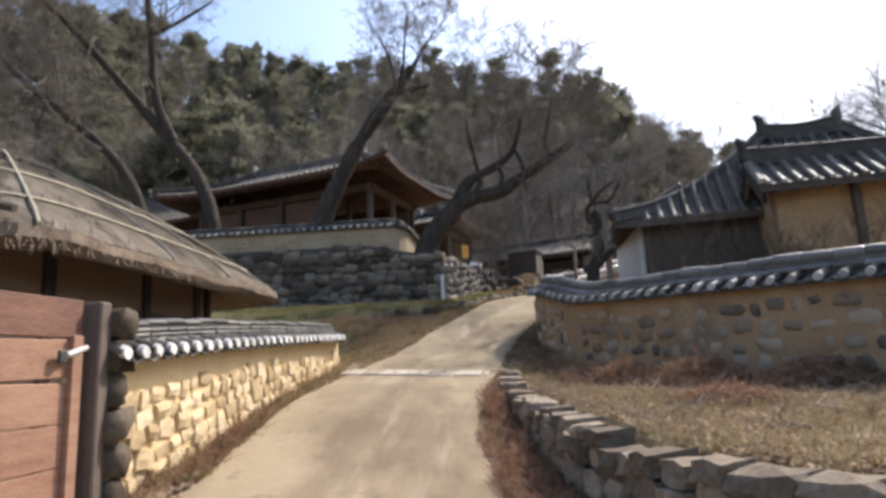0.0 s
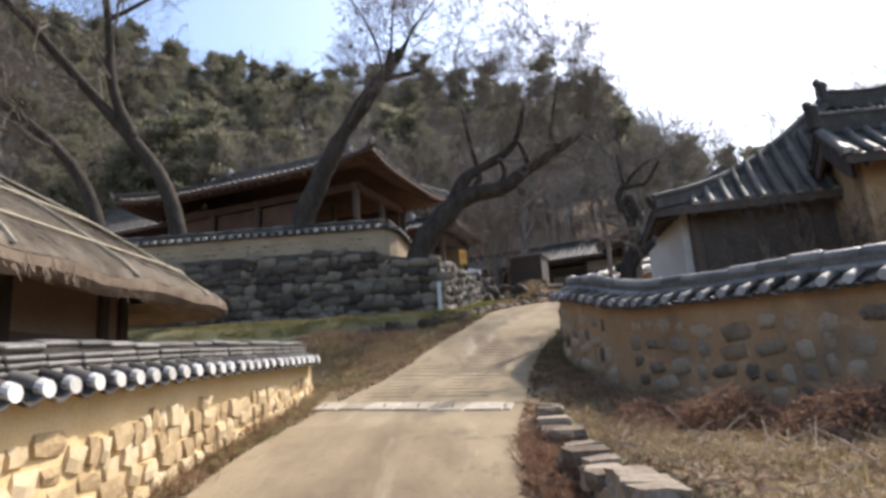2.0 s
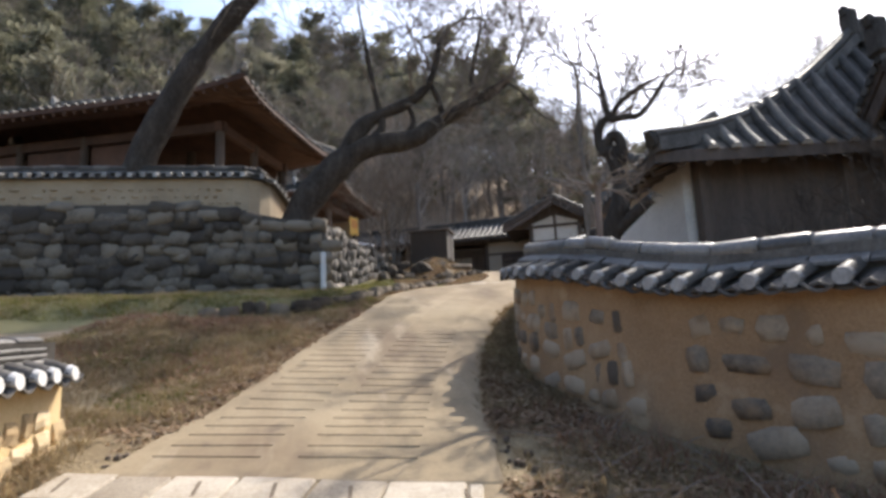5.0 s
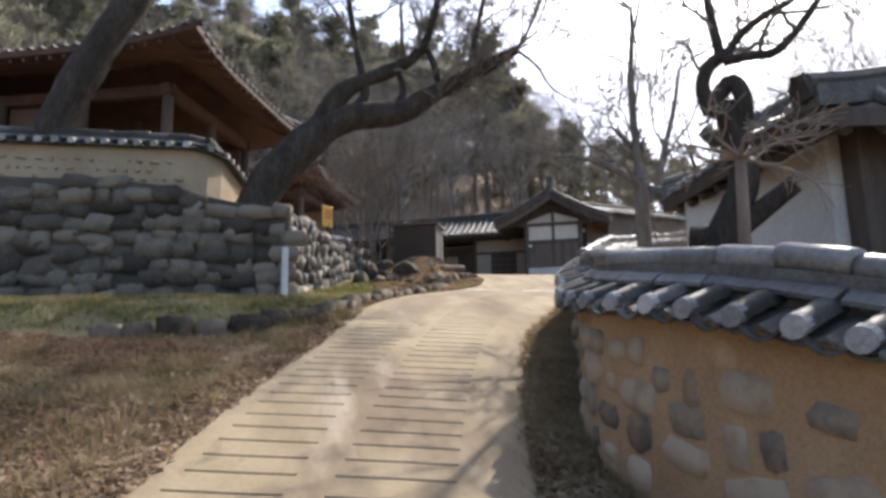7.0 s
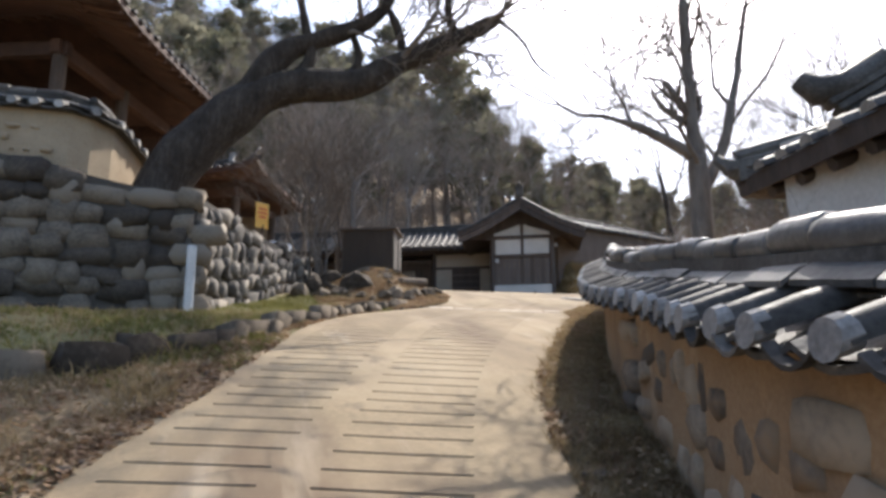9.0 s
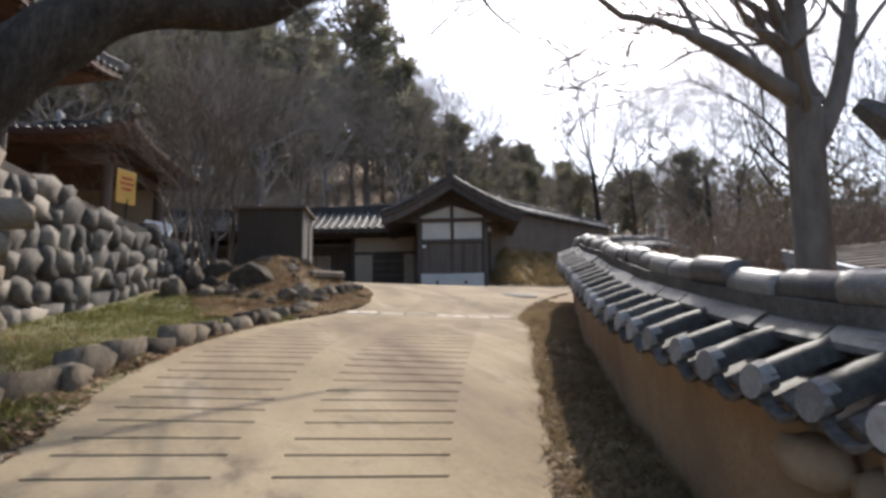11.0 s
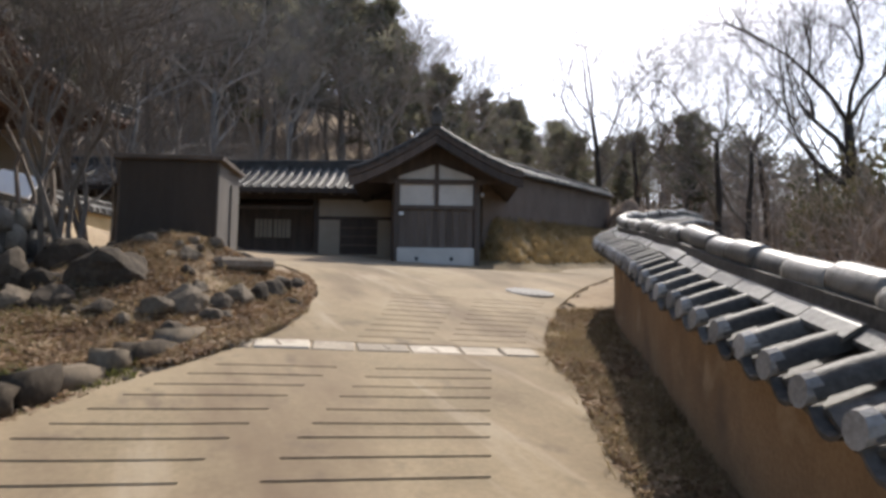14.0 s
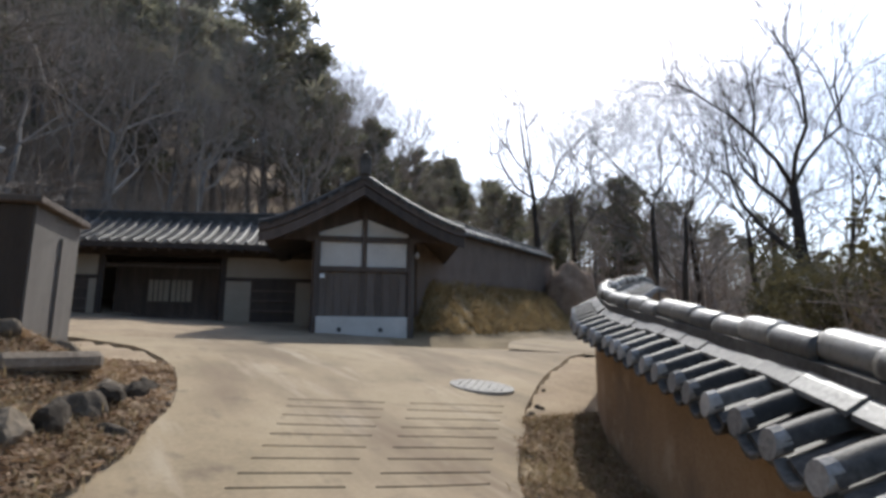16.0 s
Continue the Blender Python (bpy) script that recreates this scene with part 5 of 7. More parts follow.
def thatched_house():
    cx, cy, hx, hy = -5.5, 11.55, 2.62, 3.75
    ze, zr = 2.86, 4.5
    g, ends = Geo(), Geo()
    rng = random.Random(3)
    rings, n = [], 64
    prof = [(1.0, 0.0), (0.97, 0.12), (0.86, 0.36), (0.70, 0.72), (0.50, 1.12), (0.30, 1.48), (0.12, 1.74), (0.02, 1.82)]

    def outline(k, a):
        c, s = math.cos(a), math.sin(a)
        q = 3.0 + 6.0 * k * k
        rr = (abs(c) ** q + abs(s) ** q) ** (-1 / q)
        return cx + c * rr * hx * k, cy + s * rr * (hy - 1.1) * k + s * rr * 1.1 * min(1, k + (1 - k) * 0.85)

    for f, h in prof:
        ring = []
        for i in range(n):
            x, y = outline(f, 2 * math.pi * i / n)
            wob = 0.05 * noise.noise(Vector((x * 1.6, y * 1.6, h))) + rng.uniform(-0.012, 0.012)
            dip = 0.22 * (y - cy) / hy * (1 if f > 0.4 else f)
            ring.append((x, y, ze + h * (zr - ze) / 1.82 + wob + dip * 0.35))
        rings.append(ring + [ring[0]])
    g.grid(rings)
    part("thatch", g, thatch, th, "weathered grey straw thatch", smooth=True)
    low = []
    for f, dz in ((1.0, 0.0), (1.0, -0.10), (0.97, -0.17), (0.80, -0.06), (0.74, 0.05)):
        ring = []
        for i in range(n):
            x, y = outline(f, 2 * math.pi * i / n)
            base = rings[0][i][2]
            ring.append((x, y, base + dz + rng.uniform(-0.012, 0.012)))
        low.append(ring + [ring[0]])
    ends.grid(low, flip=True)
    part("thatch_edge", ends, thatch_end, th, "ragged brown straw eave")
    def surf(a, k):
        f = 1 - k
        for (f0, h0), (f1, h1) in zip(prof, prof[1:]):
            if f1 <= f <= f0:
                w = (f0 - f) / (f0 - f1)
                h = h0 + (h1 - h0) * w
                break
        else:
            h = prof[-1][1]
        x, y = outline(max(f, 0.02), a)
        return Vector((x, y, ze + h * (zr - ze) / 1.82 + 0.22 * (y - cy) / hy * 0.35 + 0.035))
    # loose straws along the eave
    straws = Geo()
    for i in range(1500):
        a = rng.uniform(0, 2 * math.pi)
        x, y = outline(1.0, a)
        j = int(a / (2 * math.pi) * n) % n
        z = rings[0][j][2] - rng.uniform(0.0, 0.16)
        ox, oy = math.cos(a) * 0.06, math.sin(a) * 0.06
        d = Vector((ox * rng.uniform(0.2, 1.5), oy * rng.uniform(0.2, 1.5), -rng.uniform(0.03, 0.11)))
        p = Vector((x, y, z))
        t = Vector((-oy, ox, 0)).normalized() * 0.006
        straws.add([p - t, p + t, p + d], [(0, 1, 2)])
    part("loose_straw", straws, thatch_end, th, kind="stuff")
    coat = Geo()
    for i in range(9000):
        a, f = rng.uniform(-1.7, 1.7), 1 - rng.random() ** 0.6 * 0.9
        p, q = surf(a, 1 - f), surf(a + rng.uniform(-0.03, 0.03), max(0.0, 1 - f - rng.uniform(0.05, 0.13)))
        up = Vector((0, 0, rng.uniform(-0.02, 0.012)))
        t = Vector((-math.sin(a), math.cos(a), 0)) * rng.uniform(0.003, 0.008)
        coat.add([p + up - Vector((0, 0, 0.045)), p + up - Vector((0, 0, 0.04)) + t, q + up + t * 2, q + up], [(0, 1, 2, 3)])
    part("straw_coat", coat, thatch, th, kind="stuff")
    # straw ropes over the roof
    for a0 in (0.15, 0.55, -0.3, -0.75, 1.0):
        k = Geo()
        pts = [surf(a0, i / 14 * 0.95) for i in range(15)]
        k.tube(pts, [0.018] * 15, 5)
        part("rope", k, rope_mat, th)
    for f in (0.16, 0.42):
        k = Geo()
        pts = [surf(-1.2 + 2.4 * i / 40, f) for i in range(41)]
        k.tube(pts, [0.016] * 41, 5)
        part("rope", k, rope_mat, th)
    k = Geo()
    e = surf(-0.72, 0.02)
    k.tube([e, e + Vector((0.03, 0, -0.12)), e + Vector((0.0, 0.02, -0.3))], [0.014, 0.012, 0.008], 5)
    part("rope_end", k, rope_mat, th)
    x0, x1, y0, y1 = -7.2, -3.95, 7.6, 13.6
    z0 = 0.5
    for (p, q) in (((x1, y0), (x1, y1)), ((x1, y1), (x0, y1)), ((x0, y1), (x0, y0)), ((x0, y0), (x1, y0))):
        panel(th, "clay_wall", p, q, z0, 3.15, 0.16, house_clay, "brown clay wall")
    for y in (7.6, 9.6, 11.6, 13.2, 13.62):
        upright(th, "post", (x1 + 0.07, y), z0, 3.2, 0.075, dark_wood, True)
    panel(th, "wall_plate", (x1 + 0.06, y0 - 0.3), (x1 + 0.06, y1 + 0.4), 3.0, 3.16, 0.14, dark_wood)
    panel(th, "rail", (x1 + 0.05, y0), (x1 + 0.05, y1), 2.3, 2.4, 0.10, dark_wood)
    for i in range(14):
        y = y0 + 0.46 * i
        k = Geo()
        k.tube([(x1 - 0.3, y, 3.2), (x1 + 0.85, y, 2.92)], [0.04, 0.035], 6)
        part("rafter", k, dark_wood, th)


house_clay = mat("house_clay", [(0.20, 0.13, 0.085), (0.29, 0.195, 0.13), (0.36, 0.25, 0.17)], 1.2, 30, 0.95, 0.3)
thatched_house()

# plank gate standing open at the end of the low wall
gate = thing("wooden_gate", "open gate leaf of reddish planks on a dark post", "gate", (-2.55, 8.0, lane(8)))
GP, GQ = Vector((-2.52, 8.10)), Vector((-2.72, 6.95))
GD = (GQ - GP).normalized()
GN = Vector((-GD.y, GD.x)) if -GD.y > 0 else Vector((GD.y, -GD.x))
for i in range(5):
    z0 = 0.58 + 0.315 * i
    q = GP + GN * (0.006 * (i % 2))
    k = Geo()
    c, tilt = (q + GQ) / 2, 0.012 * ((i * 7) % 5 - 2)
    k.box((c.x, c.y, z0 + 0.155), ((GQ - q).length, 0.045, 0.300 if i != 3 else 0.288), (GD.x, GD.y, tilt), (GN.x, GN.y, 0), (-GD.x * tilt, -GD.y * tilt, 1), bevel=0.007)
    part("plank", k, door_wood, gate)
q0, q1 = GP + GD * 0.03 + GN * 0.045, GP + GD * 0.13 + GN * 0.045
panel(gate, "stile", q0, q1, 0.60, 1.86, 0.05, door_wood, "upright batten beside the post", bevel=0.006)
k = Geo()
k.box((-2.47, 8.22, 1.30), (0.17, 0.17, 1.66), (0.99, 0.05, 0.04), (-0.05, 0.99, 0), bevel=0.015)
part("gate_post", k, dark_wood, gate, "dark weathered post")
k = Geo()
c = Vector((GP.x, GP.y, 1.74)) + Vector((GD.x, GD.y, 0)) * 0.10 + Vector((GN.x, GN.y, 0)) * 0.07
k.tube([c + Vector((GD.x, GD.y, 0)) * 0.09 + Vector((0, 0, -0.03)), c - Vector((GD.x, GD.y, 0)) * 0.10 + Vector((0, 0, 0.03))], [0.024, 0.022], 8)
part("latch", k, lime_plug, gate, "pale wooden latch peg")
k = Geo()
k.box((c.x + GD.x * 0.13, c.y + GD.y * 0.13, 1.70), (0.07, 0.03, 0.09), (GD.x, GD.y, 0), (GN.x, GN.y, 0), bevel=0.006)
part("keeper", k, iron_black, gate, "small dark iron keeper")
for i in range(6):
    piece("pier_stone", kerb_meshes[i % 4], gate, frame_at((-2.48 + 0.015 * (i % 3), 8.40, 0.60 + 0.275 * i), (1, 0, 0), (0, 1, 0), (0, 0, 1), (0.34, 0.26, 0.30)))


# ---------------------------------------------------------------- trees
def branch_out(g, p, d, length, r, depth, rng, bend=0.35, gravity=0.05, sides=5, min_r=0.004, spread=0.75, shrink=0.72, kids=(2, 3)):
    """One bough and, from it, finer and finer ones."""
    n = 3 if depth > 1 else 2
    pts, rad = [Vector(p)], [r]
    d = Vector(d).normalized()
    end_r = max(min_r, r * (0.62 if depth else 0.35))
    forks = []
    for i in range(n):
        d = (d + Vector([rng.uniform(-1, 1) * bend for _ in range(3)]) + Vector((0, 0, gravity))).normalized()
        pts.append(pts[-1] + d * length / n)
        rad.append(r + (end_r - r) * (i + 1) / n)
        forks.append((pts[-1].copy(), d.copy(), rad[-1]))
    (g[0] if depth > 1 else g[1]).tube(pts, rad, max(3, sides), cap=depth == 0) if isinstance(g, tuple) else g.tube(pts, rad, max(3, sides), cap=depth == 0)
    if depth == 0:
        return
    for q, dd, rr in forks[1:] if depth > 1 else forks:
        for _ in range(rng.randint(*kids) if q == pts[-1] else rng.randint(0, 2)):
            side = dd.orthogonal().normalized()
            side.rotate(Matrix.Rotation(rng.uniform(0, 2 * math.pi), 3, dd))
            nd = dd * (1 - 0.4 * spread) + side * spread * rng.uniform(0.6, 1.1)
            branch_out(g, q, nd, length * shrink * rng.uniform(0.75, 1.15), rr * rng.uniform(0.6, 0.8), depth - 1, rng, bend, gravity, sides - 1, min_r, spread, shrink, kids)


def limb(trunk_geo, twig_geo, pts, r0, r1, rng, depth=3, twig_len=1.6, every=0.9, start=0.3, sides=9, gnarl=0.0, twig_r=0.3, up=0.25, tip=None):
    """A thick limb along pts with boughs growing from it."""
    pts = rounded([Vector(p) for p in pts], 2)
    n = len(pts)
    rad = [r0 + (r1 - r0) * i / (n - 1) for i in range(n)]
    if gnarl:
        rad = [r * (1 + gnarl * noise.noise(p * 1.7)) for r, p in zip(rad, pts)]
    trunk_geo.tube(pts, rad, sides)
    total = line_length(pts)
    s = total * start
    while s < total:
        q, d = lerp_line(pts, s)
        k = s / total
        r = r0 + (r1 - r0) * k
        side = d.orthogonal().normalized()
        side.rotate(Matrix.Rotation(rng.uniform(0, 2 * math.pi), 3, d))
        nd = side + d * 0.5 + Vector((0, 0, up * 2))
        branch_out(twig_geo, q, nd, twig_len * rng.uniform(0.6, 1.2), max(0.02, r * twig_r * rng.uniform(0.7, 1.2)), depth, rng, bend=0.42, gravity=0.06, min_r=0.007)
        s += every * rng.uniform(0.6, 1.3)
    q, d = lerp_line(pts, total - 0.01)
    branch_out(twig_geo, q, d, twig_len, tip or r1 * 0.9, depth, rng, bend=0.35, min_r=0.007)


def special_tree(name, label, base, limbs, seed, trunk_mat=None):
    t = thing(name, label, "tree", base)
    rng = random.Random(seed)
    tg, wg_ = Geo(), Geo()
    for args in limbs:
        limb(tg, wg_, *args[:3], rng, **args[3])
    part("trunk", tg, trunk_mat or bark, t, "rough dark bark", smooth=True)
    part("crown", wg_, haze_grey_bark, t, "bare winter branches")
    return t


# leaning old tree at the corner of the court
special_tree("old_tree", "leaning gnarled old tree with bare crooked limbs", (-0.7, 27.25, 5.7), [
    ([(-1.0, 27.3, 5.3), (-0.68, 27.2, 6.27), (-0.01, 27.2, 7.1), (0.67, 27.2, 7.77), (1.31, 27.2, 8.06), (1.92, 27.2, 8.14), (2.56, 27.2, 8.25), (3.11, 27.2, 8.71), (3.92, 27.2, 9.15), (4.77, 27.2, 9.68), (5.41, 27.2, 10.12)], 0.50, 0.12, dict(depth=4, twig_len=1.2, every=0.7, start=0.62, gnarl=0.22, twig_r=0.30, tip=0.06)),
    ([(0.52, 27.2, 7.81), (1.03, 27.2, 8.66), (1.48, 27.2, 8.93), (2.11, 27.2, 9.22), (2.71, 27.2, 9.58), (3.1, 27.2, 10.08), (3.4, 27.2, 11.28)], 0.26, 0.08, dict(depth=5, twig_len=1.7, every=0.5, start=0.45, gnarl=0.25, twig_r=0.36)),
    ([(1.3, 27.2, 8.19), (1.62, 27.2, 8.58), (1.53, 27.2, 8.94)], 0.13, 0.12, dict(depth=1, twig_len=0.2, every=4, start=0.97, tip=0.02)),
    ([(1.53, 27.2, 8.97), (1.47, 27.2, 9.37), (1.34, 27.2, 9.94), (1.14, 27.2, 11.34)], 0.13, 0.05, dict(depth=5, twig_len=1.7, every=0.45, start=0.3, gnarl=0.25, twig_r=0.45)),
    ([(2.34, 27.2, 8.4), (2.55, 27.2, 8.78), (2.38, 27.2, 9.23)], 0.10, 0.07, dict(depth=2, twig_len=0.4, every=2, start=0.9, tip=0.03)),
    ([(3.39, 27.2, 8.91), (3.31, 27.2, 9.44), (3.1, 27.2, 9.9)], 0.11, 0.07, dict(depth=3, twig_len=0.8, every=0.8, start=0.6, tip=0.04)),
    ([(4.52, 27.2, 9.52), (4.28, 27.2, 10.05), (4.41, 27.2, 10.65), (4.71, 27.2, 11.95)], 0.10, 0.04, dict(depth=5, twig_len=1.6, every=0.45, start=0.3, twig_r=0.45)),
    ([(5.41, 27.2, 10.12), (5.98, 27.2, 9.76), (6.29, 27.2, 9.15), (6.94, 27.2, 8.85)], 0.05, 0.012, dict(depth=1, twig_len=0.5, every=0.8, start=0.4)),
], 5)
# broken trunk beside the pavilion
special_tree("broken_tree", "tall old trunk with a broken jagged top behind the clay wall", (-4.6, 26.95, 5.75), [
    ([(-5.2, 27.0, 5.5), (-4.75, 26.9, 7.5), (-3.96, 26.9, 9.3), (-3.2, 26.9, 10.7), (-2.2, 26.9, 12.1), (-1.45, 26.9, 13.1), (-1.0, 26.9, 13.7)], 0.42, 0.20, dict(depth=4, twig_len=1.6, every=1.5, start=0.6, gnarl=0.45, twig_r=0.10, tip=0.05)),
    ([(-1.15, 26.9, 13.4), (-0.85, 26.9, 13.9), (-0.62, 26.88, 14.3)], 0.17, 0.02, dict(depth=1, twig_len=0.3, every=3, start=0.95, gnarl=0.3)),
    ([(-1.5, 26.95, 13.0), (-1.5, 26.95, 13.6), (-1.35, 26.95, 14.0)], 0.12, 0.015, dict(depth=1, twig_len=0.3, every=3, start=0.95)),
    ([(-1.8, 26.9, 12.6), (-0.9, 26.9, 12.75), (-0.3, 26.85, 12.85)], 0.15, 0.06, dict(depth=3, twig_len=0.9, every=0.8, start=0.7, twig_r=0.3, tip=0.03)),
    ([(-1.7, 26.9, 12.8), (-1.9, 26.9, 14.2), (-2.4, 26.9, 15.3)], 0.06, 0.03, dict(depth=4, twig_len=1.1, every=0.35, start=0.35, twig_r=0.6)),
    ([(-1.4, 26.9, 13.2), (-1.3, 26.9, 14.6), (-1.2, 26.9, 15.8)], 0.06, 0.03, dict(depth=4, twig_len=1.1, every=0.35, start=0.35, twig_r=0.6)),
    ([(-1.1, 26.9, 13.4), (-0.6, 26.9, 14.4), (0.0, 26.9, 15.3)], 0.05, 0.025, dict(depth=4, twig_len=1.0, every=0.35, start=0.35, twig_r=0.6)),
    ([(-5.3, 27.1, 6.0), (-5.0, 27.3, 8.0), (-4.5, 27.4, 9.0)], 0.26, 0.13, dict(depth=1, twig_len=0.5, every=3, start=0.9)),
], 6)
# tall trees by the far end of the clay wall
special_tree("tall_tree", "tall bare tree with a forked leaning trunk", (-9.3, 27.4, 5.75), [
    ([(-9.3, 27.6, 5.4), (-9.45, 27.5, 7.4), (-10.1, 27.5, 9.6), (-11.7, 27.5, 11.6), (-13.9, 27.3, 14.3), (-15.6, 27.2, 16.4), (-17.2, 27.0, 18.0)], 0.36, 0.10, dict(depth=5, twig_len=2.6, every=1.2, start=0.5, gnarl=0.1, twig_r=0.33)),
    ([(-11.3, 27.5, 11.2), (-12.2, 27.4, 13.2), (-12.3, 27.3, 15.6), (-12.7, 27.2, 18.5), (-12.3, 27.0, 21.0)], 0.24, 0.07, dict(depth=5, twig_len=2.5, every=1.1, start=0.25, twig_r=0.36)),
    ([(-12.3, 27.3, 16.2), (-11.2, 27.0, 16.4), (-9.6, 26.8, 17.2)], 0.11, 0.04, dict(depth=4, twig_len=1.9, every=0.9, start=0.2, twig_r=0.45)),
], 8)
special_tree("tall_tree", "tall bare tree leaning over the court wall", (-12.4, 27.6, 5.75), [
    ([(-12.2, 27.8, 5.4), (-12.4, 27.6, 7.8), (-13.4, 27.6, 10.2), (-15.4, 27.5, 12.2), (-18.2, 27.3, 14.5), (-20.5, 27, 17.5)], 0.32, 0.08, dict(depth=5, twig_len=2.6, every=1.1, start=0.4, twig_r=0.34)),
], 9)
# pollarded tree behind the garden wall
special_tree("pollard_tree", "pollarded tree with cut stems beside the tiled wall", (4.95, 21.25, 2.9), [
    ([(5.0, 21.3, 2.6), (4.98, 21.25, 4.2), (4.95, 21.2, 5.0)], 0.105, 0.10, dict(depth=2, twig_len=0.5, every=3, start=0.95, gnarl=0.1)),
    ([(4.95, 21.2, 4.7), (4.88, 21.15, 5.5), (4.85, 21.1, 6.6)], 0.065, 0.05, dict(depth=3, twig_len=0.9, every=0.35, start=0.35, gnarl=0.15, twig_r=0.22, up=0.8)),
    ([(4.98, 21.25, 4.6), (5.25, 21.15, 5.1), (5.35, 21.1, 5.6)], 0.065, 0.045, dict(depth=4, twig_len=1.2, every=0.3, start=0.4, twig_r=0.28, up=0.9)),
    ([(4.92, 21.2, 5.0), (4.5, 21.3, 5.25), (4.2, 21.35, 5.35)], 0.07, 0.03, dict(depth=3, twig_len=0.7, every=0.4, start=0.3, up=0.7)),
], 12, haze_grey_bark)
# gnarled trunk against the white wall, with a prop under its burl
special_tree("gnarled_tree", "gnarled garden tree with looping limbs against a white wall", (3.78, 18.15, 2.4), [
    ([(3.78, 18.2, 2.1), (3.76, 18.17, 3.3), (3.80, 18.13, 3.62), (3.90, 18.03, 3.87), (3.97, 17.97, 4.1), (3.95, 17.98, 4.35)], 0.17, 0.115, dict(depth=1, twig_len=0.2, every=9, start=0.97, gnarl=0.25, tip=0.02)),
    ([(3.95, 17.98, 4.3), (3.93, 18.0, 4.55), (3.88, 18.05, 4.8)], 0.12, 0.10, dict(depth=1, twig_len=0.2, every=0.4, start=0.5, gnarl=0.4, twig_r=0.15, tip=0.02)),
    ([(3.98, 17.95, 4.55), (4.01, 17.92, 4.78), (3.96, 17.97, 5.02), (3.87, 18.06, 4.93), (3.80, 18.12, 4.72)], 0.085, 0.075, dict(depth=1, twig_len=0.1, every=9, start=0.97, gnarl=0.3, tip=0.02)),
    ([(3.81, 18.12, 4.75), (3.76, 18.17, 5.02), (3.82, 18.11, 5.2), (3.92, 18.02, 5.26)], 0.075, 0.055, dict(depth=2, twig_len=0.3, every=0.6, start=0.6, gnarl=0.3, twig_r=0.3, tip=0.03)),
    ([(3.91, 18.02, 5.2), (4.07, 17.86, 5.2), (4.19, 17.74, 5.15), (4.32, 17.61, 5.31), (4.45, 17.48, 5.55)], 0.05, 0.025, dict(depth=3, twig_len=0.4, every=0.28, start=0.3, gnarl=0.3, twig_r=0.4)),
    ([(3.91, 18.02, 5.22), (4.0, 17.93, 5.4), (4.15, 17.78, 5.53), (4.35, 17.6, 5.62)], 0.045, 0.02, dict(depth=3, twig_len=0.4, every=0.28, start=0.3, gnarl=0.3, twig_r=0.4)),
    ([(3.90, 18.03, 5.2), (3.86, 18.07, 5.6), (3.84, 18.09, 5.95)], 0.05, 0.025, dict(depth=3, twig_len=0.5, every=0.3, start=0.4, gnarl=0.2, twig_r=0.4)),
    ([(3.76, 18.17, 3.5), (3.93, 18.0, 3.70), (4.08, 17.85, 3.86), (4.22, 17.7, 4.0)], 0.10, 0.075, dict(depth=1, twig_len=0.1, every=9, start=0.97, gnarl=0.15, tip=0.01)),
    ([(3.62, 18.3, 3.64), (3.82, 18.11, 3.60)], 0.10, 0.12, dict(depth=1, twig_len=0.1, every=9, start=0.97, gnarl=0.1, tip=0.01)),
], 14)
k = Geo()
k.tube([(3.14, 17.06, 2.0), (3.14, 17.06, 3.3), (3.16, 17.04, 3.98)], [0.045, 0.042, 0.036], 8)
tagged(new("wooden_prop", mesh_of("wooden_prop", k, mat("prop_wood", [(0.12, 0.075, 0.05), (0.22, 0.145, 0.10)], 3, 30, 0.85, 0.3, stretch=(3, 3, 0.5)), smooth=True)), "reddish round wooden post propping a garden tree", "post")
k = Geo()
prop_rng = random.Random(8)
for i in range(9):
    a = 0.7 * i
    branch_out(k, (3.16, 17.04, 3.95), (math.cos(a), math.sin(a), 0.25), 0.34, 0.016, 2, prop_rng, bend=0.3, gravity=0.0)
tagged(new("cut_boughs", mesh_of("cut_boughs", k, pale_twig)), "spray of short bare boughs at the head of a prop", "branches", kind="stuff")


def bare_tree_mesh(seed, height, r, depth=6, twig=None):
    rng = random.Random(seed)
    tg, wg_ = Geo(), Geo()
    n = 5
    pts = [Vector((0, 0, -0.3))]
    d = Vector((rng.uniform(-0.08, 0.08), rng.uniform(-0.08, 0.08), 1))
    for i in range(n):
        d = (d + Vector((rng.uniform(-0.12, 0.12), rng.uniform(-0.12, 0.12), 0.25))).normalized()
        pts.append(pts[-1] + d * height * 0.5 / n)
    rad = [r * (1 - 0.10 * i) for i in range(n + 1)]
    tg.tube(pts, rad, 8)
    for q, rr in zip(pts[2:], rad[2:]):
        for _ in range(1 if q != pts[-1] else 3):
            a = rng.uniform(0, 2 * math.pi)
            branch_out(wg_, q, (math.cos(a) * 0.9, math.sin(a) * 0.9, 0.8), height * 0.27, rr * 0.55, depth - 1, rng, bend=0.34, gravity=0.14, spread=0.75, shrink=0.76)
    # trees without their own twig material take the haze-paled barks
    return mesh_of("trunk", tg, bark if twig else haze_grey_bark, smooth=True), mesh_of("crown", wg_, twig or haze_twig_bark)


def plant(name, label, meshes, at, scale, turn, group, names=("trunk", "crown"), tilt=0.0):
    t = thing(name, label, "tree", at, group)
    for nm, me in zip(names, meshes):
        ob = new(nm, me)
        ob.parent = t
        ob.matrix_basis = Matrix.LocRotScale((0, 0, 0), Euler((tilt, 0, turn)), (scale, scale, scale))
    return t


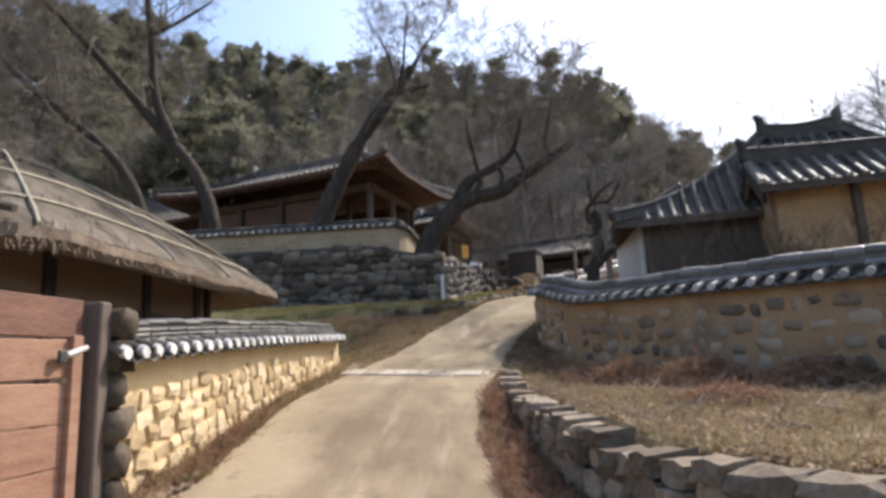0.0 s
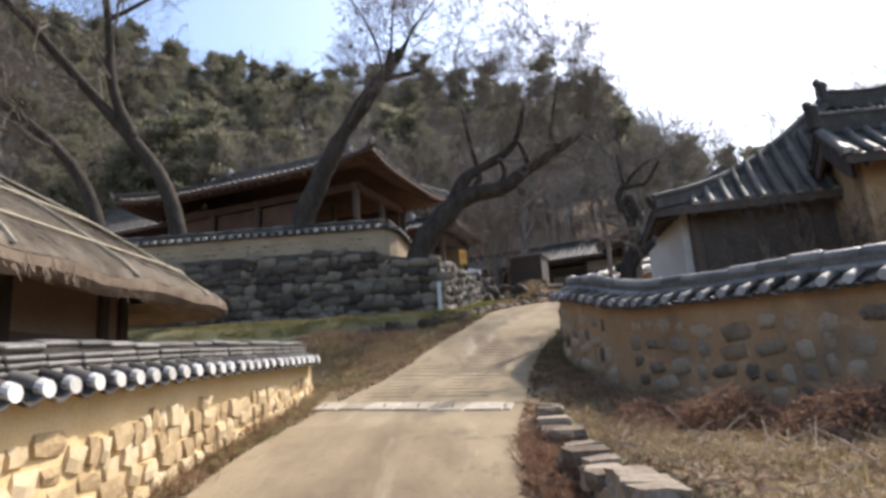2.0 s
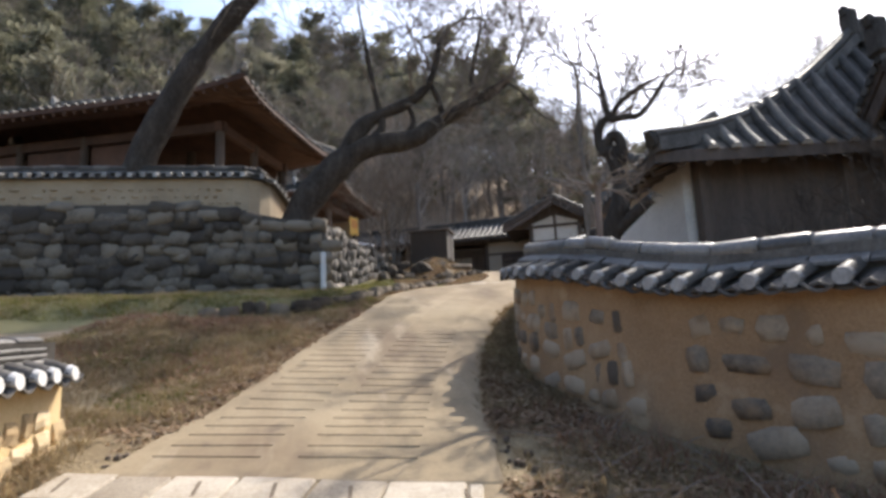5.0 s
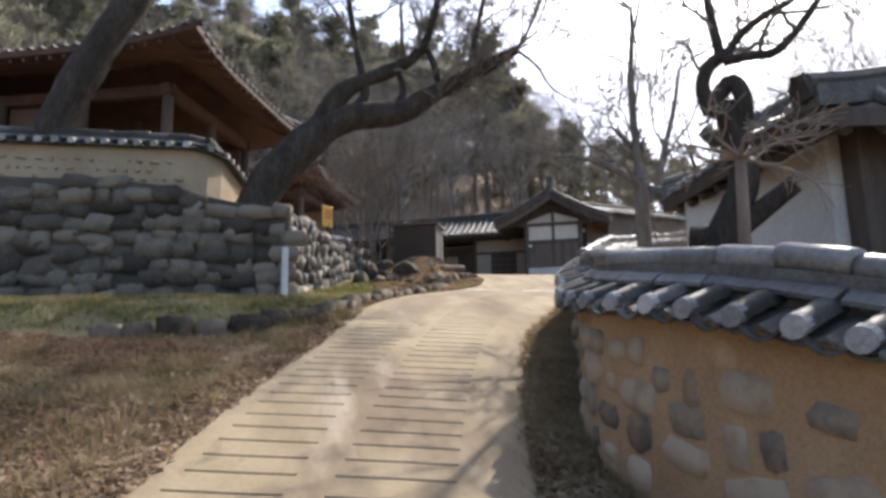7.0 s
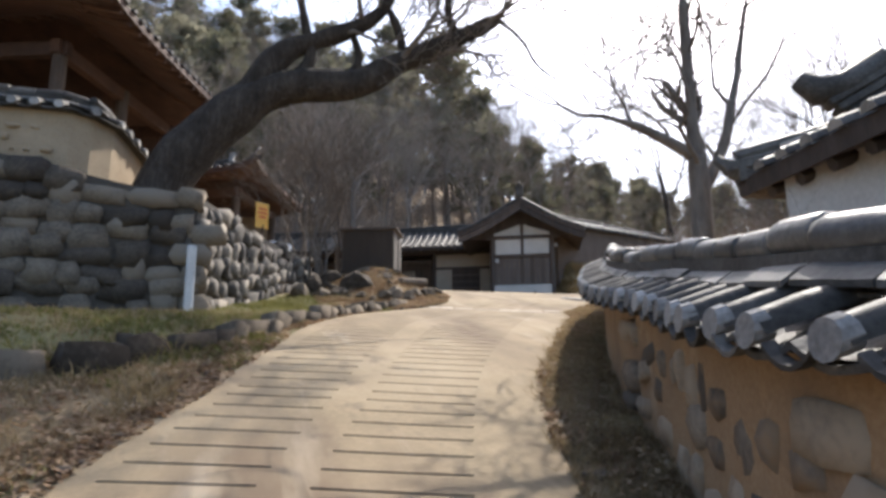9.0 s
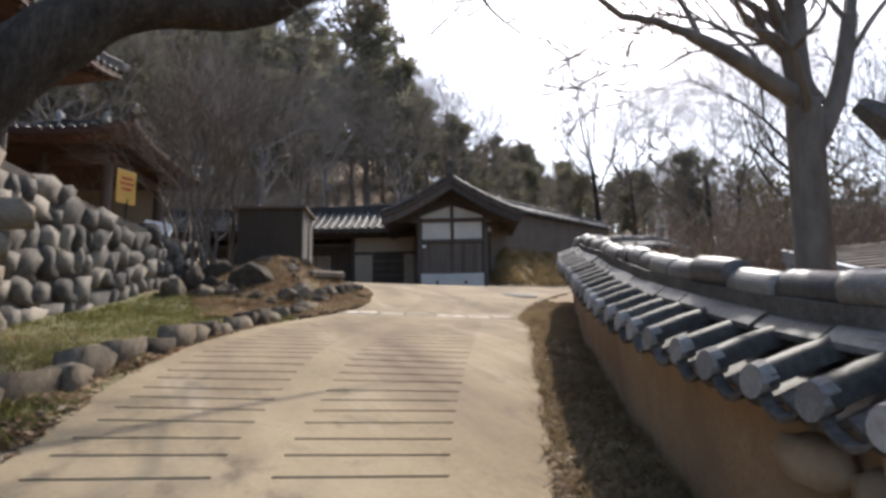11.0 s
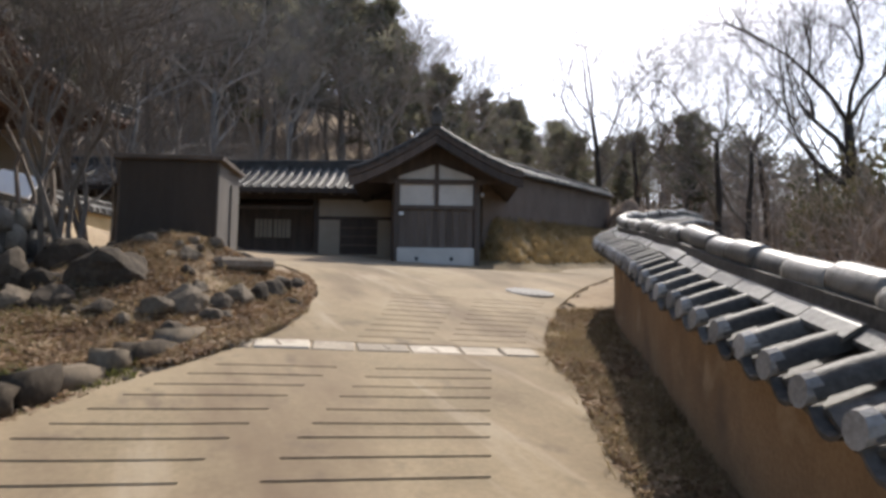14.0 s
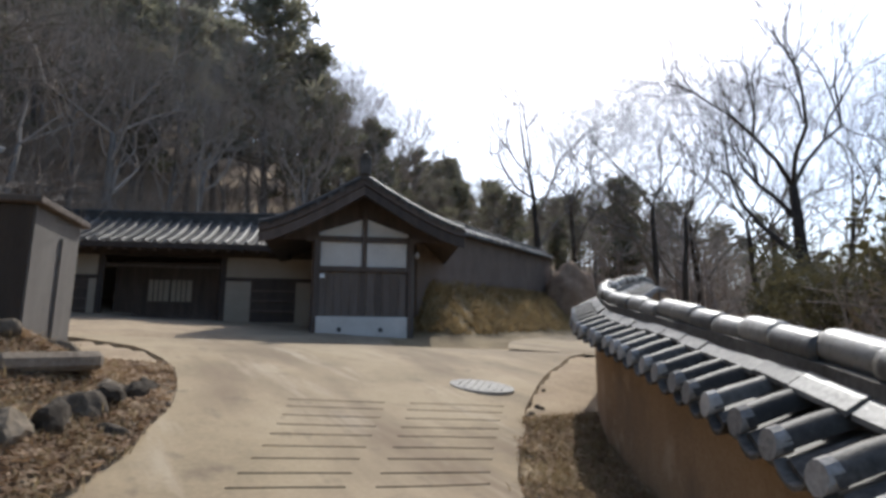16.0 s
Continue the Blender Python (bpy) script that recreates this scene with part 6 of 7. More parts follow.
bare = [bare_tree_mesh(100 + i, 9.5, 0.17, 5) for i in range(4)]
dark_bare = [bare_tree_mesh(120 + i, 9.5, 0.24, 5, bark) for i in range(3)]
high_bare = [bare_tree_mesh(140 + i, 15.5, 0.24, 6, haze_grey_bark) for i in range(3)]


def pine_mesh(seed, height):
    rng = random.Random(seed)
    tg, cg = Geo(), Geo()
    lean = Vector((rng.uniform(-0.08, 0.08), rng.uniform(-0.08, 0.08), 1))
    pts = [Vector((0, 0, -0.5))]
    for i in range(6):
        lean = (lean + Vector((rng.uniform(-0.07, 0.07), rng.uniform(-0.07, 0.07), 0.2))).normalized()
        pts.append(pts[-1] + lean * (height + 0.5) / 6)
    tg.tube(pts, [0.17 * (1 - 0.15 * i) for i in range(7)], 6)
    for b in range(50):
        k = 0.28 + 0.72 * (b / 50) ** 0.85
        q, d = lerp_line(pts, line_length(pts) * min(k, 0.985))
        a = rng.uniform(0, 2 * math.pi)
        reach = height * 0.27 * (1.12 - k) ** 0.6 * rng.uniform(0.55, 1.15)
        tip = q + Vector((math.cos(a) * reach, math.sin(a) * reach, reach * rng.uniform(0.0, 0.45)))
        tg.tube([q, q.lerp(tip, 0.5) + Vector((0, 0, -0.05)), tip], [0.045, 0.03, 0.012], 3, cap=False)
        for c in range(5):
            m = q.lerp(tip, 0.35 + 0.65 * c / 4) + Vector([rng.gauss(0, 0.16) for _ in range(3)])
            size = rng.uniform(0.34, 0.6)
            for _ in range(12):
                u = Vector([rng.gauss(0, 1) for _ in range(3)]).normalized()
                u.z = abs(u.z) * 0.8 + 0.1
                w = u.orthogonal().normalized()
                w.rotate(Matrix.Rotation(rng.uniform(0, 6.28), 3, u))
                o = m + Vector([rng.uniform(-0.3, 0.3), rng.uniform(-0.3, 0.3), rng.uniform(-0.16, 0.16)])
                cg.add([o - w * 0.03, o + w * 0.03, o + u * size + w * 0.05, o + u * size * 0.9 - w * 0.06], [(0, 1, 2, 3)])
    return mesh_of("trunk", tg, haze_grey_bark, smooth=True), mesh_of("crown", cg, pine_needles)


pines = [pine_mesh(200 + i, 9.5 + 0.7 * i) for i in range(5)]
rng = random.Random(77)
spots = []
for _ in range(9000):
    a, dist = radians(rng.uniform(-42, 64)), rng.uniform(38, 125)
    x, y = dist * math.sin(a), 4 + dist * math.cos(a)
    if hill(x, y) < 0.5 or (x > 9 and y < 47 + 0.25 * x) or (x < 5 and y < 45):
        continue
    gap = 2.5 + 0.028 * max(0, dist - 45)
    if any((x - p) ** 2 + (y - q) ** 2 < gap * gap for p, q, _ in spots):
        continue
    spots.append((x, y, dist))
spots.sort(key=lambda q: q[2])
far_woods = Geo()
counted = 0
for x, y, dist in spots:
    s = rng.uniform(0.75, 1.2) * (1.0 if dist < 70 else 1.15) * (1.0 - 0.36 * smooth(0.27, 0.40, x / dist) * smooth(0.68, 0.56, x / dist))
    z = ground_z(x, y, False)
    if counted < 280:
        counted += 1
        if x / dist > 0.64 or rng.random() < (0.35 if x < -2 else 0.85 if dist < 60 else 0.5 if dist < 70 else 0.25):
            plant("bare_tree", "bare deciduous tree with haze-paled bark among pines on the hillside", bare[rng.randrange(4)], (x, y, z), s * 1.05, rng.uniform(0, 6.28), "hillside woods")
        else:
            plant("pine_tree", "dark green pine on the wooded hillside", pines[rng.randrange(5)], (x, y, z), s, rng.uniform(0, 6.28), "hillside woods", ("trunk", "crown"))
    else:
        far_woods.tube([(x, y, z - 0.5), (x, y, z + 9 * s)], [0.2, 0.05], 4, cap=False)
        for _ in range(210):
            k = rng.random() ** 0.7
            a, reach = rng.uniform(0, 6.28), 2.6 * s * (1.1 - k) ** 0.6 * rng.random() ** 0.5
            o = Vector((x + math.cos(a) * reach, y + math.sin(a) * reach, z + (2.6 + 8 * k) * s))
            u = Vector((rng.gauss(0, 1), rng.gauss(0, 1), abs(rng.gauss(0, 0.8)) + 0.2)).normalized()
            w = u.orthogonal().normalized() * 0.28
            u = u * rng.uniform(0.5, 1.0)
            far_woods.add([o - w * 0.5, o + w * 0.5, o + u + w, o + u * 0.9 - w], [(0, 1, 2, 3)])
brush = Geo()
for _ in range(520):
    a, dist = radians(rng.uniform(38, 95)), rng.uniform(62, 130)
    x, y = dist * math.sin(a), 4 + dist * math.cos(a)
    z, high = ground_z(x, y, False), rng.uniform(4.5, 9.0)
    brush.tube([(x, y, z - 0.5), (x, y, z + high * 0.8)], [0.14, 0.04], 4, cap=False)
    for _ in range(110):
        k = rng.random()
        b, reach = rng.uniform(0, 6.28), 3.0 * math.sin(math.pi * (0.12 + 0.8 * k)) * rng.random() ** 0.5
        o = Vector((x + math.cos(b) * reach, y + math.sin(b) * reach, z + high * k))
        u = Vector((math.cos(b) * 0.7 + rng.gauss(0, 0.4), math.sin(b) * 0.7 + rng.gauss(0, 0.4), rng.uniform(0.2, 1.2))).normalized()
        w = u.orthogonal().normalized() * 0.045
        u = u * rng.uniform(0.6, 1.6)
        brush.add([o - w, o + w, o + u + w * 0.4, o + u - w * 0.4], [(0, 1, 2, 3)])
tagged(new("far_thicket", mesh_of("far_thicket", brush, brush_twig)), "grey-brown bare woods beyond the garden", "woods", kind="stuff")
ob = new("far_woods", mesh_of("far_woods", far_woods, pine_needles))
tagged(ob, "dense dark pine woods on the upper hillside", "woods", kind="stuff")

for x, y, h, i in ((13.8, 56.3, 1.45, 2), (16.8, 58.0, 1.1, 3)):
    plant("pine_tree", "tall dark pine rising above the other trees", pines[i], (x, y, ground_z(x, y, False)), h, 1.3 * i, "hillside woods")
for x, y, h, v in ((19.5, 60.0, 1.25, 0), (22.0, 62.0, 1.3, 1), (24.5, 61.0, 1.2, 2), (27.5, 64.0, 1.25, 3), (21.0, 66.0, 1.3, 2), (-14, 50, 1.3, 1), (-8, 52, 1.3, 0)):
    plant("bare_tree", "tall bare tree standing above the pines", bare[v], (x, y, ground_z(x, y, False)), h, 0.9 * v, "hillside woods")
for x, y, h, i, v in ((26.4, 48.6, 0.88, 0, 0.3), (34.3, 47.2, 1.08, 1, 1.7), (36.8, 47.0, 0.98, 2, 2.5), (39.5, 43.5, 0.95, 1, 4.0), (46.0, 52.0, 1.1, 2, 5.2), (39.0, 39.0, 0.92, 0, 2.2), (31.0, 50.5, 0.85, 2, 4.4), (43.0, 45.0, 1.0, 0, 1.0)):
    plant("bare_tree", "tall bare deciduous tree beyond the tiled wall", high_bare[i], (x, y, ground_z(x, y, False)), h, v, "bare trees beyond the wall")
for x, y, s, i, v in ((25.7, 34.4, 1.3, 0, 0.9), (33, 33, 1.2, 2, 3.9), (21.5, 24.5, 0.9, 0, 5.0), (15.5, 24.8, 0.62, 2, 1.2), (29, 27, 1.1, 1, 0.2)):
    plant("bare_tree", "bare spreading deciduous tree beyond the tiled wall", dark_bare[i % 3], (x, y, ground_z(x, y, False)), s, v, "bare trees beyond the wall")


for _ in range(46):
    a, dist = radians(rng.uniform(50, 88)), rng.uniform(36, 85)
    x, y = dist * math.sin(a), 4 + dist * math.cos(a)
    plant("bare_tree", "bare deciduous tree with haze-paled bark beyond the garden", bare[rng.randrange(4)], (x, y, ground_z(x, y, False)), rng.uniform(0.6, 1.0), rng.uniform(0, 6.28), "trees beyond the garden")

# shrubs with many bare stems
def shrub_mesh(seed, height, stems, material, spread=0.8, depth=4):
    rng = random.Random(seed)
    g = (Geo(), Geo())
    for _ in range(stems):
        a = rng.uniform(0, 6.28)
        branch_out(g, (math.cos(a) * 0.12, math.sin(a) * 0.12, -0.05), (math.cos(a) * spread * rng.uniform(0.2, 1), math.sin(a) * spread * rng.uniform(0.2, 1), 1), height * 0.42 * rng.uniform(0.7, 1.1), 0.022 * height / 2, depth, rng, bend=0.28, gravity=0.1, sides=4, min_r=0.003, spread=0.6)
    return mesh_of("stem", g[0], material), mesh_of("twig", g[1], material)


thickets = [shrub_mesh(300 + i, 2.6, 8 if i < 2 else 5, pale_twig if i == 2 else brush_twig, depth=3) for i in range(3)]
rockery_shrub = shrub_mesh(331, 2.6, 5, haze_grey_bark, 0.45, 4)
tangle = shrub_mesh(320, 2.4, 6, bark, 1.5, 4)
rng = random.Random(5)


def shrub(me, x, y, s, label, group, dz=0.0):
    t = thing("shrub", label, "shrub", (x, y, ground_z(x, y, False) + dz), group)
    m = Matrix.LocRotScale((0, 0, 0), Euler((0, 0, rng.uniform(0, 6.28))), (s, s, s * rng.uniform(0.85, 1.1)))
    for nm, mesh in zip(("stem", "twig"), me):
        ob = new(nm, mesh)
        ob.parent = t
        ob.matrix_basis = m
        tagged(ob, "", "", "", "stuff")


for i in range(110):
    k = rng.random()
    x = 9.5 + 14 * k + rng.uniform(-1, 1)
    y = 24.5 + 9.0 * k + rng.uniform(-5.5, 0.5)
    shrub(thickets[i % 3], x, y, rng.uniform(0.75, 1.25), "tangled bare thicket behind the tiled wall", "thicket")
for i in range(90):
    a, dist = radians(rng.uniform(46, 92)), rng.uniform(30, 60)
    x, y = dist * math.sin(a), 4 + dist * math.cos(a)
    if y < 41:
        shrub(thickets[i % 2], x, y, rng.uniform(1.2, 2.2), "brown bare scrub beyond the garden", "scrub beyond the garden")
def leafy_mesh(seed):
    rng = random.Random(seed)
    sg_, lg = Geo(), Geo()
    for _ in range(9):
        a, r = rng.uniform(0, 6.28), rng.uniform(0.1, 0.7)
        top = Vector((math.cos(a) * r * 1.3, math.sin(a) * r * 1.3, rng.uniform(1.5, 2.6)))
        sg_.tube([(math.cos(a) * 0.1, math.sin(a) * 0.1, -0.1), top * 0.5 + Vector((0, 0, 0.2)), top], [0.02, 0.014, 0.005], 4)
        for _ in range(260):
            o = top * rng.uniform(0.3, 1.05) + Vector([rng.gauss(0, 0.2) for _ in range(3)])
            u = Vector([rng.gauss(0, 1) for _ in range(3)]).normalized() * rng.uniform(0.06, 0.13)
            w = u.orthogonal() * 0.3
            lg.add([o, o + u * 0.5 + w, o + u, o + u * 0.5 - w], [(0, 1, 2, 3)])
    return mesh_of("stem", sg_, bark), mesh_of("leaves", lg, brush_leaf)


leafy = [leafy_mesh(350 + i) for i in range(2)]
for i in range(22):
    k = i / 21
    x, y = 13.5 + 13 * k + rng.uniform(-0.8, 0.8), 27.5 + 9.0 * k + rng.uniform(-3.0, 0.6)
    shrub(leafy[i % 2], x, y, rng.uniform(0.8, 1.25), "dark olive evergreen scrub behind the tiled wall", "evergreen scrub")
for x, y, s in ((2.3, 31.9, 1.75), (2.75, 32.6, 1.6), (1.9, 33.0, 1.4)):
    shrub(rockery_shrub, x, y, s, "tall bare multi-stemmed shrub on the rockery", "rockery shrubs")
for x, y, s in ((4.6, 15.2, 0.62), (5.3, 14.2, 0.62), (6.0, 13.2, 0.62), (6.6, 12.6, 0.62), (4.0, 19.6, 0.5), (7.6, 25.0, 0.7), (7.0, 23.6, 0.6)):
    shrub(thickets[2], x, y, s, "straggly bare shrub behind the clay wall", "garden shrubs", 0.5)
for x, y, s in ((5.3, 15.6, 0.75), (5.8, 15.0, 0.8), (6.3, 14.6, 0.8), (5.9, 14.0, 0.7), (6.9, 13.6, 0.8), (6.5, 13.5, 0.7)):
    shrub(tangle, x, y, s, "dark tangled bush in front of the tiled house", "garden bushes", 0.7)
for i in range(44):
    x, y = rng.uniform(-16, 26), rng.uniform(48.5, 60)
    shrub(thickets[i % 2], x, y, rng.uniform(1.2, 2.0), "brown bare scrub under the hillside trees", "hillside scrub")
for x, y, s in ((-2.0, 41.5, 1.6), (2.0, 46.5, 1.6), (6.0, 47.5, 1.5), (9, 48.5, 1.6), (-7, 36.8, 1.2), (4.0, 48.0, 1.7)):
    shrub(thickets[1], x, y, s, "brown bare scrub at the foot of the hill", "scrub")


# ---------------------------------------------------------------- stones, kerb, rockery
fw = thing("field_wall", "low dry-stone wall of pale boulders holding a field", "stone wall", (1.4, 9, 0.6), kind="structure")
rng = random.Random(31)
field_stones = [stone_mesh("stone", 80 + i, mat("field_stone", [(0.10, 0.074, 0.052), (0.19, 0.148, 0.107), (0.31, 0.25, 0.185)], 2.5, 24, 0.92, 0.6, vary=0.4, gloss=0.2) if i == 0 else bpy.data.materials["field_stone"], 0.68, 0.16, False) for i in range(6)]
fl = [Vector(p) for p in FIELD_WALL]
s, total = 0.0, line_length(fl)
while s < total - 0.4:
    w = rng.uniform(0.15, 0.36)
    p, d = lerp_line(fl, s + w / 2)
    out = Vector((d.y, -d.x, 0))
    lo, hi = lane(p.y) - 0.05, max(lane(p.y) + 0.16, 1.04 + 0.03 * (p.y - 9.6))
    z = lo
    while z < hi - 0.05:
        h = min(rng.uniform(0.09, 0.22), hi - z + 0.05)
        m = frame_at(Vector((p.x, p.y, z + h / 2)) + out * rng.uniform(-0.02, 0.06), Vector((d.x, d.y, rng.uniform(-0.12, 0.12))), out, Vector((0, 0, 1)), (w * rng.uniform(0.95, 1.1), rng.uniform(0.28, 0.4), h * 1.06))
        piece("stone", field_stones[rng.randrange(6)], fw, m)
        z += h
    s += w * 0.93

kb = thing("stone_kerb", "row of rough grey kerb stones edging the lawn", "kerb", (0.4, 23.5, 3.3), kind="structure")
KERB = rounded([(-2.2, 21.6), (-1.3, 21.7), (-0.6, 21.85), (-0.05, 22.2), (0.35, 22.7), (0.8, 23.6), (1.25, 24.4), (1.75, 25.3), (2.25, 26.2), (3.0, 27.5), (3.7, 28.4)], 1)
s, total = 0.0, line_length(KERB)
while s < total - 0.3:
    w = rng.uniform(0.2, 0.52)
    p, d = lerp_line(KERB, s + w / 2)
    high = rng.uniform(0.26, 0.42) if p.y < 24.6 else rng.uniform(0.2, 0.32)
    tip = rng.uniform(-0.12, 0.22)
    m = frame_at((p.x + rng.uniform(-0.05, 0.05), p.y, lane(p.y) + 0.06 + rng.uniform(-0.04, 0.03)), Vector((d.x, d.y, tip)), Vector((d.y, -d.x, 0)), Vector((0, 0, 1)), (w, rng.uniform(0.20, 0.28), high))
    piece("kerb_stone", kerb_meshes[rng.randrange(4)], kb, m)
    s += w * 0.97

ROCKS = [(3.0, 29.7, 0.95, 0.7, 0.66), (2.5, 29.25, 0.52, 0.4, 0.42), (2.2, 29.4, 0.45, 0.4, 0.4), (3.6, 29.0, 0.62, 0.42, 0.42), (3.35, 28.8, 0.4, 0.3, 0.3), (4.2, 29.35, 0.5, 0.34, 0.36), (4.45, 29.65, 0.42, 0.32, 0.34), (4.62, 29.9, 0.4, 0.3, 0.34), (4.85, 30.15, 0.36, 0.28, 0.3), (5.02, 30.45, 0.34, 0.26, 0.28), (5.2, 30.9, 0.3, 0.26, 0.22), (3.95, 29.1, 0.36, 0.3, 0.26), (2.0, 30.2, 0.8, 0.6, 0.8), (1.75, 29.7, 0.55, 0.45, 0.5), (2.5, 30.7, 0.7, 0.5, 0.6), (3.5, 28.35, 0.45, 0.3, 0.26), (3.9, 28.75, 0.34, 0.26, 0.22), (2.35, 29.9, 0.5, 0.4, 0.5), (3.75, 30.3, 0.4, 0.3, 0.26), (2.9, 28.9, 0.34, 0.28, 0.24)]
for _ in range(46):
    a, d = rng.uniform(0, 6.28), rng.random() ** 0.6
    x, y, c = 3.5 + 1.7 * d * math.cos(a), 30.2 + 1.7 * d * math.sin(a), rng.uniform(0.08, 0.24)
    if x < lane_span(y)[0] - 0.2 and x > 1.45 + 0.38 * (y - 30.4) + 0.35 and y < 31.4:
        ROCKS.append((x, y, c * rng.uniform(1, 1.8), c * rng.uniform(0.8, 1.2), c))
for i, (x, y, a, b, c) in enumerate(ROCKS):
    ob = new("garden_rock", rock_meshes[i % 8])
    ob.matrix_world = Matrix.LocRotScale((x, y, ground_z(x, y) + c * 0.02), Euler((rng.uniform(-0.35, 0.35), rng.uniform(-0.35, 0.35), rng.uniform(0, 3))), (a, b, c))
    tagged(ob, "rough dark boulder set in the rockery beside the lane" if c > 0.25 else "small broken stone half buried in the rockery", "rock", "rockery boulders" if c > 0.25 else "rockery stones")
k = Geo()
k.box((4.40, 30.45, ground_z(4.4, 30.45) + 0.08), (0.80, 0.26, 0.16), (0.93, 0.36, 0.03), (-0.36, 0.93, 0), bevel=0.045)
slab = new("stone_slab", mesh_of("stone_slab", k, field_stones[0].materials[0]))
tagged(slab, "long flat stone slab lying on the rockery", "stone slab")

# shed with a grey door side near the rockery
sh = thing("shed", "narrow box shed with brown side and grey front", "shed", (3.9, 32.2, 5.0))
SA, SB, SC = Vector((4.16, 31.48)), Vector((4.57, 32.46)), Vector((2.95, 31.98))
SD = SB + SC - SA
zg = 4.85
panel(sh, "front_panel", SA, SB, zg, 6.42, 0.04, shed_grey, "grey front")
# side panel has a darker, browner colour than the front
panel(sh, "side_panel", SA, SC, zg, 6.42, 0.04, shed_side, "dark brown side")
panel(sh, "back_panel", SC, SD, zg, 6.42, 0.04, dark_wood)
panel(sh, "far_panel", SB, SD, zg, 6.42, 0.04, dark_wood)
k = Geo()
c = (SA + SD) / 2
k.box((c.x, c.y, 6.46), (1.5, 1.25, 0.07), (-0.924, 0.382, 0), (0.386, 0.922, 0), bevel=0.01)
part("lid", k, board_grey, sh, "flat dark lid")
panel(sh, "door", SA.lerp(SB, 0.55) + Vector((0.03, -0.012)), SA.lerp(SB, 0.93) + Vector((0.03, -0.012)), 5.0, 6.2, 0.03, shed_grey, "narrow grey door")

# white post, yellow sign, manhole and small things
k = Geo()
k.box((-0.12, 25.98, 4.22), (0.13, 0.13, 1.05), (0.99, 0.05, 0), (-0.05, 0.99, 0.05), bevel=0.02)
tagged(new("marker_post", mesh_of("marker_post", k, post_white)), "weathered white marker post against the stone wall", "post")
sg = thing("sign", "small upright yellow notice board with red marks", "sign", (0.95, 31.2, 5.75))
k = Geo()
k.box((0.88, 31.2, 6.52), (0.40, 0.03, 0.62), (0.75, 0.66, 0), (-0.66, 0.75, 0), bevel=0.008)
part("board", k, sign_yellow, sg)
for z, w in ((6.68, 0.24), (6.58, 0.28), (6.48, 0.2)):
    k = Geo()
    k.box((0.893, 31.182, z), (w, 0.012, 0.035), (0.75, 0.66, 0), (-0.66, 0.75, 0))
    part("mark", k, print_red, sg)
k = Geo()
k.tube([(0.9, 31.22, 5.6), (0.9, 31.22, 6.3)], [0.025, 0.025], 6)
part("stake", k, dark_wood, sg)
mh = thing("manhole_cover", "round pale iron manhole cover set in the concrete", "manhole cover", (9.05, 30.78, lane(30.78) + 0.03))
k = Geo()
nrm = Vector((0, -0.17, 1)).normalized()
ax = nrm.orthogonal().normalized()
ay = nrm.cross(ax)
c = Vector((8.95, 30.7, lane(30.7) + 0.045))
ring = [c + (ax * math.cos(i * math.pi / 16) + ay * math.sin(i * math.pi / 16)) * 0.40 for i in range(32)]
inner = [c + nrm * 0.008 + (ax * math.cos(i * math.pi / 16) + ay * math.sin(i * math.pi / 16)) * 0.36 for i in range(32)]
low = [p - nrm * 0.06 for p in ring]
k.add(ring + inner + low, [(i, (i + 1) % 32, 32 + (i + 1) % 32, 32 + i) for i in range(32)] + [tuple(range(32, 64))] + [(64 + i, 64 + (i + 1) % 32, (i + 1) % 32, i) for i in range(32)])
part("cover", k, metal_cover, mh)
for i in range(-3, 4):
    k = Geo()
    half = math.sqrt(0.34 ** 2 - (0.09 * i) ** 2)
    k.box(c + nrm * 0.012 + ay * 0.09 * i, (half * 2, 0.02, 0.01), ax, ay, nrm)
    part("rib", k, metal_cover, mh)
k = Geo()
k.box((4.15, 11.0, 1.07), (0.22, 0.14, 0.05), (0.9, 0.4, 0), (-0.4, 0.9, 0), bevel=0.02)
tagged(new("red_wrapper", mesh_of("red_wrapper", k, print_red)), "crumpled red wrapper lying in the dry field", "litter")

# tilted board on posts in the court
nb = thing("notice_board", "tilted white board on two short posts in the court", "notice board", (1.4, 34.2, 5.9))
k = Geo()
k.box((1.4, 34.2, 6.30), (0.72, 0.03, 0.50), (0.86, -0.45, -0.22), (-0.42, -0.70, 0.58), (0.29, 0.55, 0.78), bevel=0.006)
part("board", k, paper_white, nb, "white printed panel")
for sx in (-0.2, 0.2):
    k = Geo()
    k.tube([(1.4 + sx, 34.25 - sx * 0.5, 5.4), (1.4 + sx, 34.25 - sx * 0.5, 6.26)], [0.025, 0.025], 6)
    part("post", k, iron_black, nb)

# low shelter roof behind the tiled wall
gs = thing("garden_shelter", "low shelter with a blue-grey steel beam and slatted roof", "shelter", (9.6, 23.2, 3.2))
steel = mat("painted_steel", [(0.20, 0.225, 0.26), (0.30, 0.33, 0.37)], 3, 30, 0.5, 0.1)
B0, B1 = Vector((9.18, 24.39, 4.70)), Vector((8.1, 22.8, 4.22))
bd = (B1 - B0).normalized()
bs = Vector((bd.y, -bd.x, 0)).normalized() * -1
k = Geo()
k.box((B0 + B1) / 2, ((B1 - B0).length, 0.10, 0.16), bd, bs, bd.cross(bs), bevel=0.008)
part("beam", k, steel, gs, "blue-grey steel beam")
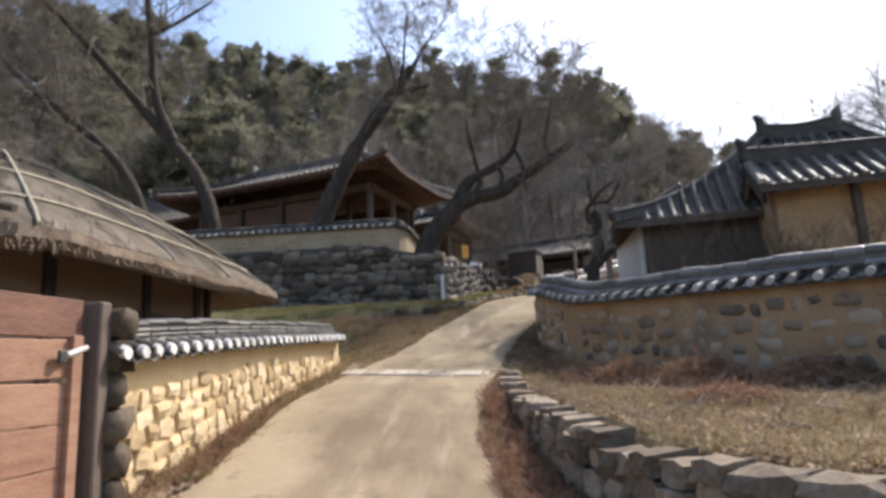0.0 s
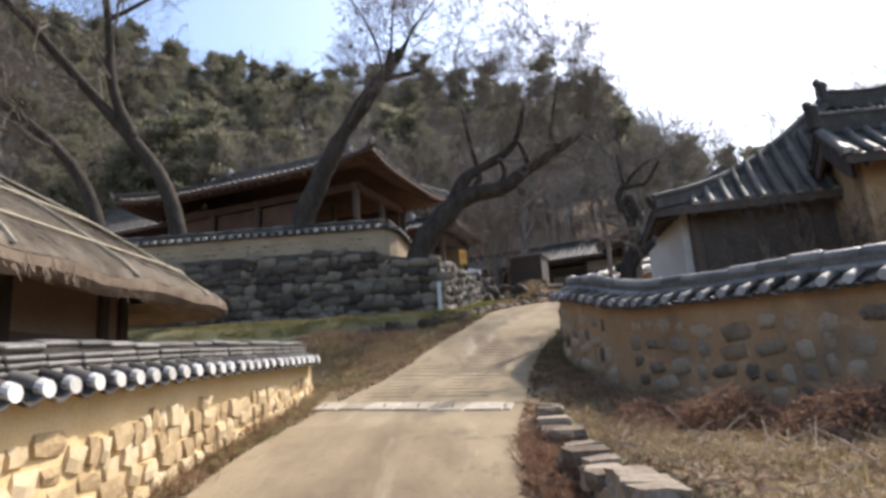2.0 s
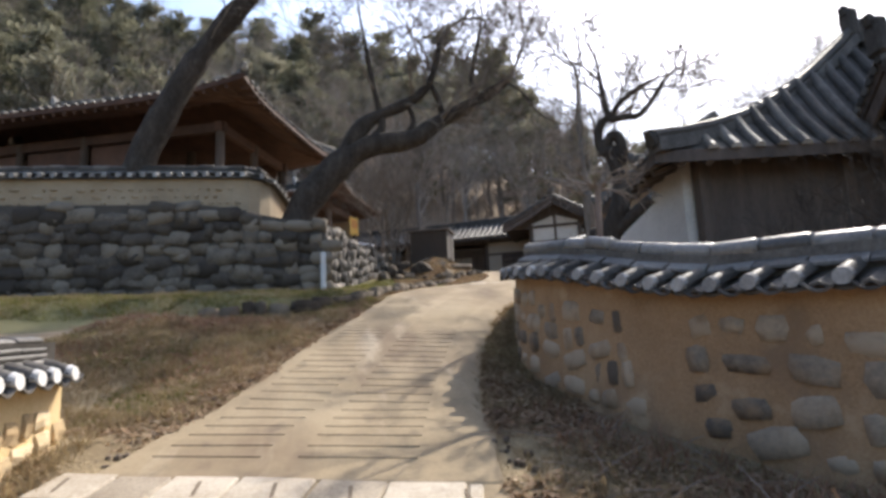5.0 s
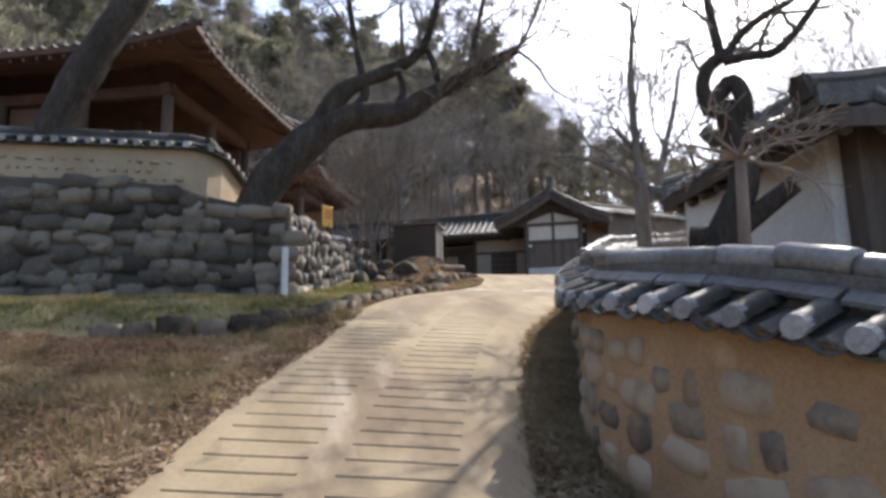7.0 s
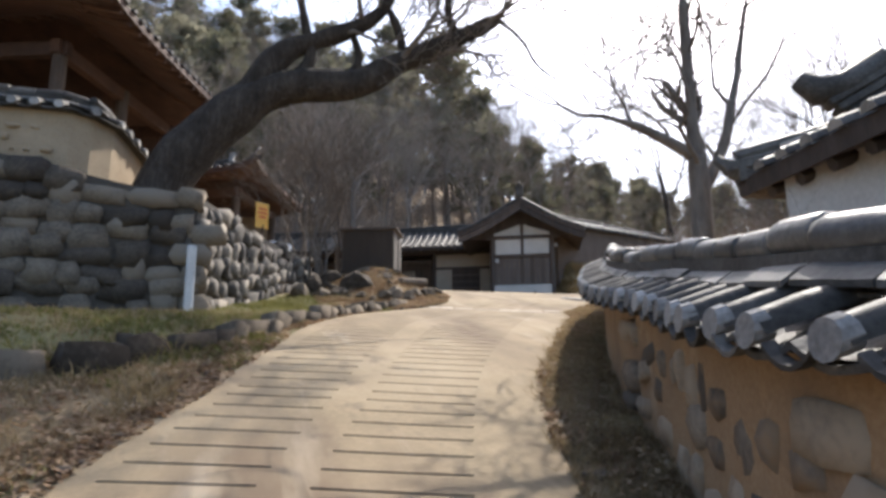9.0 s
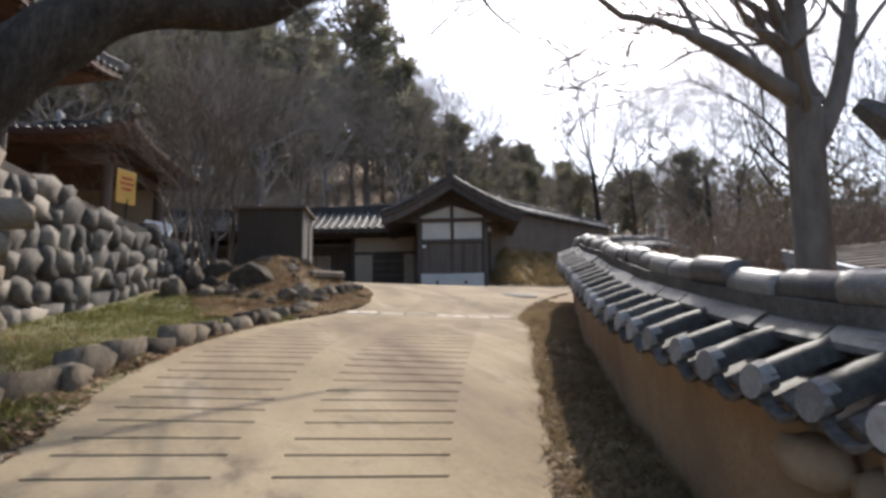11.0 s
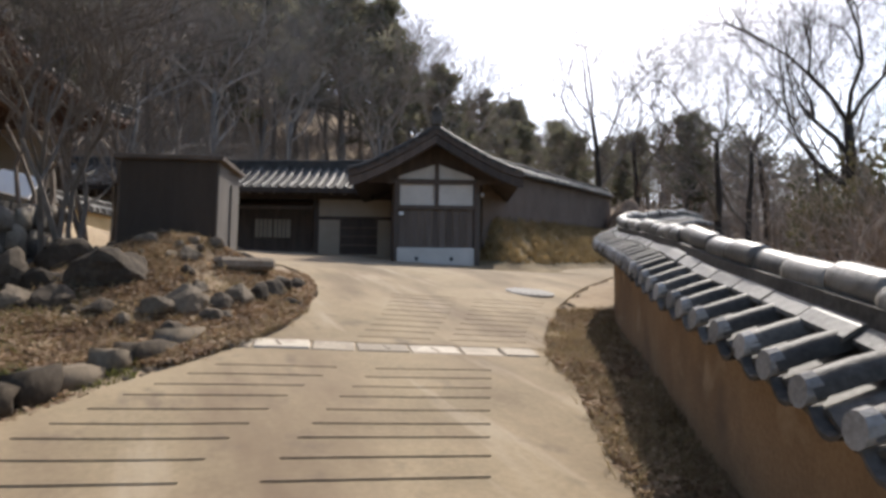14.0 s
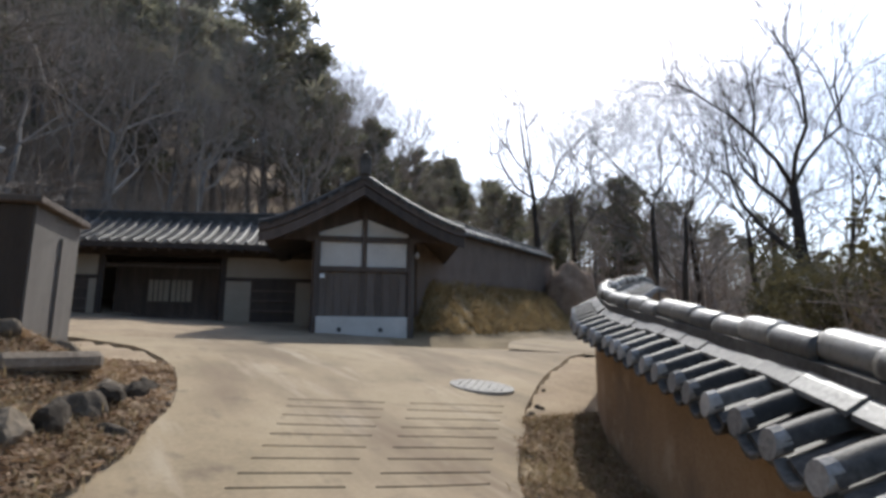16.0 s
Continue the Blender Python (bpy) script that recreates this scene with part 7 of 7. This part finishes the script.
for i in range(9):
    k = Geo()
    c = B0.lerp(B1, 0.08 + 0.11 * i) + Vector((0.55, -0.38, 0.10))
    k.box(c, (0.11, 1.2, 0.04), bd, Vector((0.82, -0.57, 0.05)), Vector((0, 0, 1)), bevel=0.006)
    part("slat", k, board_grey, gs)
for q in (B0.lerp(B1, 0.1), B0.lerp(B1, 0.9)):
    k = Geo()
    k.box((q.x, q.y, q.z / 2 + 1.2), (0.09, 0.09, q.z - 2.5), bevel=0.006)
    part("post", k, steel, gs)


# ---------------------------------------------------------------- litter, grass and twigs on the ground
def scatter(name, label, category, material, spots, count, seed, blade=False, size=(0.014, 0.036), lift=0.01, tall=(0.08, 0.2), wide=1.0):
    """Countless small leaves or grass blades over patches (x0, x1, y0, y1, weight, test)."""
    rng = random.Random(seed)
    g = Geo()
    total = sum(q[4] for q in spots)
    for x0, x1, y0, y1, weight, test in spots:
        for _ in range(int(count * weight / total)):
            y = rng.uniform(y0, y1)
            x = rng.uniform(x0(y), x1(y)) if callable(x0) else rng.uniform(x0, x1)
            if not test(x, y) or noise.noise(Vector((x * 1.4, y * 1.4, seed))) < -0.2 + rng.uniform(-0.35, 0.35):
                continue
            z = ground_z(x, y) + lift
            if blade:
                n = rng.randint(2, 4)
                for _ in range(n):
                    h = rng.uniform(*tall)
                    a = rng.uniform(0, 6.28)
                    o = Vector((x + rng.gauss(0, 0.03), y + rng.gauss(0, 0.03), z - 0.03))
                    w = Vector((math.cos(a), math.sin(a), 0)) * rng.uniform(0.003, 0.006) * wide
                    b = Vector((rng.gauss(0, 0.6), rng.gauss(0, 0.6), 1)).normalized() * h
                    m = o + b * 0.6
                    g.add([o - w, o + w, m - w * 0.8, m + w * 0.8, m + b * 0.4 + Vector((b.x * 0.6, b.y * 0.6, -0.15 * h))], [(0, 1, 3, 2), (2, 3, 4)])
            else:
                a, s = rng.uniform(0, 6.28), rng.uniform(*size)
                u = Vector((math.cos(a), math.sin(a), rng.uniform(-0.5, 0.5))) * s
                w = Vector((-math.sin(a), math.cos(a), rng.uniform(-0.5, 0.5))) * s * rng.uniform(0.4, 0.7)
                c = Vector((x, y, z + rng.uniform(0, 0.035)))
                g.add([c - u, c - w * 0.8 + Vector((0, 0, s * 0.2)), c + u, c + w], [(0, 1, 2, 3)])
    ob = new(name, mesh_of(name, g, material))
    return tagged(ob, label, category, kind="stuff")


def off_lane(x, y, gap=0.02):
    l, r = lane_span(y)
    return x < l - gap or x > r + gap


def verge_left(x, y):
    l, _ = lane_span(y)
    return l - 0.75 < x < l - 0.0 and (y > 16.3 or x > -2.45)


def verge_right(x, y):
    _, r = lane_span(y)
    plan = np.interp(y, [p.y for p in RIGHT_PLAN if p.y > 16], [p.x for p in RIGHT_PLAN if p.y > 16])
    return r - 0.03 < x and (y < 16.5 or x < plan - 0.2)


lane_right = lambda y: lane_span(y)[1] - 0.03
lane_left = lambda y: lane_span(y)[0] + 0.05
wall_left = lambda y: float(np.interp(y, [p.y for p in RIGHT_PLAN if p.y > 16], [p.x for p in RIGHT_PLAN if p.y > 16])) - 0.2


def in_field(x, y):
    return side_of(FIELD_WALL, x, y) > 0.3 and side_of([(2.3, 15.7), (5.0, 11.2), (9, 6.6)], x, y) < -0.25


def wall_foot(x, y):
    return -0.15 > side_of([(2.2, 16.2), (2.9, 14.2), (5.2, 10.7), (9, 6.4)], x, y) > -1.0 and x > 1.4


def on_bank(x, y):
    l, _ = lane_span(y)
    return x < l - 0.1 and y < 22.6 + 0.5 * x and y > 16.3


def on_lawn(x, y):
    return y > 22.0 + 0.55 * max(0, x) and x < 2.6 and off_lane(x, y, 0.3) and y < 26.2 + 2.6 * max(0, x)


def far_bank(x, y):
    return ground_z(x, y, False) - lane(y) > 0.15


scatter("leaf_litter", "fallen brown leaves along the edges of the lane", "leaf litter", litter, [
    (-3.0, -1.3, 8.5, 21, 1.6, verge_left), (0.5, 1.35, 4.5, 14.5, 1.6, verge_right), (1.4, 6.5, 8, 16, 2.4, wall_foot),
    (1.2, 6.5, 5, 14.5, 5.5, in_field), (lane_right, wall_left, 15.3, 29.5, 5.0, verge_right), (lambda y: lane_span(y)[0] - 0.5, lane_left, 16, 27, 1.6, lambda x, y: True), (-5, 0.3, 16.3, 22, 2.0, on_bank), (2, 5.6, 27.5, 32.2, 6.0, off_lane),
], 270000, 41)
scatter("reddish_bracken", "heap of dead red-brown bracken at the foot of the clay wall", "dead bracken", mat("bracken", [(0.12, 0.058, 0.034), (0.23, 0.125, 0.074), (0.40, 0.27, 0.17)], 5, 30, 0.9, 0.0, thin=0.3), [
    (1.6, 6.5, 8, 16, 1.0, wall_foot), (0.7, 1.2, 6.5, 12.5, 0.35, verge_right), (-2.9, -1.9, 8.5, 12, 0.12, verge_left)], 9000, 43, blade=True, tall=(0.08, 0.3))
scatter("dry_grass", "short dry straw-coloured grass", "grass", straw_grass, [
    (1.2, 7, 5.5, 15, 3.2, in_field), (-7, 0.3, 16.3, 22.5, 3.0, on_bank), (-3, -1.8, 9, 16, 0.5, verge_left), (lane_right, wall_left, 16, 29.5, 2.2, verge_right),
    (-9, 2.6, 21.6, 26.2, 1.2, on_lawn), (2, 5, 27.5, 31.8, 0.6, off_lane)], 80000, 47, blade=True, tall=(0.05, 0.17))
scatter("bank_grass", "golden dry grass on the bank below the brown wall", "grass", mat("golden_grass", [(0.17, 0.115, 0.055), (0.32, 0.23, 0.11), (0.46, 0.35, 0.18)], 1.2, 14, 0.9, 0.0, thin=0.35), [(12.3, 27, 37, 47.5, 1, far_bank)], 44000, 51, blade=True, tall=(0.10, 0.30), wide=4.5)
scatter("grass_tufts", "taller tufts of dead grass on the bank", "grass", straw_grass, [(-6, 0.3, 16.3, 22.5, 1, lambda x, y: on_bank(x, y) and noise.noise(Vector((x * 2.2, y * 2.2, 3))) > 0.12), (-3, -1.8, 8.6, 16, 0.2, lambda x, y: verge_left(x, y) and noise.noise(Vector((x * 3, y * 3, 3))) > 0.1), (1.3, 7, 6, 15, 0.5, lambda x, y: in_field(x, y) and noise.noise(Vector((x * 2, y * 2, 9))) > 0.2)], 16000, 57, blade=True, tall=(0.12, 0.3), wide=1.4)
scatter("green_grass", "fresh green spring grass on the lawn", "grass", green_grass, [
    (-6, 0.3, 16.3, 22.5, 1.3, lambda x, y: on_bank(x, y) and noise.noise(Vector((x * 0.8, y * 0.8, 21))) > 0.05), (-9, 2.8, 21.8, 30.0, 3.6, on_lawn), (0.3, 3.2, 22, 28, 1.2, lambda x, y: off_lane(x, y) and x < lane_span(y)[0] and x > lane_span(y)[0] - 0.7), (-2.7, -1.9, 9, 14, 0.25, verge_left)], 95000, 53, blade=True, tall=(0.04, 0.12), wide=1.6)
g = Geo()
rng = random.Random(61)
for _ in range(620):
    x, y = rng.uniform(1.5, 6.8), rng.uniform(7.5, 15.5)
    if not (in_field(x, y) or wall_foot(x, y)):
        continue
    z = ground_z(x, y) + 0.02
    a, n = rng.uniform(0, 6.28), rng.uniform(0.15, 0.6)
    d = Vector((math.cos(a), math.sin(a), rng.uniform(0, 0.5)))
    p = Vector((x, y, z))
    g.tube([p, p + d * n * 0.5 + Vector((0, 0, 0.02)), p + d * n], [0.006, 0.005, 0.002], 4)
tagged(new("fallen_twigs", mesh_of("fallen_twigs", g, pale_twig)), "pale broken twigs strewn over the dry field", "twigs", kind="stuff")
pebbles = Geo()
for _ in range(500):
    y = rng.uniform(4, 31)
    l, r = lane_span(y)
    x = l - abs(rng.gauss(0, 0.15)) if rng.random() < 0.5 else r + abs(rng.gauss(0, 0.15))
    s = rng.uniform(0.012, 0.045)
    c = Vector((x, y, ground_z(x, y) + s * 0.5))
    pebbles.box(c, (s * 1.6, s, s), (math.cos(y * 9), math.sin(y * 9), 0), (-math.sin(y * 9), math.cos(y * 9), 0), bevel=s * 0.25)
tagged(new("pebbles", mesh_of("pebbles", pebbles, field_stones[0].materials[0])), "small stones lying along the edges of the lane", "pebbles", kind="stuff")


# heaps of dead bracken and leaves
def heap(x0, y0, rx, ry, high, count, seed):
    rng = random.Random(seed)
    g = Geo()
    for _ in range(count):
        a, d = rng.uniform(0, 6.28), rng.random() ** 0.5
        x, y = x0 + rx * d * math.cos(a), y0 + ry * d * math.sin(a)
        z = ground_z(x, y) + high * (1 - d * d) * rng.random() ** 0.7
        u = Vector((rng.gauss(0, 1), rng.gauss(0, 1), rng.gauss(0.15, 0.5))).normalized()
        w = u.orthogonal().normalized()
        w.rotate(Matrix.Rotation(rng.uniform(0, 6.28), 3, u))
        p = Vector((x, y, z))
        if rng.random() < 0.22:
            n = rng.uniform(0.12, 0.32)
            g.add([p - w * 0.003, p + w * 0.003, p + u * n + w * 0.002, p + u * n - w * 0.002], [(0, 1, 2, 3)])
        else:
            n = rng.uniform(0.02, 0.055)
            g.add([p, p + u * n * 0.5 + w * n * 0.4, p + u * n, p + u * n * 0.5 - w * n * 0.35], [(0, 1, 2, 3)])
    ob = new("bracken_heap", mesh_of("bracken_heap", g, bpy.data.materials["bracken"]))
    tagged(ob, "heap of dead red-brown bracken and leaves", "dead bracken", kind="stuff")


for i, q in enumerate(((2.75, 12.1, 0.55, 0.4, 0.42, 3400), (3.5, 11.4, 0.8, 0.45, 0.46, 4200), (4.6, 10.7, 0.9, 0.45, 0.40, 4200), (5.6, 9.6, 0.8, 0.4, 0.4, 3000), (3.0, 9.4, 0.6, 0.4, 0.2, 1400), (2.25, 13.0, 0.4, 0.5, 0.22, 1500), (1.0, 11.3, 0.22, 1.1, 0.16, 1800), (1.0, 9.2, 0.24, 0.9, 0.2, 2200), (1.08, 7.4, 0.24, 0.8, 0.2, 1800), (3.2, 10.0, 0.5, 0.4, 0.14, 900), (-1.5, 20.6, 0.9, 0.7, 0.16, 1500), (-2.8, 21.0, 1.1, 0.6, 0.2, 1700), (-1.6, 18.6, 0.7, 0.8, 0.1, 900), (-3.4, 19.2, 1.0, 0.8, 0.12, 1100), (-2.2, 13.5, 0.2, 1.6, 0.12, 1200), (-2.15, 10.2, 0.18, 1.3, 0.14, 1300))):
    heap(*q, 400 + i)
